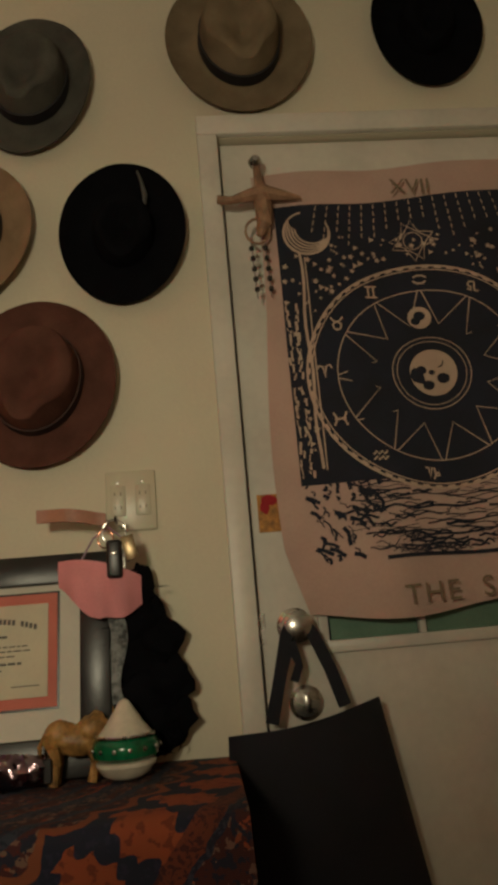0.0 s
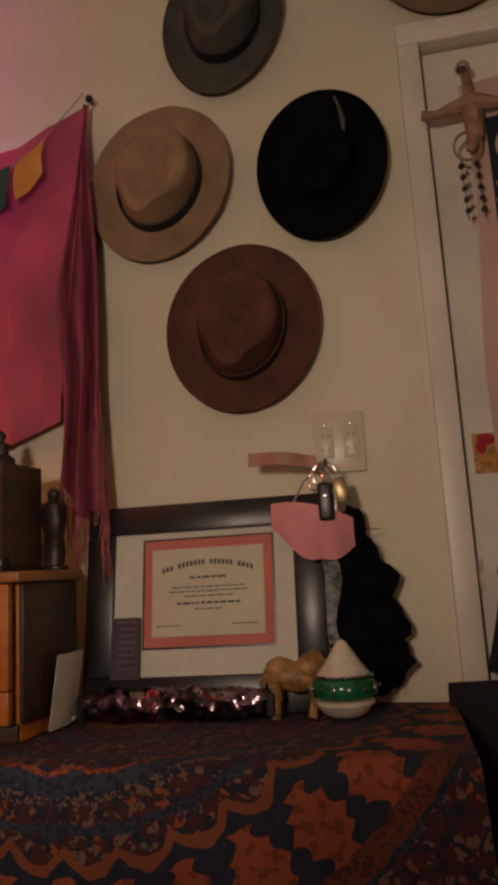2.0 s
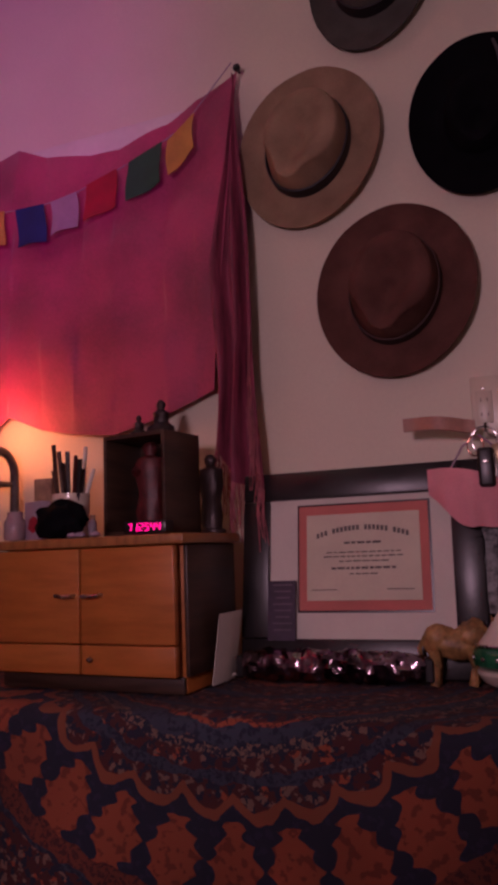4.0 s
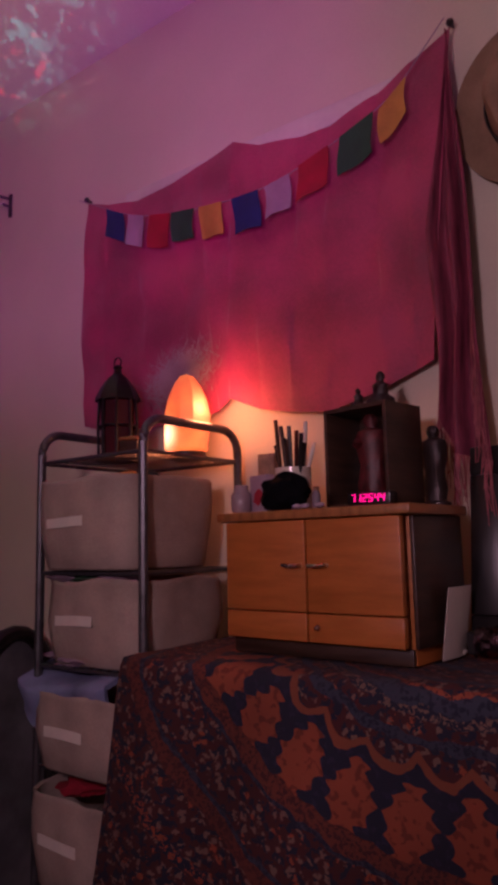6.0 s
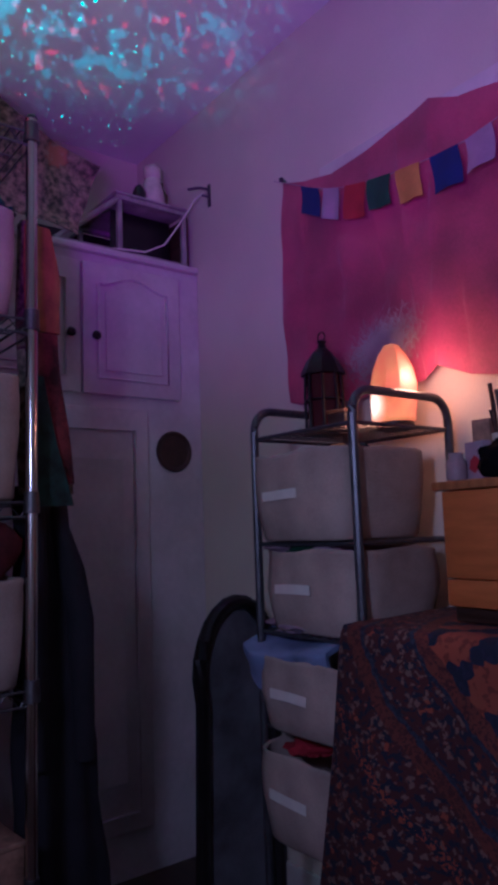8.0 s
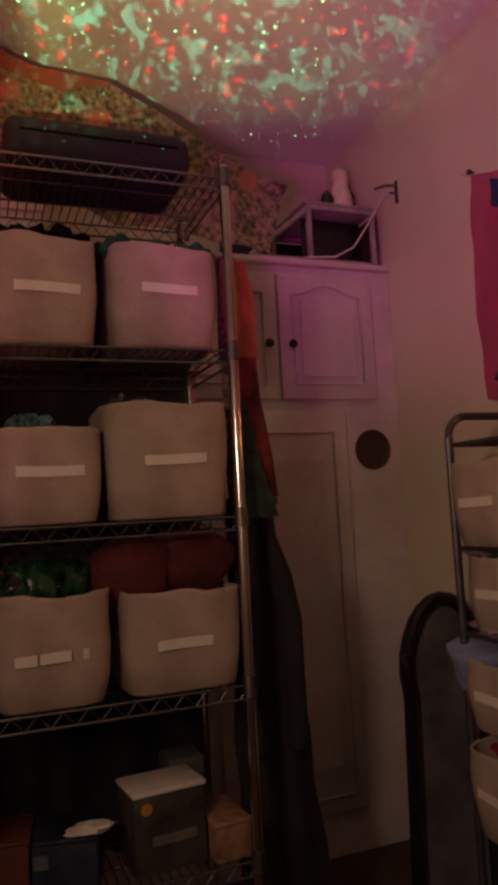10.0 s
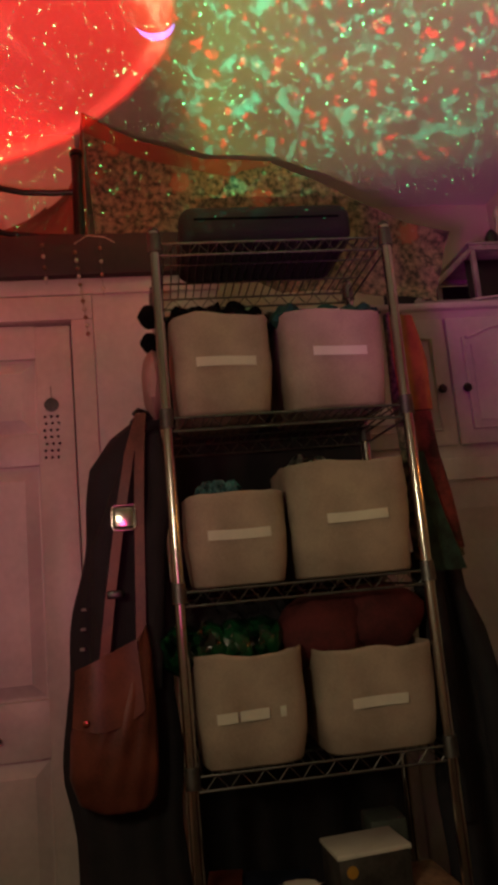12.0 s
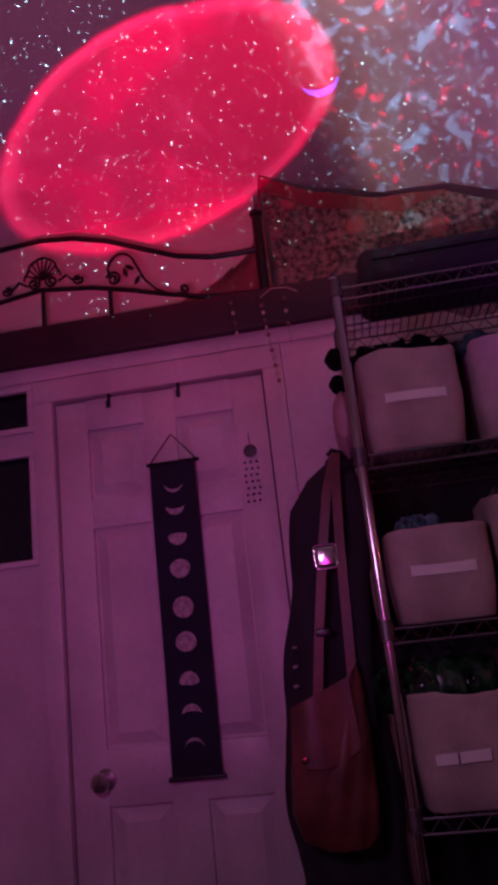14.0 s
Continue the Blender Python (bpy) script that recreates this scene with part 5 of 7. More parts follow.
part("mat_board", box((0, -0.001, DH / 2), (DW - 0.108, 0.003, DH - 0.108)), M_MATBD, dip, smooth=0)
mx, mz = 0.010, 0.220
part("mat_line", box((mx, -0.0030, mz), (0.258, 0.002, 0.208)), M_BKFRAME, dip, smooth=0)
part("inner_mat", box((mx, -0.0050, mz), (0.250, 0.002, 0.200)), M_PINKMAT, dip, smooth=0)
part("sheet", box((mx, -0.0070, mz), (0.218, 0.002, 0.164)), M_PAPER, dip, smooth=0)
bm = bmesh.new()
for i in range(23):
    if i in (3, 11, 18):
        continue
    u = (i - 11) / 11
    box((mx + 0.086 * u, -0.0085, mz + 0.055 - 0.014 * u * u), (0.0052, 0.001, 0.0095), 0, bm=bm)
for w, z in ((0.070, 0.026), (0.14, 0.008), (0.15, 0.0), (0.09, -0.009), (0.12, -0.022), (0.05, -0.033)):
    x = -w / 2
    while x < w / 2:
        ln = rng.uniform(0.006, 0.016)
        box((mx + x + ln / 2, -0.0085, mz + z), (ln, 0.001, 0.0042 if z in (0.026, -0.022) else 0.0022), 0, bm=bm)
        x += ln + 0.003
for x in (-0.075, 0.070):
    box((mx + x, -0.0085, mz - 0.062), (0.05, 0.001, 0.0016), 0, bm=bm)
tagged(part("unreadable_text", bm, M_INK, dip, smooth=0), kind="stuff")
card = thing("ticket_card", "dark purple printed card tucked into the certificate frame", "card", DM)
part("paper", box((-0.148, -0.0145, 0.120), (0.056, 0.0015, 0.112)), mat("plum_card", (0.045, 0.025, 0.050), 0.6, var=0.2, scale=30), card, smooth=0)
bm = bmesh.new()
for i in range(8):
    box((-0.146, -0.0158, 0.168 - 0.012 * i), (0.040 - 0.006 * (i % 3), 0.0006, 0.003), 0, bm=bm)
part("unreadable_print", bm, mat("faded_card_ink", (0.13, 0.09, 0.12), 0.7), card, smooth=0)
foil = thing("foil_bag", "crinkled shiny dark foil packet lying on the dresser", "packet")


def foil_pt(u, v):
    a = v * 2 * math.pi
    x = -0.690 + 0.335 * u
    k = 0.75 + 0.25 * math.sin(math.pi * min(1, max(0.0, u * 1.02))) ** 0.3
    r = 1 + 0.22 * noise.noise((u * 14, math.cos(a) * 2.4, math.sin(a) * 2.4)) + 0.12 * noise.noise((u * 40, math.cos(a) * 5, math.sin(a) * 5))
    return Vector((x, WY - 0.155 + 0.022 * r * k * math.cos(a), TZ + 0.034 + 0.028 * k * r * math.sin(a)))


part("wrapper", sheet(foil_pt, 90, 24), mat("crinkled_foil", (0.20, 0.14, 0.16), 0.16, 1.0, var=0.5, scale=30, bump=0.4, fine=80), foil, smooth=25)

for x in (-0.694, -0.351):
    part("crimped_end", box((x, WY - 0.155, TZ + 0.032), (0.016, 0.034, 0.040), 0.003, seg=1), M_BKFRAME, foil, "flat crimped end of the packet")

bull = thing("bull_figurine", "carved ochre bull figurine standing on the dresser", "figurine", pose(-0.308, 1.275, TZ + 0.007, 0, 0, 8))
bm = lump((0, 0, 0.066), (0.050, 0.022, 0.026), 2, 0.2)
lump((-0.026, 0, 0.076), (0.026, 0.022, 0.024), 3, 0.2, bm=bm)
lump((0.028, 0, 0.078), (0.030, 0.022, 0.028), 5, 0.25, bm=bm)
lump((0.055, -0.004, 0.070), (0.018, 0.014, 0.022), 6, 0.25, bm=bm)
for x, y in ((-0.036, -0.012), (-0.032, 0.012), (0.026, -0.012), (0.032, 0.012)):
    tube([(x, y, 0.058), (x + 0.004, y, 0.030), (x - 0.002, y, 0.0)], 0.009, 8, bm=bm, taper=[1.3, 0.8, 0.9])
for s in (-1, 1):
    tube([(0.058, s * 0.008, 0.088), (0.064, s * 0.020, 0.098), (0.062, s * 0.022, 0.112)], 0.004, 6, bm=bm, taper=[1, 0.7, 0.3])
tube([(-0.050, 0, 0.080), (-0.060, 0.004, 0.060), (-0.058, 0.006, 0.035)], 0.004, 6, bm=bm)
part("carving", bm, M_GOLDFIG, bull)
bowl = thing("incense_burner", "green and cream ceramic burner with a conical lid", "incense burner", pose(-0.226, 1.270, TZ + 0.007))
part("foot", lathe([(0, 0), (0.026, 0), (0.040, 0.008), (0.050, 0.022), (0.050, 0.028), (0.044, 0.030), (0, 0.030)], 28), M_CERAMIC, bowl)
part("bowl", lathe([(0.044, 0.030), (0.054, 0.036), (0.057, 0.050), (0.052, 0.062), (0.046, 0.066), (0, 0.066)], 28), M_GLASSGREEN, bowl)
for i in range(14):
    a = 2 * math.pi * i / 14
    part("stud", lathe([(0, 0), (0.004, 0.001), (0.003, 0.003), (0, 0.004)], 8, m=pose(0.0565 * math.cos(a), 0.0565 * math.sin(a), 0.049) @ pose(0, 0, 0, 0, 90, 0) if i == 0 else pose(0.0565 * math.cos(a), 0.0565 * math.sin(a), 0.049, 0, 90, math.degrees(a))), M_STEEL, bowl)
part("lid", lathe([(0.047, 0.067), (0.044, 0.072), (0.032, 0.086), (0.020, 0.104), (0.008, 0.122), (0, 0.126)], 28), M_CERAMIC, bowl)
part("rim", tube([(0.049 * math.cos(a), 0.049 * math.sin(a), 0.068) for a in [2 * math.pi * i / 24 for i in range(24)]], 0.003, 6, closed=True), M_STEEL, bowl)

# ---- curtain cloth over the window, prayer flags ----
TOPP = [(-1.888, 1.990), (-1.80, 1.958), (-1.674, 1.930), (-1.533, 1.938), (-1.42, 1.956), (-1.310, 1.980), (-1.222, 1.940), (-1.10, 1.915), (-1.018, 1.913), (-0.893, 1.942), (-0.803, 1.978), (-0.706, 2.023)]
BOTP = [(-1.900, 1.285), (-1.78, 1.255), (-1.60, 1.250), (-1.45, 1.252), (-1.375, 1.263), (-1.333, 1.290), (-1.240, 1.250), (-1.150, 1.231), (-1.043, 1.220), (-0.901, 1.252), (-0.830, 1.280), (-0.786, 1.295)]


def along(pts, u):
    s = u * (len(pts) - 1)
    i = min(int(s), len(pts) - 2)
    a, b, t = pts[i], pts[i + 1], s - i
    t = t * t * (3 - 2 * t)
    return (a[0] + (b[0] - a[0]) * t, a[1] + (b[1] - a[1]) * t)


def cur_pt(u, v):
    a, b = along(TOPP, u), along(BOTP, u)
    x, z = a[0] + (b[0] - a[0]) * v, a[1] + (b[1] - a[1]) * v
    w = 0.005 * math.sin(u * 34 + 2 * math.sin(v * 4)) * v * (1 - 0.4 * v) + 0.016 * noise.noise((u * 6, v * 3, 3)) * math.sin(math.pi * min(1, v + 0.1)) + 0.008 * noise.noise((u * 16, v * 7, 8))
    return Vector((x, WY - 0.036 - 0.012 * math.sin(math.pi * v) - w, z))


cur = thing("window_cloth", "magenta satin cloth with a fringe pinned over the window", "curtain")
part("cloth", sheet(cur_pt, 110, 60, 0.0015), M_SATIN, cur, smooth=85)


def tail_pt(u, v):
    z = 2.010 - v * (0.86 + 0.14 * u - 0.10 * abs(u - 0.4))
    x = -0.712 + 0.012 * v - (0.070 * (1 - u)) * min(1, v * 1.9) + 0.034 * u * min(1, v * 1.6) - 0.012 * v * v
    return Vector((x + 0.010 * math.sin(v * 9 + u * 5) * v, WY - 0.046 - 0.022 * math.sin(u * 15) * min(1, v * 2) - 0.012 * u, z))


part("hanging_corner", sheet(tail_pt, 26, 50, 0.0015), M_SATINBACK, cur, "dull dusky reverse of the cloth", smooth=85)
bm = bmesh.new()
for i in range(110):
    u = i / 109
    v0 = rng.uniform(0.80, 1.0) if i % 3 else rng.uniform(0.62, 1.0)
    p = tail_pt(0.75 + 0.25 * u if i % 3 == 0 else u, v0 if i % 3 == 0 else 1.0)
    ln = rng.uniform(0.06, 0.13)
    tube([p + Vector((0.003, -0.004, 0)), p + Vector((rng.uniform(-.004, .010), -0.008, -ln * 0.5)), p + Vector((rng.uniform(-.008, .010), -0.006, -ln))], 0.0011, 4, bm=bm)
part("fringe", bm, M_FRINGE, cur, smooth=0)
for x, z in ((-0.704, 2.030), (-1.890, 2.000)):
    part("pin", lathe([(0, 0), (0.003, 0.001), (0.003, 0.012), (0.008, 0.016), (0.009, 0.022), (0.005, 0.027), (0, 0.028)], 12, m=pose(x, WY - 0.022, z, 90, 0, 0)), M_BKFRAME, cur, "black push pin")

flags = thing("prayer_flags", "string of small coloured prayer flags across the cloth", "bunting")
FL = [(-1.719, 1.890, 0.082, M_BLUEF, "blue"), (-1.634, 1.852, 0.066, M_WHITEF, "white"), (-1.540, 1.826, 0.080, M_RED, "red"), (-1.452, 1.810, 0.082, M_GREENF, "green"), (-1.352, 1.797, 0.078, M_YELF, "yellow"),
      (-1.238, 1.788, 0.084, M_BLUEF, "blue"), (-1.142, 1.792, 0.074, M_WHITEF, "white"), (-1.040, 1.818, 0.086, M_RED, "red"), (-0.924, 1.852, 0.092, M_GREENF, "green"), (-0.830, 1.890, 0.084, M_YELF, "yellow")]
string = [Vector((-1.886, WY - 0.075, 1.985))] + [Vector((x, WY - 0.075, z + 0.006)) for x, z, *_ in FL] + [Vector((-0.706, WY - 0.070, 2.025))]
part("cord", tube(string, 0.0014, 5), M_WHITEF, flags)
for i, (x, z, w, mt, nm) in enumerate(FL):
    slope = (string[i + 2] - string[i]).normalized()

    def flag(u, v, x=x, z=z, w=w, slope=slope, i=i):
        p = Vector((x, WY - 0.078, z + 0.006)) + slope * w * (u - 0.5)
        return p + Vector((0.004 * math.sin(v * 4 + i), -0.004 - 0.006 * math.sin(u * 5 + i) * v, -v * (0.084 + 0.006 * (i % 3)))) + Vector((slope.z, 0, -slope.x)) * 0.0
    part("flag", sheet(flag, 8, 8, 0.001), mt, flags, nm + " cotton flag", smooth=80)

# ---- on the tubular rack ----
SHZ = SH[0] + 0.007
M_SALT = bpy.data.materials.new("glowing_salt_crystal")
M_SALT.use_nodes = True
nt = M_SALT.node_tree
bs = nt.nodes["Principled BSDF"]
bs.inputs["Base Color"].default_value = (0.62, 0.20, 0.06, 1)
bs.inputs["Roughness"].default_value = 0.45
co, nz = nt.nodes.new("ShaderNodeTexCoord"), nt.nodes.new("ShaderNodeTexNoise")
nz.inputs["Scale"].default_value, nz.inputs["Detail"].default_value = 16, 5
rp = nt.nodes.new("ShaderNodeValToRGB")
rp.color_ramp.elements[0].position, rp.color_ramp.elements[0].color = 0.30, (0.90, 0.10, 0.004, 1)
rp.color_ramp.elements[1].position, rp.color_ramp.elements[1].color = 0.68, (1.0, 0.26, 0.015, 1)
gr = nt.nodes.new("ShaderNodeSeparateXYZ")
hot = nt.nodes.new("ShaderNodeMapRange")
hot.inputs["From Min"].default_value, hot.inputs["From Max"].default_value = 0.20, 0.03
hot.inputs["To Min"].default_value, hot.inputs["To Max"].default_value = 0.7, 1.25
nt.links.new(co.outputs["Object"], nz.inputs["Vector"])
nt.links.new(co.outputs["Object"], gr.inputs[0])
nt.links.new(gr.outputs[2], hot.inputs["Value"])
nt.links.new(nz.outputs["Fac"], rp.inputs["Fac"])
dist = nt.nodes.new("ShaderNodeVectorMath")
dist.operation = "DISTANCE"
dist.inputs[1].default_value = (-0.022, -0.058, 0.062)
nt.links.new(co.outputs["Object"], dist.inputs[0])
core = nt.nodes.new("ShaderNodeMapRange")
core.interpolation_type = "SMOOTHSTEP"
core.inputs["From Min"].default_value, core.inputs["From Max"].default_value = 0.060, 0.005
core.inputs["To Min"].default_value, core.inputs["To Max"].default_value = 0.0, 1.0
nt.links.new(dist.outputs["Value"], core.inputs["Value"])
warm = nt.nodes.new("ShaderNodeMixRGB")
warm.inputs[2].default_value = (1.0, 0.62, 0.16, 1)
nt.links.new(core.outputs[0], warm.inputs[0])
nt.links.new(rp.outputs["Color"], warm.inputs[1])
nt.links.new(warm.outputs[0], bs.inputs["Emission Color"])
both = nt.nodes.new("ShaderNodeMath")
both.operation = "MULTIPLY_ADD"
both.inputs[1].default_value = 2.2
nt.links.new(core.outputs[0], both.inputs[0])
nt.links.new(hot.outputs[0], both.inputs[2])
nt.links.new(both.outputs[0], bs.inputs["Emission Strength"])
salt = thing("salt_lamp", "glowing orange salt crystal lamp on a wooden base", "lamp", pose(-1.400, 1.290, SHZ) @ Matrix.Diagonal((0.82, 0.82, 0.97, 1)))
part("base", lathe([(0, 0), (0.056, 0), (0.058, 0.006), (0.056, 0.018), (0, 0.018)], 24), M_DKWOOD, salt, "round dark wooden base")
part("crystal", lathe([(0.052, 0.018), (0.064, 0.026), (0.067, 0.07), (0.066, 0.115), (0.060, 0.155), (0.044, 0.190), (0.024, 0.214), (0.0, 0.222)], 11, wob=0.22), M_SALT, salt, "rough glowing salt crystal", smooth=28)

lan = thing("lantern", "dark pierced metal lantern with a pointed top", "lantern", pose(-1.548, 1.195, SHZ) @ Matrix.Scale(0.92, 4))
part("base", lathe([(0, 0), (0.058, 0), (0.060, 0.010), (0.052, 0.016), (0, 0.016)], 8), M_IRON, lan)
part("glass", lathe([(0.044, 0.016), (0.046, 0.165), (0.04, 0.17)], 8), mat("dark_red_glass", (0.05, 0.008, 0.010), 0.15), lan)
for i in range(8):
    a = 2 * math.pi * i / 8
    part("bar", tube([(0.050 * math.cos(a), 0.050 * math.sin(a), 0.014), (0.052 * math.cos(a), 0.052 * math.sin(a), 0.10), (0.049 * math.cos(a), 0.049 * math.sin(a), 0.17)], 0.0045, 6), M_IRON, lan)
part("band", tube([(0.051 * math.cos(a), 0.051 * math.sin(a), 0.095) for a in [2 * math.pi * i / 16 for i in range(16)]], 0.0035, 6, closed=True), M_IRON, lan)
part("roof", lathe([(0.062, 0.166), (0.060, 0.176), (0.046, 0.205), (0.026, 0.232), (0.012, 0.244), (0.010, 0.256), (0.014, 0.262), (0, 0.27)], 8), M_IRON, lan)
part("ring", tube([(0.014 * math.cos(a), 0, 0.275 + 0.014 * math.sin(a)) for a in [2 * math.pi * i / 14 for i in range(14)]], 0.002, 6, closed=True), M_IRON, lan)
pam = thing("dried_grass", "pale dried pampas grass behind the salt lamp", "dried grass")
bm = bmesh.new()
for i in range(2600):
    u = rng.gauss(0, 1)
    p = Vector((-1.475 + 0.045 * u, 1.330 + rng.uniform(-0.012, 0.030), 1.35 + 0.030 * rng.gauss(0, 1) + 0.01 * u))
    a = rng.uniform(0.3, 2.8)
    d = Vector((math.cos(a), rng.uniform(-0.3, 0.2), math.sin(a))) * rng.uniform(0.02, 0.045)
    w = Vector((-math.sin(a), 0, math.cos(a))) * 0.0008
    bm.faces.new([bm.verts.new(q) for q in (p - w, p + w, p + d)])
tagged(part("plume", bm, mat("pale_dried_grass", (0.40, 0.32, 0.32), 0.9), pam, smooth=0), kind="stuff")
bm = bmesh.new()
for i in range(7):
    tube([(-1.478 + 0.004 * i, 1.335, SHZ), (-1.49 + 0.008 * i, 1.338, 1.25), (-1.51 + 0.016 * i, 1.342, 1.35)], 0.0014, 4, bm=bm)
part("stems", bm, M_CHARM, pam)
misc = thing("trinket_box", "small dark wooden trinket box beside the lantern", "box", pose(-1.462, 1.165, SHZ, 0, 0, 12))
part("body", box((0, 0, 0.020), (0.05, 0.04, 0.040), 0.003), M_DKWOOD, misc)
part("lid", box((0, 0, 0.045), (0.054, 0.044, 0.009), 0.003), M_OAKTOP, misc)
for i, (x, y, r, mt) in enumerate(((-1.585, 1.14, 0.030, M_GOLDFIG), (-1.53, 1.17, 0.034, M_GOLDFIG), (-1.47, 1.15, 0.032, M_YELF), (-1.42, 1.17, 0.030, M_BKFRAME))):
    solo("wrapped_bundle", lump((0, 0, 0), (r * 1.5, r, r * 0.62), i + 3, 0.35), mt, "shiny wrapped bundle lying in the top bin", "bundle", pose(x, y, SH[1] + 0.205 + r * 0.2))
for i, (x, z, mt) in enumerate(((-1.60, SH[2] + 0.196, M_WHITEF), (-1.52, SH[2] + 0.197, M_GREENF), (-1.43, SH[2] + 0.196, M_WHITEF), (-1.55, SH[4] + 0.205, M_RED))):
    solo("folded_cloth", lump((0, 0, 0), (0.055, 0.05, 0.016), i + 13, 0.5), mt, "crumpled cloth lying in a fabric bin", "cloth", pose(x, 1.10, z))
M_TOWEL = weave(mat("pale_blue_towel", (0.20, 0.24, 0.40), 0.95, var=0.12, scale=20, fine=300, bump=0.5), 600, 0.4)
tow = solo("towel", sheet(lambda u, v: Vector((-1.685 + 0.30 * u, 1.025 - 0.012 * math.sin(u * 9) - 0.010 * math.sin(v * 5), 0.652 - 0.018 * math.sin(u * 4) - v * (0.095 + 0.02 * math.sin(u * 8)))) + Vector((0, 0.12 * max(0, 0.25 - v) * 4, 0.02 * max(0, 0.25 - v) * 4)), 30, 16, 0.012), M_TOWEL, "pale blue towel hanging over a bin", "towel", smooth=80)
tis = solo("tissue_paper", lump((0, 0, 0), (0.12, 0.05, 0.018), 31, 0.6), M_WHITEF, "crumpled white tissue paper on the wire shelf", "paper", pose(-1.53, 1.10, 0.672))

# ---- on the oak cabinet ----
T = CABTOP + 0.002
shr = thing("shrine_box", "open dark wooden shrine box standing on the cabinet", "shrine box", pose(-0.862, 1.235, T, 0, 0, -9))
sw, sd, shh = 0.150, 0.115, 0.195
part("back_panel", box((0, sd / 2 - 0.004, shh / 2), (sw - 0.016, 0.008, shh - 0.016)), M_DKWOOD, shr, smooth=0)
for x in (-sw / 2 + 0.004, sw / 2 - 0.004):
    part("side_panel", box((x, 0, shh / 2), (0.008, sd, shh), 0.001), M_DKWOOD, shr)
part("top_panel", box((0, 0, shh - 0.004), (sw - 0.016, sd, 0.008)), M_DKWOOD, shr, smooth=0)
part("bottom_panel", box((0, 0, 0.004), (sw - 0.016, sd, 0.008)), M_DKWOOD, shr, smooth=0)
M_STATUE = mat("dark_bronze", (0.035, 0.022, 0.020), 0.45, 0.5, var=0.3, scale=40, fine=150, bump=0.3)
M_REDWOOD = mat("dark_red_carving", (0.10, 0.016, 0.014), 0.5, var=0.4, scale=40, fine=150, bump=0.3)


def statuette(name, m, h, mt, label, seated=False, group=""):
    """A small robed figure as one plain mesh."""
    if seated:
        bm = lathe([(0, 0), (0.40, 0.0), (0.42, 0.10), (0.36, 0.22), (0.22, 0.34), (0.20, 0.52), (0.22, 0.62), (0.10, 0.70), (0.10, 0.74), (0.13, 0.80), (0.12, 0.90), (0.06, 0.98), (0, 1.0)], 16, sy=0.75, wob=0.35)
    else:
        bm = lathe([(0, 0), (0.20, 0.0), (0.20, 0.04), (0.15, 0.06), (0.16, 0.20), (0.14, 0.42), (0.17, 0.60), (0.19, 0.72), (0.16, 0.80), (0.06, 0.84), (0.06, 0.86), (0.085, 0.90), (0.085, 0.95), (0.05, 0.99), (0, 1.0)], 16, sy=0.75, wob=0.25)
        lump((-0.13, -0.08, 0.66), (0.07, 0.09, 0.06), 4, 0.2, 2, bm)
    for v in bm.verts:
        v.co *= h
    return solo(name, bm, mt, label, "statuette", m, group=group)


statuette("statuette", pose(-0.858, 1.222, T + 0.010, 0, 0, 10), 0.172, M_REDWOOD, "dark red carved figure inside the shrine box")
statuette("statuette", pose(-0.842, 1.240, T + shh + 0.002), 0.072, M_STATUE, "seated dark bronze figure on top of the shrine box", True)
statuette("statuette", pose(-0.890, 1.236, T + shh + 0.002, 0, 0, 40), 0.044, M_STATUE, "small seated dark figure on top of the shrine box", True)
statuette("statuette", pose(-0.765, 1.300, T, 0, 0, -20), 0.158, M_STATUE, "standing robed dark figure on the cabinet")
clk = thing("digital_clock", "small black clock with glowing pink digits", "clock", pose(-0.818, 1.128, T, 0, 0, 2))
part("case", box((0, 0.012, 0.012), (0.086, 0.034, 0.023), 0.004), M_BKFRAME, clk)
M_DIGIT = glow("pink_led_digit", (1.0, 0.02, 0.16), 2.2)
bm = bmesh.new()
SEG = {"a": (0, 1, 1, 0), "b": (.5, .5, 0, 1), "c": (.5, -.5, 0, 1), "d": (0, -1, 1, 0), "e": (-.5, -.5, 0, 1), "f": (-.5, .5, 0, 1), "g": (0, 0, 1, 0)}
for i, on in enumerate(("abc", "bc", "abged", "afgcd", "fgbc", "fgbc")):
    cx = -0.029 + 0.0115 * i
    for s in on:
        x, z, hx, vz = SEG[s]
        box((cx + 0.0066 * x + 0.0010 * z, -0.0062, 0.0125 + 0.0062 * z), (0.0062 * hx + 0.0015, 0.0012, 0.0056 * vz + 0.0013), 0, bm=bm)
part("digit_segments", bm, M_DIGIT, clk, "glowing pink digit bars", smooth=0)
pen = thing("pen_cup", "cream ceramic cup crowded with pens and brushes", "pen cup", pose(-1.028, 1.200, T))
part("cup", lathe([(0, 0), (0.034, 0), (0.037, 0.004), (0.037, 0.088), (0.034, 0.088), (0.034, 0.008), (0, 0.008)], 20), M_CERAMIC, pen)
for i in range(11):
    a = i * 2.4
    r0, r1 = 0.012 + 0.010 * (i % 2), 0.030 + 0.008 * (i % 3)
    mt = (M_BKFRAME, M_REDWOOD, M_DKWOOD, M_LABEL, M_BKFRAME)[i % 5]
    part("pen", tube([(r0 * math.cos(a), r0 * math.sin(a), 0.012), (r1 * math.cos(a), r1 * math.sin(a), 0.138 + 0.016 * (i % 4))], 0.0045, 7), mt, pen)
pou = solo("pouch", lump((0, 0, 0.030), (0.056, 0.034, 0.034), 8, 0.35), M_BLACK, "slumped black cloth pouch on the cabinet", "pouch", pose(-0.998, 1.128, T + 0.002))
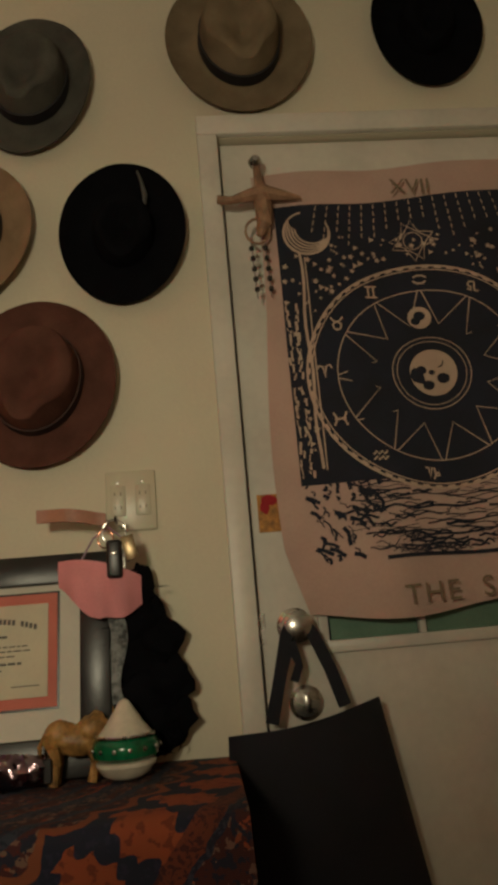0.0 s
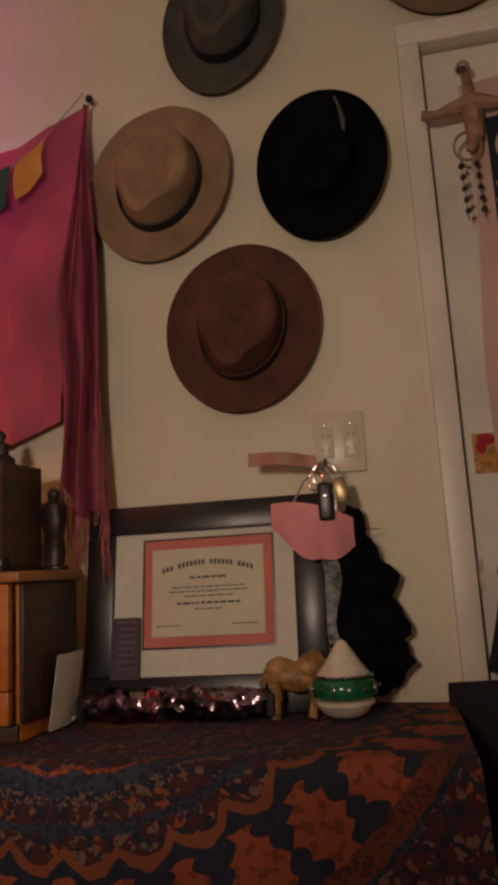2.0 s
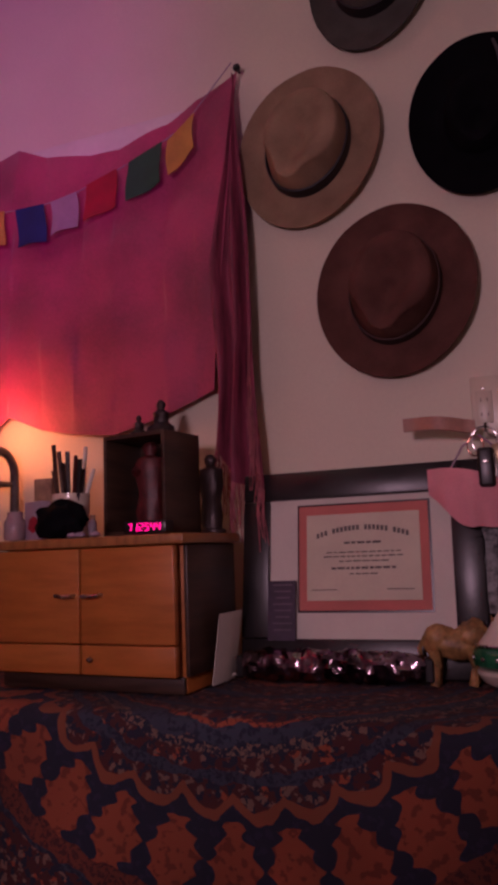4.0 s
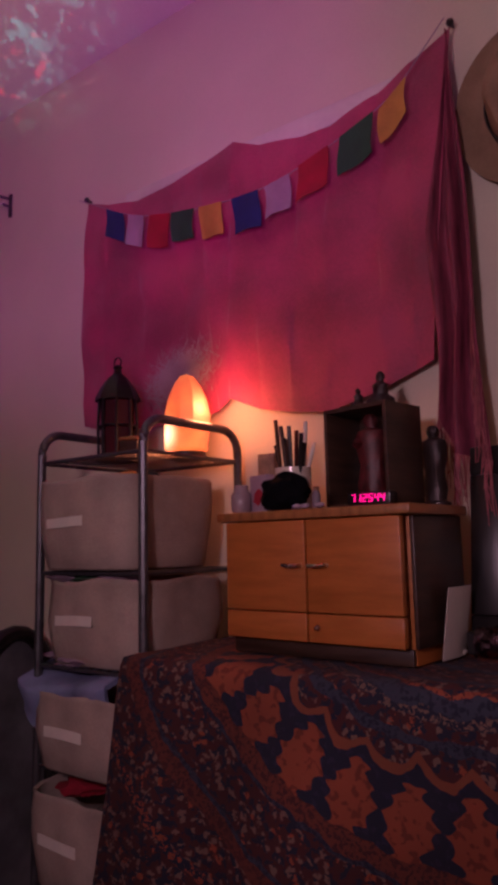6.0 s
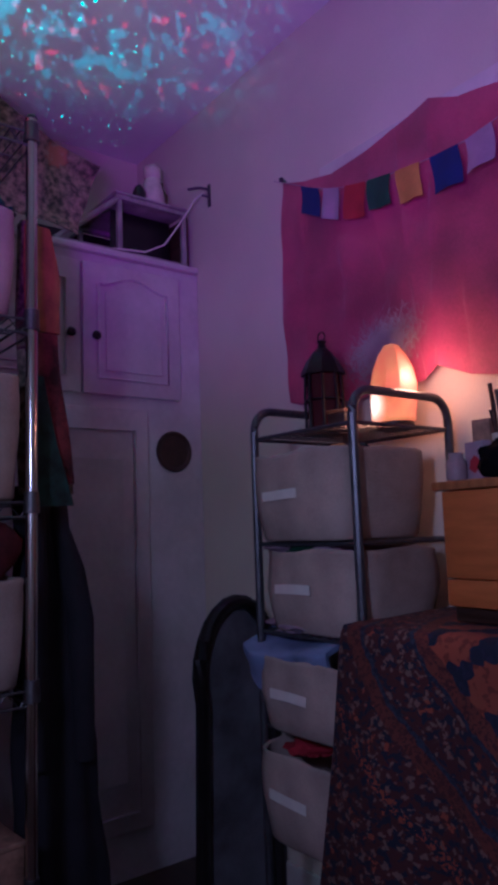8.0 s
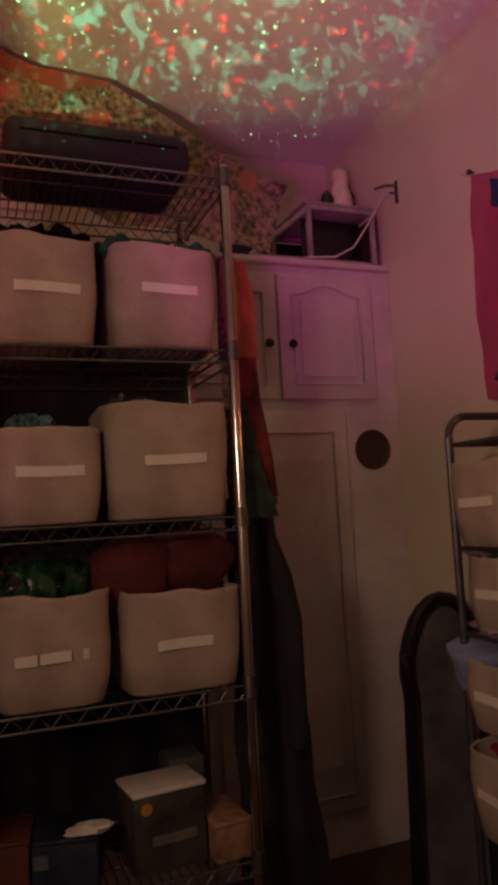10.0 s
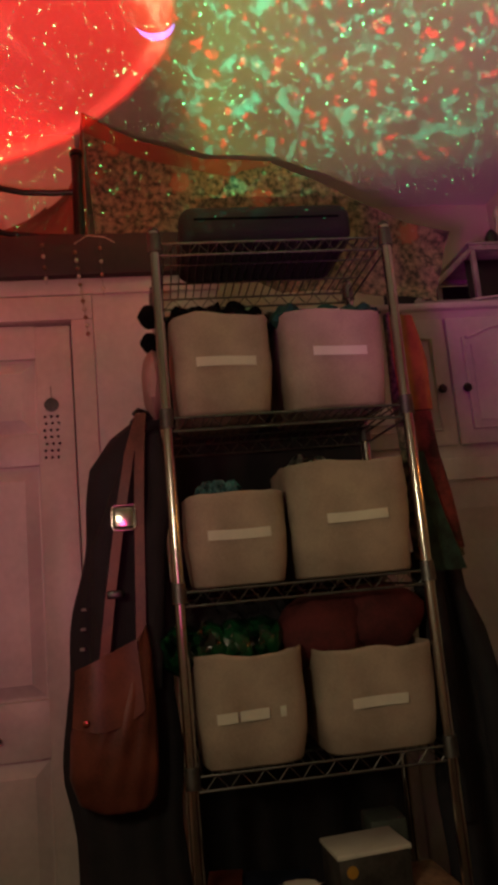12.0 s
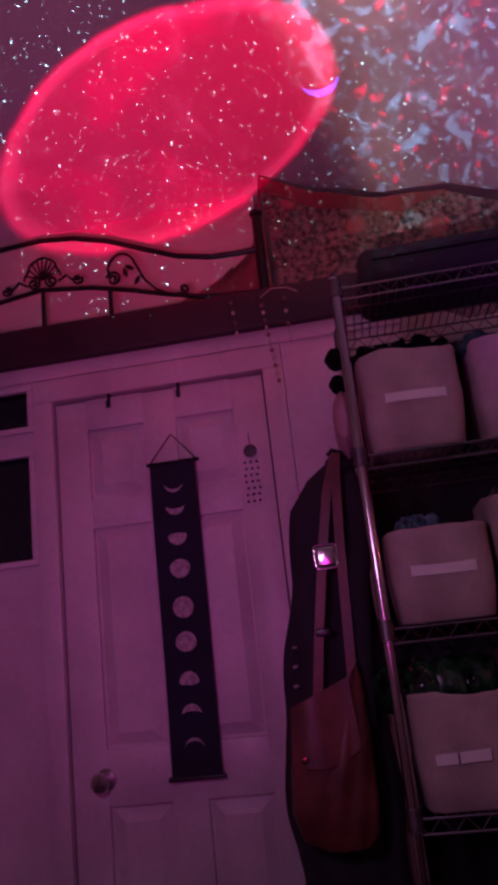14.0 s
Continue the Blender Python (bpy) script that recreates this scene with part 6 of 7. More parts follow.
for i, (x, y, w, h, mt, lb) in enumerate(((-1.082, 1.165, 0.056, 0.075, M_WHITEF, "white greeting card with red flowers standing upright"), (-1.100, 1.215, 0.042, 0.125, M_CHARM, "plain brown cardboard box standing upright"))):
    cd2 = thing("card_box", lb, "box", pose(x, y, T, 0, 0, -18 + 20 * i))
    part("body", box((0, 0, h / 2), (w, 0.022, h), 0.001), mt, cd2)
    if i == 0:
        part("red_flower", lump((0.002, -0.012, 0.030), (0.018, 0.0015, 0.015), 4, 0.4, 2), M_RED, cd2)
jar = thing("flower_jar", "small clear jar with pink petals", "jar", pose(-1.125, 1.150, T))
part("jar", lathe([(0, 0), (0.018, 0), (0.021, 0.006), (0.021, 0.036), (0.015, 0.046), (0.015, 0.056), (0.013, 0.056), (0.013, 0.046), (0.018, 0.036), (0.018, 0.006), (0, 0.006)], 18), mat("cloudy_jar_glass", (0.55, 0.42, 0.45), 0.15, var=0.1, trans=0.5), jar)
part("petals", lump((0, 0, 0.026), (0.016, 0.016, 0.018), 5, 0.4, 2), M_PINK, jar)
fl = thing("glass_vase", "tall pale pink glass vase on the cabinet", "vase", pose(-0.962, 1.275, T))
part("vase", lathe([(0, 0), (0.026, 0), (0.030, 0.01), (0.024, 0.07), (0.018, 0.11), (0.024, 0.150), (0.021, 0.150), (0.015, 0.11), (0.020, 0.07), (0.025, 0.012), (0, 0.012)], 20), mat("pale_pink_glass", (0.60, 0.32, 0.34), 0.15, trans=0.4), fl)
vi = thing("vial", "tiny corked glass vial on the cabinet", "vial", pose(-0.915, 1.105, T))
part("glass", lathe([(0, 0), (0.007, 0), (0.008, 0.004), (0.008, 0.024), (0.005, 0.030), (0, 0.030)], 12), mat("grey_vial_glass", (0.20, 0.17, 0.20), 0.1), vi)
part("cork", lathe([(0, 0.030), (0.005, 0.030), (0.006, 0.038), (0, 0.038)], 10), M_CHARM, vi)
for i, (x, y) in enumerate(((-0.935, 1.098), (-0.900, 1.092), (-0.955, 1.100))):
    solo("pebble", lump((0, 0, 0.003), (0.011, 0.008, 0.005), i, 0.3, 2), M_WHITEF, "small pale polished stone on the cabinet", "stone", pose(x, y, T), group="stones on the cabinet")
np_ = solo("paper_slip", sheet(lambda u, v: Vector((-0.722 + 0.018 * v + 0.004 * u + 0.002 * math.sin(3 * u), 1.185 + 0.095 * u, TZ + 0.008 + 0.125 * v)), 6, 10, 0.001), M_LABEL, "white paper slip leaning on the cabinet side", "paper")
shl = solo("seashell", lump((0, 0, 0), (0.032, 0.022, 0.014), 22, 0.45), M_CERAMIC, "pale seashell on the draped dresser", "shell", pose(-0.745, 1.262, TZ + 0.016))


# ---- ledge above the panel door: cloth, iron headboard ----
def floral():
    m = mat("dark_floral_print", (0.05, 0.04, 0.03), 0.9, fine=200)
    nt = m.node_tree
    n, l = nt.nodes, nt.links
    co = n.new("ShaderNodeTexCoord")
    vo, nz = n.new("ShaderNodeTexVoronoi"), n.new("ShaderNodeTexNoise")
    vo.inputs["Scale"].default_value, nz.inputs["Scale"].default_value, nz.inputs["Detail"].default_value = 7.0, 55, 6
    l.new(co.outputs["Object"], vo.inputs["Vector"])
    l.new(co.outputs["Object"], nz.inputs["Vector"])
    leaf = n.new("ShaderNodeValToRGB")
    for e, (p, c) in zip(leaf.color_ramp.elements, ((0.36, (0.045, 0.050, 0.030)), (0.64, (0.31, 0.24, 0.15)))):
        e.position, e.color = p, (*c, 1)
    l.new(nz.outputs["Fac"], leaf.inputs["Fac"])
    rose = n.new("ShaderNodeValToRGB")
    for e, (p, c) in zip(rose.color_ramp.elements, ((0.30, (0.40, 0.16, 0.09)), (0.42, (0.0, 0.0, 0.0)))):
        e.position, e.color = p, (*c, 1)
    ad = n.new("ShaderNodeMath")
    ad.operation = "MULTIPLY_ADD"
    ad.inputs[1].default_value = 0.22
    l.new(nz.outputs["Fac"], ad.inputs[0])
    l.new(vo.outputs["Distance"], ad.inputs[2])
    l.new(ad.outputs[0], rose.inputs["Fac"])
    mx = n.new("ShaderNodeMixRGB")
    mx.blend_type = "LIGHTEN"
    mx.inputs[0].default_value = 1
    l.new(leaf.outputs["Color"], mx.inputs[1])
    l.new(rose.outputs["Color"], mx.inputs[2])
    l.new(mx.outputs[0], n["Principled BSDF"].inputs["Base Color"])
    return weave(m, 800, 0.25)


M_FLORAL = floral()
M_PLAINRED = weave(mat("plain_rust_cotton", (0.26, 0.085, 0.05), 0.92, var=0.1, scale=6, fine=200), 800, 0.25)
LT = [(-0.262, 2.484), (-0.16, 2.422), (-0.06, 2.366), (0.03, 2.334), (0.12, 2.312), (0.22, 2.305), (0.325, 2.298), (0.43, 2.243), (0.56, 2.170), (0.75, 2.080), (0.896, 2.036)]
LB = [(-0.24, 2.052), (-0.14, 2.052), (-0.06, 2.052), (0.02, 2.052), (0.10, 2.045), (0.20, 1.92), (0.33, 1.86), (0.45, 1.85), (0.58, 1.84), (0.70, 1.82), (0.81, 1.79)]


def loft_pt(u, v):
    a, b = along(LT, u), along(LB, u)
    return Vector((DX + 0.015 - 0.02 * math.sin(math.pi * v) + 0.016 * math.sin(u * 24 + v * 3) * v + 0.02 * noise.noise((u * 6, v * 3, 4)) - 0.030 * (1 - u), a[0] + (b[0] - a[0]) * v, a[1] + (b[1] - a[1]) * v))


lo = thing("ledge_tapestry", "dark floral tapestry pinned to the ceiling above the ledge", "tapestry")
part("cloth", sheet(loft_pt, 70, 30, 0.0015), M_FLORAL, lo, smooth=85)
part("border", sheet(lambda u, v: loft_pt(u * 0.62, v * 0.16 * min(1, 4 - 4 * u)) + Vector((0.005, 0, 0.002)), 70, 4, 0.0012), M_PLAINRED, lo, "plain rust-red hem", smooth=85)
part("side_flap", sheet(lambda u, v: Vector((DX - 0.01 + 0.012 * math.sin(u * 9), -0.262 - u * 0.36 * (0.25 + 0.75 * v) * (0.35 + 0.65 * v), 2.480 - v * 0.43 - 0.36 * u * (1 - v) * (1 - 0.25 * u))), 24, 24, 0.0012), M_PLAINRED, lo, "plain rust-red side of the cloth", smooth=85)

hb = thing("iron_headboard", "black wrought iron headboard with scrolls standing on the ledge", "headboard")
HX = DX + 0.005
part("post", tube([(HX, -0.286, 1.99), (HX, -0.284, 2.325)], 0.0165, 12), M_IRON, hb)
part("post_cap", lathe([(0.0165, 0), (0.021, 0.004), (0.021, 0.016), (0.012, 0.026), (0, 0.029)], 14, m=pose(HX, -0.284, 2.322)), M_IRON, hb)
part("post", tube([(HX, -1.80, 1.99), (HX, -1.80, 2.325)], 0.0165, 12), M_IRON, hb)
TR = [(-0.284, 2.206), (-0.36, 2.203), (-0.45, 2.207), (-0.56, 2.232), (-0.67, 2.278), (-0.80, 2.335), (-0.92, 2.368), (-1.04, 2.382), (-1.20, 2.372), (-1.35, 2.335), (-1.50, 2.28), (-1.65, 2.225), (-1.80, 2.206)]
LR = [(-0.284, 2.056), (-0.40, 2.062), (-0.50, 2.074), (-0.62, 2.106), (-0.74, 2.142), (-0.86, 2.172), (-1.04, 2.196), (-1.22, 2.172), (-1.40, 2.13), (-1.55, 2.086), (-1.70, 2.062), (-1.80, 2.056)]
part("top_rail", tube([(HX, y, z) for y, z in TR], 0.0095, 8), M_IRON, hb)
part("lower_rail", tube([(HX, y, z) for y, z in LR], 0.0085, 8), M_IRON, hb)
for y, z in ((-0.80, 2.155), (-1.035, 2.195), (-1.27, 2.16), (-1.50, 2.10)):
    part("spindle", tube([(HX, y, 2.048), (HX, y, z)], 0.0075, 8), M_IRON, hb)


def spiral(cy, cz, r, turns, a0, s, n=26):
    return [(HX, cy + s * r * (1 - 0.82 * i / n) * math.cos(a0 + 2 * math.pi * turns * i / n), cz + r * (1 - 0.82 * i / n) * math.sin(a0 + 2 * math.pi * turns * i / n)) for i in range(n + 1)]


sh = bmesh.new()
for i in range(9):
    a = radians(18 + 18 * i)
    tube([(HX, -1.035, 2.232), (HX, -1.035 + 0.058 * math.cos(a), 2.232 + 0.076 * math.sin(a))], 0.0034, 6, bm=sh)
tube([(HX, -1.035 + (0.062 + 0.004 * math.sin(9 * a)) * math.cos(a), 2.232 + 0.082 * math.sin(a)) for a in [radians(5 + 170 * i / 26) for i in range(27)]], 0.0046, 6, bm=sh)
part("shell_ornament", sh, M_IRON, hb)
for s in (-1, 1):
    part("scroll", tube(spiral(-1.035 + s * 0.032, 2.224, 0.024, 1.6, math.pi / 2, s), 0.005, 6), M_IRON, hb)
    part("scroll", tube([(HX, -1.035 + s * 0.055, 2.218), (HX, -1.035 + s * 0.085, 2.236), (HX, -1.035 + s * 0.105, 2.215)] + spiral(-1.035 + s * 0.125, 2.214, 0.020, 1.3, math.pi, -s), 0.0048, 6), M_IRON, hb)
for c, s in ((-0.755, 1), (-1.315, -1)):
    part("scroll", tube([(HX, c - s * 0.042 + 0.0, 2.20)] + [(HX, c - s * 0.052 * math.cos(a), 2.205 + 0.072 * math.sin(a)) for a in [radians(20 + 8 * i) for i in range(18)]] + [(HX, c + s * 0.075, 2.17), (HX, c + s * 0.115, 2.125), (HX, c + s * 0.165, 2.098), (HX, c + s * 0.20, 2.098)] + spiral(c + s * 0.205, 2.112, 0.016, 1.1, -math.pi / 2, s), 0.0052, 6), M_IRON, hb)
    part("scroll", tube(spiral(c - s * 0.030, 2.190, 0.026, 1.7, 0.3, -s), 0.005, 6), M_IRON, hb)
    for y, z, r in ((c + s * 0.012, 2.205, 14), (c + s * 0.028, 2.222, 60), (c + s * 0.050, 2.170, -30)):
        part("leaf", lathe([(0, -0.020), (0.007, -0.008), (0.009, 0.004), (0.004, 0.016), (0, 0.021)], 8, m=pose(HX, y, z, r * s, 0, 0), sx=0.4), M_IRON, hb)

bd = thing("bead_string", "dangling string of small glass beads on the iron post", "bead string")
for k, (y0, z0, y1, z1, n) in enumerate(((-0.395, 2.03, -0.385, 1.89, 4), (-0.300, 2.00, -0.272, 1.72, 11), (-0.225, 2.02, -0.222, 1.85, 4))):
    part("cord", tube([(DX + 0.045, y0, z0), (DX + 0.045, y1, z1)], 0.0008, 4), M_INK, bd)
    for j in range(n):
        t = (j + 0.5) / n
        part("bead", lathe([(0, -0.007), (0.005, -0.004), (0.0062, 0), (0.005, 0.004), (0, 0.007)], 10, m=pose(DX + 0.046, y0 + (y1 - y0) * t, z0 + (z1 - z0) * t)), M_CERAMIC if j % 2 else M_CHARM, bd)
part("wire", tube([(DX + 0.05, -0.30, 2.012), (DX + 0.07, -0.26, 2.028), (DX + 0.07, -0.21, 2.022), (DX + 0.06, -0.18, 2.008)], 0.0016, 5), M_CERAMIC, bd)

# ---- moon banner and charm on the panel door ----
ban = thing("moon_banner", "narrow black banner printed with white moon phases", "banner")
BX = DX + 0.026
by = lambda t: -0.635 - 0.004 * t


def ban_pt(u, v):
    return Vector((BX + 0.004 * math.sin(v * 7 + u), by(v) - 0.072 + 0.144 * u, 1.528 - 0.905 * v))


part("cloth", sheet(ban_pt, 4, 40, 0.0015), M_NAVY, ban, smooth=80)
part("rod", tube([(BX, -0.715, 1.530), (BX, -0.552, 1.530)], 0.006, 8), M_BKFRAME, ban)
part("rod", tube([(BX, -0.722, 0.625), (BX, -0.558, 0.625)], 0.007, 8), M_BKFRAME, ban)
part("cord", tube([(BX, -0.706, 1.533), (BX - 0.006, -0.634, 1.622), (BX, -0.560, 1.533)], 0.0022, 6), M_BKFRAME, ban)
M_MOON = mat("pale_moon_print", (0.42, 0.36, 0.36), 0.9, var=0.25, scale=60, fine=180)
for t, k, up in ((0.070, 0.15, -1), (0.147, 0.32, -1), (0.248, 0.62, -1), (0.354, 0.90, -1), (0.482, 1.0, 1), (0.593, 0.92, 1), (0.714, 0.66, 1), (0.812, 0.34, 1), (0.912, 0.15, 1)):
    cy, cz, r = by(t), 1.528 - 0.905 * t, 0.031 if 0.3 < t < 0.6 else 0.029
    bm = bmesh.new()
    n = 20
    arc = [(cy + r * math.cos(math.pi * i / n), cz + up * r * math.sin(math.pi * i / n)) for i in range(n + 1)]
    inner = [(cy - r * math.cos(math.pi * i / n), cz + up * r * (1 - 2 * k) * math.sin(math.pi * i / n)) for i in range(1, n)]
    mid = [bm.verts.new((BX + 0.0075, y, z)) for y, z in arc]
    inn = [bm.verts.new((BX + 0.0075, y, z)) for y, z in inner[::-1]]
    for i in range(n):
        q = [mid[i], mid[i + 1]] + ([inn[i]] if i < n - 1 else []) + ([inn[i - 1]] if i > 0 else [])
        if len(q) > 2:
            bm.faces.new(q)
    part("moon", bm, M_MOON, ban, smooth=0)
ch = thing("door_charm", "small hanging metal charm with rows of dark beads", "charm")
part("disc", lathe([(0, 0), (0.020, 0), (0.021, 0.003), (0, 0.004)], 16, m=pose(DX + 0.004, -0.392, 1.535, 0, 90, 0)), M_GUNMETAL, ch)
part("cord", tube([(DX + 0.006, -0.392, 1.590), (DX + 0.006, -0.392, 1.550)], 0.0012, 5), M_INK, ch)
for k in range(3):
    for j in range(7):
        part("bead", lathe([(0, -0.005), (0.0048, 0), (0, 0.005)], 8, m=pose(DX + 0.008, -0.412 + 0.018 * k + 0.003 * math.sin(j * 2), 1.500 - 0.020 * j)), M_BKFRAME, ch)

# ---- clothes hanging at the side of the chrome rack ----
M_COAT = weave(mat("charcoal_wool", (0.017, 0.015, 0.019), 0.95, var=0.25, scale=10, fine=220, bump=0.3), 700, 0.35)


def hung(name, label, prof, x0, depth, material, seed, folds=10, category="coat"):
    """A hanging garment: prof rows of (z, y_left, y_right)."""
    bm = bmesh.new()
    n = 44
    rows = []
    for z, a, b in prof:
        ring = []
        for i in range(n):
            t = 2 * math.pi * i / n
            w = 1 + 0.18 * math.sin(folds * t + seed + 2 * z) * min(1, (prof[0][0] - z) * 3) + 0.08 * noise.noise((math.cos(t) * 2, z * 5, seed))
            ring.append(bm.verts.new((x0 + depth / 2 * w * math.sin(t), (a + b) / 2 + (b - a) / 2 * math.cos(t) * (1 + 0.05 * math.sin(z * 21 + seed)), z)))
        rows.append(ring)
    for p, q in zip(rows, rows[1:]):
        for i in range(n):
            bm.faces.new((p[i], p[(i + 1) % n], q[(i + 1) % n], q[i]))
    bm.faces.new(rows[0])
    bm.faces.new(rows[-1])
    g = thing(name, label, category)
    part("cloth", bm, material, g, smooth=80)
    if category == "coat":
        zt, zb = prof[0][0], max(prof[-1][0], prof[0][0] - 0.62)
        ym = [(a + b) / 2 for _, a, b in prof]
        for s in (-1, 1):
            y = lambda k: ym[min(len(ym) - 1, int(k * len(ym)))]
            part("sleeve", tube([(x0 + depth * 0.35, ym[1] + s * 0.02, zt - 0.05), (x0 + depth * 0.62, ym[4] + s * 0.045, zt - 0.20), (x0 + depth * 0.66, ym[len(ym) // 3] + s * 0.055, (zt + zb) / 2), (x0 + depth * 0.60, ym[len(ym) // 2] + s * 0.055, zb)], 0.030, 12, taper=[0.6, 1.0, 1.0, 0.8]), material, g, smooth=80)
        part("collar", tube([(x0 + depth * 0.20, ym[0] - 0.03, zt - 0.01), (x0 + depth * 0.55, ym[0], zt - 0.03), (x0 + depth * 0.20, ym[0] + 0.03, zt - 0.01)], 0.014, 8), material, g)
    return g


def subdiv(prof, n=5):
    out = []
    for a, b in zip(prof, prof[1:]):
        out += [tuple(p + (q - p) * k / n for p, q in zip(a, b)) for k in range(n)]
    return out + [prof[-1]]


coat = hung("coat", "long dark wool coat hanging on the rack's side", subdiv([(1.395, -0.150, -0.090), (1.35, -0.215, -0.085), (1.28, -0.262, -0.085), (1.10, -0.285, -0.088), (0.95, -0.315, -0.090), (0.75, -0.345, -0.092), (0.58, -0.350, -0.092), (0.30, -0.320, -0.092), (0.02, -0.315, -0.092)]), -1.835, 0.10, M_COAT, 1)
M_GREYSTITCH = mat("grey_stitching", (0.22, 0.20, 0.19), 0.8)
for z in (0.957, 0.914, 0.871):
    part("cuff_stripe", box((-1.792, -0.288 + 0.08 * (z - 0.957), z), (0.024, 0.012, 0.007), 0.002), M_GREYSTITCH, coat, "short grey stitched stripe")
part("hanger_hook", tube([(-1.80, -0.092, 1.372), (-1.79, -0.118, 1.402), (-1.785, -0.140, 1.410), (-1.78, -0.150, 1.398)], 0.006, 6), M_BKFRAME, coat, "black hook on the wire shelf")
bag = thing("shoulder_bag", "slouchy brown leather shoulder bag hanging on the rack", "bag")
bm = bmesh.new()
rows = []
BP = subdiv([(0.872, -0.205, -0.150), (0.85, -0.262, -0.145), (0.82, -0.300, -0.142), (0.72, -0.322, -0.140), (0.62, -0.328, -0.142), (0.565, -0.310, -0.150), (0.545, -0.270, -0.170)], 4)
for z, a, b in BP:
    ring = []
    for i in range(40):
        t = 2 * math.pi * i / 40
        k = math.sin(math.pi * min(1, max(0.12, (0.885 - z) / 0.36))) ** 0.5
        w = 1 + (0.05 + 0.11 * (0.5 + 0.5 * math.cos(t))) * math.sin(11 * t + 4 * math.sin(z * 9)) * (1 if math.sin(t) > 0 else 0.3)
        ring.append(bm.verts.new((-1.722 + 0.060 * k * w * math.sin(t), (a + b) / 2 + (b - a) / 2 * math.cos(t), z + 0.045 * math.cos(t) * max(0.0, 1 - (0.872 - z) * 4))))
    rows.append(ring)
for p, q in zip(rows, rows[1:]):
    for i in range(40):
        bm.faces.new((p[i], p[(i + 1) % 40], q[(i + 1) % 40], q[i]))
bm.faces.new(rows[0])
bm.faces.new(rows[-1])
part("body", bm, M_LEATHER, bag, smooth=80)
part("flap", sheet(lambda u, v: Vector((-1.660 + 0.006 * math.sin(u * 6) - 0.030 * (1 - math.sin(math.pi * min(1, 0.2 + 0.6 * u))) - 0.02 * (1 - v) * 0.4, -0.300 + 0.128 * u - 0.010 * v + 0.020 * v * u, 0.838 + 0.052 * u - v * (0.085 + 0.055 * math.sin(math.pi * (0.15 + 0.6 * u)) + 0.02 * u))), 18, 14, 0.003), M_LEATHER, bag, smooth=80)
part("button", lathe([(0, 0), (0.008, 0), (0.006, 0.004), (0, 0.005)], 12, m=pose(-1.655, -0.282, 0.735, 0, 90, 0)), mat("brass_button", (0.55, 0.25, 0.12), 0.25, 1.0), bag)
P1 = [(-1.745, -0.245, 0.85), (-1.742, -0.225, 0.98), (-1.742, -0.195, 1.15), (-1.746, -0.165, 1.30), (-1.755, -0.135, 1.395)]
P2 = [(-1.728, -0.165, 0.85), (-1.732, -0.158, 1.00), (-1.738, -0.150, 1.18), (-1.746, -0.140, 1.32), (-1.755, -0.132, 1.395)]
for P in (P1, P2):
    VP = [Vector(p) for p in P]

    def st_pt(u, v, VP=VP):
        s = u * (len(VP) - 1)
        i = min(int(s), len(VP) - 2)
        return VP[i].lerp(VP[i + 1], s - i) + Vector((0, 0.022 * (v - 0.5), 0))
    part("strap", sheet(st_pt, 16, 2, 0.003), M_LEATHER, bag, smooth=70)
part("buckle", box((-1.733, -0.186, 1.152), (0.010, 0.056, 0.058), 0.012, seg=3), mat("satin_steel", (0.60, 0.58, 0.55), 0.18, 1.0), bag, "shiny steel strap buckle")
part("buckle", box((-1.737, -0.215, 0.985), (0.006, 0.034, 0.018), 0.003), M_BKFRAME, bag)

hung("robe", "patterned robe in orange, red and teal hanging beside the rack", subdiv([(1.64, 0.515, 0.560), (1.58, 0.512, 0.585), (1.40, 0.512, 0.602), (1.20, 0.515, 0.622), (1.00, 0.515, 0.650)]), -1.845, 0.07, floral(), 3, 6, "robe")
hung("coat", "long black coat hanging beside the rack to the floor", subdiv([(1.02, 0.518, 0.640), (0.85, 0.518, 0.665), (0.60, 0.518, 0.695), (0.30, 0.518, 0.725), (0.02, 0.518, 0.755)]), -1.885, 0.10, M_COAT, 5, 7)
hung("scarf", "orange cotton scarf hanging beside the rack", subdiv([(1.62, 0.512, 0.575), (1.50, 0.512, 0.598), (1.37, 0.512, 0.600)]), -1.80, 0.018, mat("orange_cotton", (0.32, 0.11, 0.035), 0.9, var=0.2, scale=20), 7, 5, "scarf")
hung("scarf", "dark red knitted scarf hanging beside the rack", subdiv([(1.365, 0.514, 0.590), (1.25, 0.514, 0.600), (1.02, 0.516, 0.632)]), -1.795, 0.018, mat("dark_red_knit", (0.13, 0.022, 0.020), 0.95, var=0.5, scale=25), 9, 5, "scarf")
hung("scarf", "teal green scarf hanging beside the rack", subdiv([(1.26, 0.516, 0.548), (1.10, 0.520, 0.580), (0.97, 0.530, 0.618)]), -1.772, 0.014, mat("teal_cotton", (0.016, 0.045, 0.034), 0.9, var=0.4, scale=25), 11, 5, "scarf")
# made-up dark sheet that stands for the shade behind the bins
bl = thing("blanket", "dark sheet added behind the wire rack for the shade there", "blanket")
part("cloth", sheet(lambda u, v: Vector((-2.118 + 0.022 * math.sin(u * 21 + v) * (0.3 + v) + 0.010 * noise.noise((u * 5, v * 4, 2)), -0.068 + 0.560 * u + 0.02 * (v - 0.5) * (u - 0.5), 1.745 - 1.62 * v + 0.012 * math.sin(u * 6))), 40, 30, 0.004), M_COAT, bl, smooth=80)
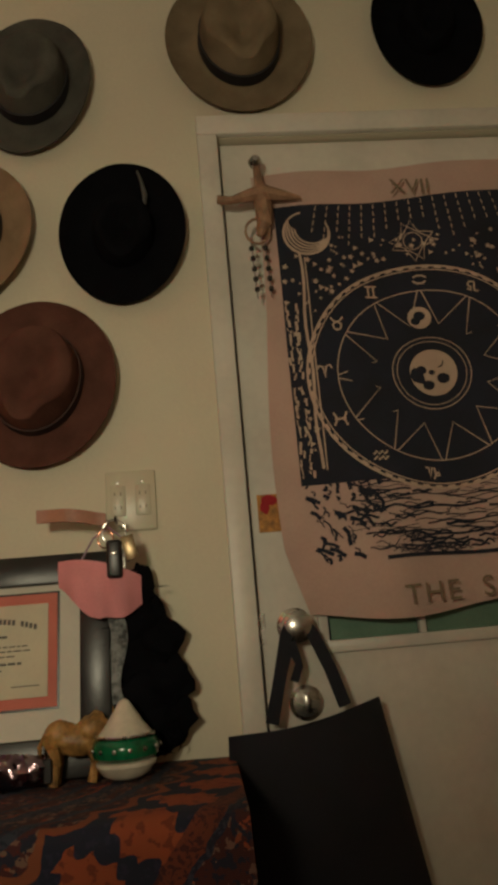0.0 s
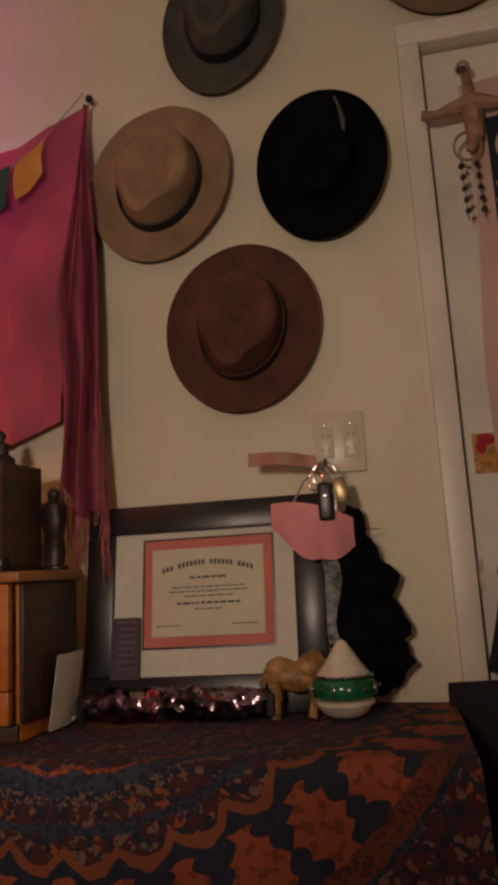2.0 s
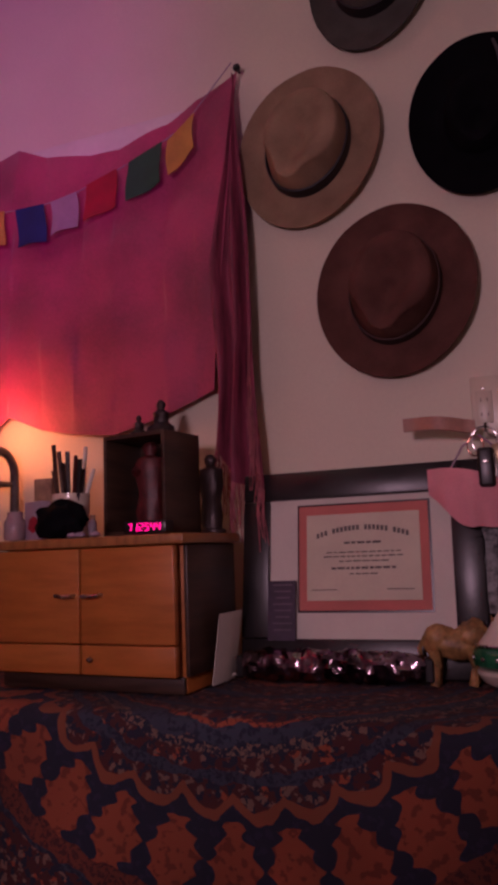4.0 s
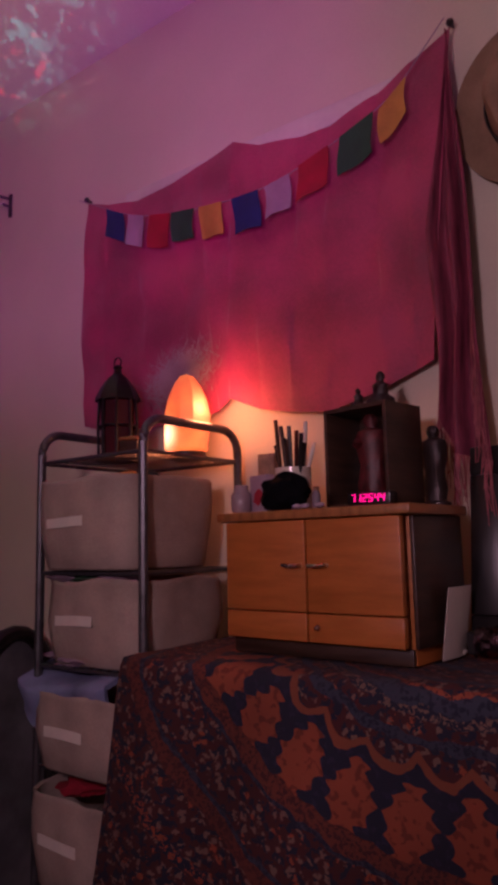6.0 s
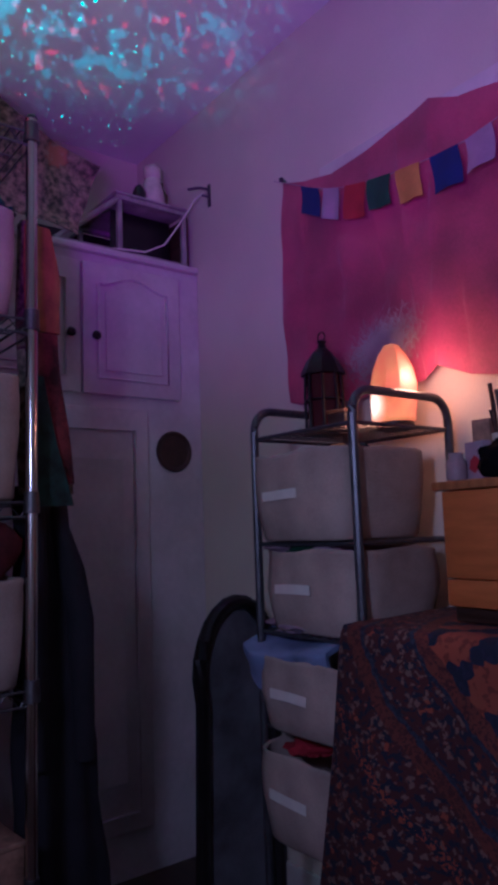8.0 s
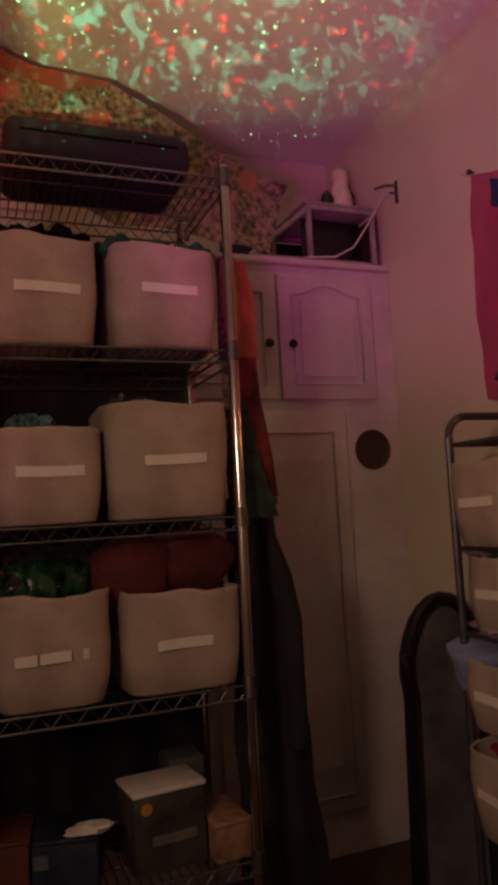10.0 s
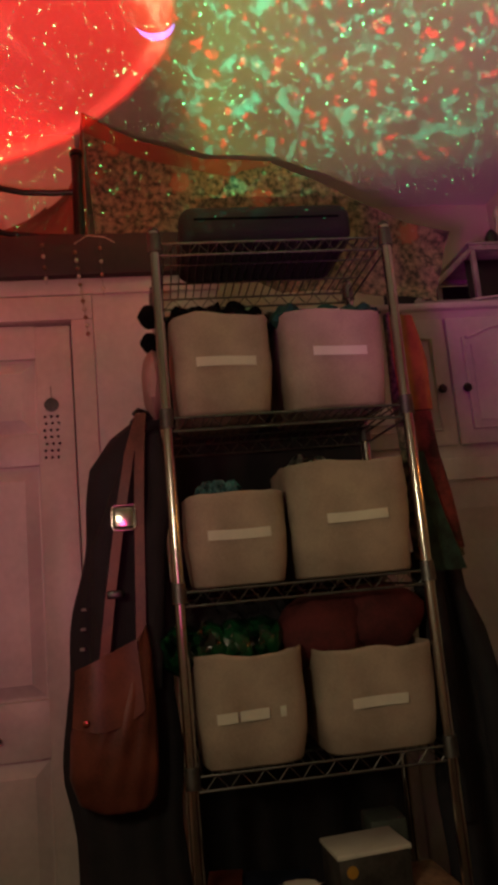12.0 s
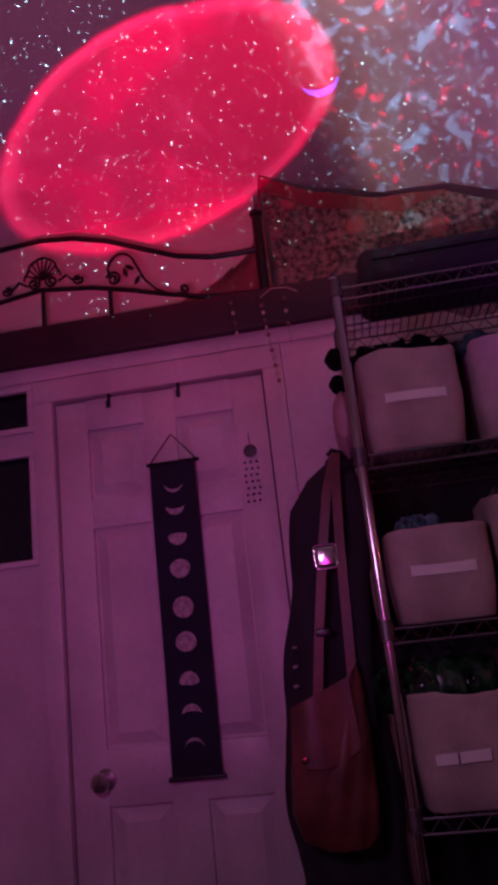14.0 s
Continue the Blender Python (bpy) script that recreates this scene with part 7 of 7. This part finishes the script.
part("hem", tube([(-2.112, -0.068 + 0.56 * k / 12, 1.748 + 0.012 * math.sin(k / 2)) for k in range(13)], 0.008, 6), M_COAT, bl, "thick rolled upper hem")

# ---- things on and in the chrome rack ----
case = thing("soft_case", "black padded case lying on top of the wire rack", "case", pose(-1.850, 0.205, LEV[0] + 0.006))
part("body", box((0, 0, 0.053), (0.27, 0.432, 0.105), 0.034, seg=5), M_COAT, case)
part("zip", tube([(0.136, -0.18, 0.062), (0.136, 0.18, 0.062)], 0.003, 6), M_BLACK, case)


def pile(name, label, cat, y0, y1, z, h, mt, seed, n=5, x=-1.79, d=0.10, crumple=0.45):
    r = random.Random(seed)
    g = thing(name, label, cat)
    for i in range(n):
        part("item", lump((x + r.uniform(-0.03, 0.02), y0 + (y1 - y0) * (i + 0.5) / n, z + h * 0.35 + r.uniform(0, h * 0.2)), (d * 0.8, (y1 - y0) / n * 0.8, h * 0.55), seed + i, crumple, 3), mt, g)
    return g


pile("folded_clothes", "dark clothes piled in a fabric bin", "clothes", -0.045, 0.18, LEV[1] + 0.215, 0.075, M_BLACK, 1)
pile("folded_clothes", "teal cloth piled in a fabric bin", "clothes", 0.215, 0.46, LEV[1] + 0.215, 0.055, mat("teal_jersey", (0.008, 0.075, 0.055), 0.9, var=0.3, scale=15), 2)
pile("folded_clothes", "grey patterned cloth behind the teal cloth", "clothes", 0.20, 0.33, LEV[1] + 0.225, 0.08, mat("grey_mottled_cloth", (0.07, 0.08, 0.075), 0.9, var=0.6, scale=40), 4, 3, -1.86, 0.07)
solo("yarn_ball", lump((0, 0, 0), (0.028, 0.026, 0.028), 4, 0.15), M_BLACK, "small black ball at the edge of the bin", "ball", pose(-1.735, -0.098, 1.622))
solo("yarn_ball", lump((0, 0, 0), (0.026, 0.022, 0.024), 6, 0.15), M_BLACK, "small black ball at the edge of the bin", "ball", pose(-1.76, -0.100, 1.565))
solo("pillow", lump((0, 0, 0), (0.10, 0.028, 0.085), 8, 0.12), mat("dusty_pink_cotton", (0.42, 0.25, 0.24), 0.9, var=0.1, scale=20), "dusty pink pillow squeezed beside the bin", "pillow", pose(-1.80, -0.098, 1.468))
pile("glass_jars", "small clear and teal glass jars in a fabric bin", "jars", -0.01, 0.08, LEV[2] + 0.19, 0.05, mat("teal_glass", (0.04, 0.12, 0.13), 0.1, var=0.7, scale=30), 5, 3, -1.745, 0.03)
pile("folded_clothes", "grey bundle in a large fabric bin", "clothes", 0.22, 0.30, LEV[2] + 0.25, 0.04, mat("grey_plastic_wrap", (0.10, 0.11, 0.10), 0.3, var=0.5, scale=30), 6, 3)
pile("plastic_wrap", "shiny green plastic wrap spilling from a bin", "plastic bag", -0.105, 0.14, LEV[3] + 0.215, 0.10, mat("green_plastic_film", (0.006, 0.055, 0.020), 0.12, var=0.6, scale=20, bump=0.3, fine=40), 7, 4, -1.765, 0.09, 0.22)
pile("folded_clothes", "dark red cloth piled in a fabric bin", "clothes", 0.19, 0.46, LEV[3] + 0.195, 0.16, mat("dark_red_cotton", (0.10, 0.016, 0.018), 0.9, var=0.25, scale=15), 9, 2, -1.80, 0.10, 0.2)
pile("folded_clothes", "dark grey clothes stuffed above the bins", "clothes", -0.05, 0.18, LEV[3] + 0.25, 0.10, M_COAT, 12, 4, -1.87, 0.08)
pile("folded_clothes", "pale cloth stuffed beside the red cloth", "clothes", 0.36, 0.47, LEV[3] + 0.29, 0.06, mat("dim_beige_cloth", (0.16, 0.12, 0.09), 0.9, var=0.2, scale=20), 15, 2, -1.86, 0.07)
M_CARD = mat("dark_printed_carton", (0.06, 0.055, 0.048), 0.55, var=0.4, scale=12)
M_CARDB = mat("navy_printed_carton", (0.020, 0.030, 0.060), 0.5, var=0.4, scale=12)
for y, w, d, h, mt, rz, lb in ((0.298, 0.165, 0.12, 0.165, M_CARD, 6, "dark printed carton with a pale lid and yellow mark"), (0.085, 0.15, 0.14, 0.105, M_CARDB, -14, "navy printed carton standing on the lowest shelf"), (0.435, 0.085, 0.16, 0.075, M_CHARM, 4, "small brown cardboard box on the lowest shelf"), (-0.02, 0.07, 0.14, 0.12, M_LEATHER, -8, "brown paper-covered box on the lowest shelf")):
    cb = thing("carton", lb, "box", pose(-1.79, y, LEV[4] + 0.006, 0, 0, 90 + rz), "cartons on the rack")
    part("body", box((0, 0, h / 2), (w, d, h), 0.003), mt, cb)
    part("lid", box((0, 0, h + 0.005), (w + 0.006, d + 0.006, 0.010), 0.002), M_LABEL if mt is M_CARD else mt, cb)
    if mt is M_CARD:
        part("mark", lathe([(0, 0), (0.013, 0), (0.013, 0.001), (0, 0.001)], 16, m=pose(-w / 2 + 0.028, -d / 2 - 0.0005, h - 0.026, 90, 0, 0)), M_YELF, cb, "round yellow mark")
        part("unreadable_print", box((0.008, -d / 2 - 0.0006, h * 0.42), (w * 0.62, 0.0012, 0.020)), mat("pale_carton_print", (0.16, 0.15, 0.12), 0.6), cb, smooth=0)
    if mt is M_CARDB:
        part("mark", box((-0.04, -d / 2 - 0.0006, h * 0.7), (0.030, 0.0012, 0.028)), mat("pale_blue_print", (0.11, 0.14, 0.18), 0.6), cb, smooth=0)
solo("paper_scrap", lump((0, 0, 0), (0.030, 0.045, 0.010), 41, 0.5), M_LABEL, "crumpled white paper lying on a carton", "paper", pose(-1.735, 0.13, LEV[4] + 0.128))
solo("frosted_box", box((0, 0, 0.09), (0.10, 0.09, 0.18), 0.008), mat("grey_green_plastic", (0.08, 0.10, 0.085), 0.5, var=0.2, scale=10), "grey-green plastic tub at the back of the lowest shelf", "tub", pose(-1.93, 0.385, LEV[4] + 0.007))

# ---- on top of the wardrobe ----
CT = WTOP + 0.028
M_GREYWOOD = mat("pale_grey_painted_wood", (0.34, 0.32, 0.28), 0.6, var=0.2, scale=12, fine=80)
cr = thing("pet_crate", "pale wooden crate with an open sloping side", "crate")
bx0, bx1 = -2.80, -2.47
for x in (bx0, bx1):
    for a, b in (((1.105, CT), (1.105, CT + 0.205)), ((1.375, CT), (1.375, CT + 0.205))):
        part("upright", box((x, a[0], (a[1] + b[1]) / 2), (0.018, 0.018, 0.205), 0.002), M_GREYWOOD, cr)
    part("sloping_bar", tube([(x, 0.865, CT + 0.010), (x, 1.10, CT + 0.208)], 0.011, 6), M_GREYWOOD, cr)
    part("base_bar", box((x, 1.12, CT + 0.008), (0.018, 0.52, 0.016), 0.002), M_GREYWOOD, cr)
    part("top_bar", box((x, 1.240, CT + 0.214), (0.020, 0.300, 0.018), 0.002), M_GREYWOOD, cr)
part("top_board", box(((bx0 + bx1) / 2, 1.240, CT + 0.228), (0.36, 0.310, 0.010), 0.002), M_GREYWOOD, cr)
# black boards stand for the shade inside the crate
part("back_board", box((bx0 - 0.012, 1.12, CT + 0.105), (0.008, 0.50, 0.19)), M_BKFRAME, cr, smooth=0)
part("side_board", box(((bx0 + bx1) / 2, 1.392, CT + 0.105), (0.33, 0.008, 0.20)), M_DKWOOD, cr, smooth=0)
part("inner_shade_sheet", box((bx1 - 0.08, 1.235, CT + 0.105), (0.006, 0.25, 0.19)), M_BKFRAME, cr, smooth=0)
OT = CT + 0.235
ow = bmesh.new()
lathe([(0, 0), (0.042, 0), (0.046, 0.02), (0.044, 0.06), (0.034, 0.10), (0.030, 0.115), (0.036, 0.13), (0.034, 0.155), (0.018, 0.172), (0, 0.175)], 18, ow, wob=0.12)
solo("figurine", ow, M_CERAMIC, "glazed white animal figurine on the crate", "figurine", pose(-2.53, 1.280, OT))
solo("figurine", lathe([(0, 0), (0.022, 0), (0.026, 0.03), (0.016, 0.055), (0, 0.07)], 14), M_BKFRAME, "small black figurine on the crate", "figurine", pose(-2.50, 1.205, OT))
solo("bottle", lathe([(0, 0), (0.026, 0), (0.028, 0.01), (0.028, 0.09), (0.012, 0.115), (0.011, 0.14), (0, 0.14)], 16), mat("olive_glass", (0.08, 0.08, 0.02), 0.15), "olive glass bottle beside the figurine", "bottle", pose(-2.58, 1.345, OT))
solo("cable", tube([(-2.36, WY - 0.020, 2.150), (-2.40, 1.385, 2.135), (-2.445, 1.345, 2.05), (-2.452, 1.28, 1.955), (-2.455, 1.20, 1.912), (-2.46, 1.10, 1.905), (-2.50, 1.00, 1.902)], 0.0035, 6), M_LABEL, "white cable hanging in front of the crate", "cable")
bk = thing("wall_bracket", "small metal bracket screwed to the wall", "bracket")
part("plate", box((-2.35, WY - 0.004, 2.140), (0.014, 0.007, 0.085), 0.001), M_GUNMETAL, bk)
part("arm", tube([(-2.35, WY - 0.006, 2.165), (-2.365, WY - 0.040, 2.168), (-2.385, WY - 0.075, 2.160)], 0.005, 6), M_GUNMETAL, bk)
part("arm", tube([(-2.35, WY - 0.006, 2.135), (-2.36, WY - 0.030, 2.140)], 0.004, 6), M_GUNMETAL, bk)
dc = thing("round_plaque", "dark round wooden plaque on the wardrobe", "plaque", pose(CX + 0.001, 1.298, 1.186, 0, 90, 0))
part("disc", lathe([(0, 0), (0.072, 0), (0.074, 0.004), (0.070, 0.010), (0.060, 0.009), (0.056, 0.006), (0, 0.006)], 36), M_DKWOOD, dc)

# ---- hooped hamper in the corner ----
hm = thing("laundry_hamper", "black hooped laundry hamper, its flat infill toned like the shade behind", "hamper")
HPX = -2.05
arch = [(1.068, FZ)] + [(1.068 + 0.004 * i, FZ + 0.12 * i) for i in range(1, 6)] + [(1.24 - 0.165 * math.cos(a), 0.46 + 0.225 * math.sin(a)) for a in [radians(4 + 14 * i) for i in range(0, 12)]] + [(1.395, 0.35), (1.395, FZ)]
arch = [(1.41 - (1.41 - y) * 0.86, z) for y, z in arch]
part("hoop", tube([(HPX, y, z) for y, z in arch], 0.022, 10), M_BKFRAME, hm)
# flat panel, its colour set to the shaded wardrobe seen through the hoop
bm = bmesh.new()
f = bm.faces.new([bm.verts.new((HPX - 0.012, y, z)) for y, z in arch])
ex = bmesh.ops.extrude_face_region(bm, geom=[f])
for v in [e for e in ex["geom"] if isinstance(e, bmesh.types.BMVert)]:
    v.co.x -= 0.012
part("hoop_infill", bm, mat("dim_grey_infill", (0.14, 0.14, 0.15), 0.8, var=0.3, scale=8, fine=400), hm, smooth=0)
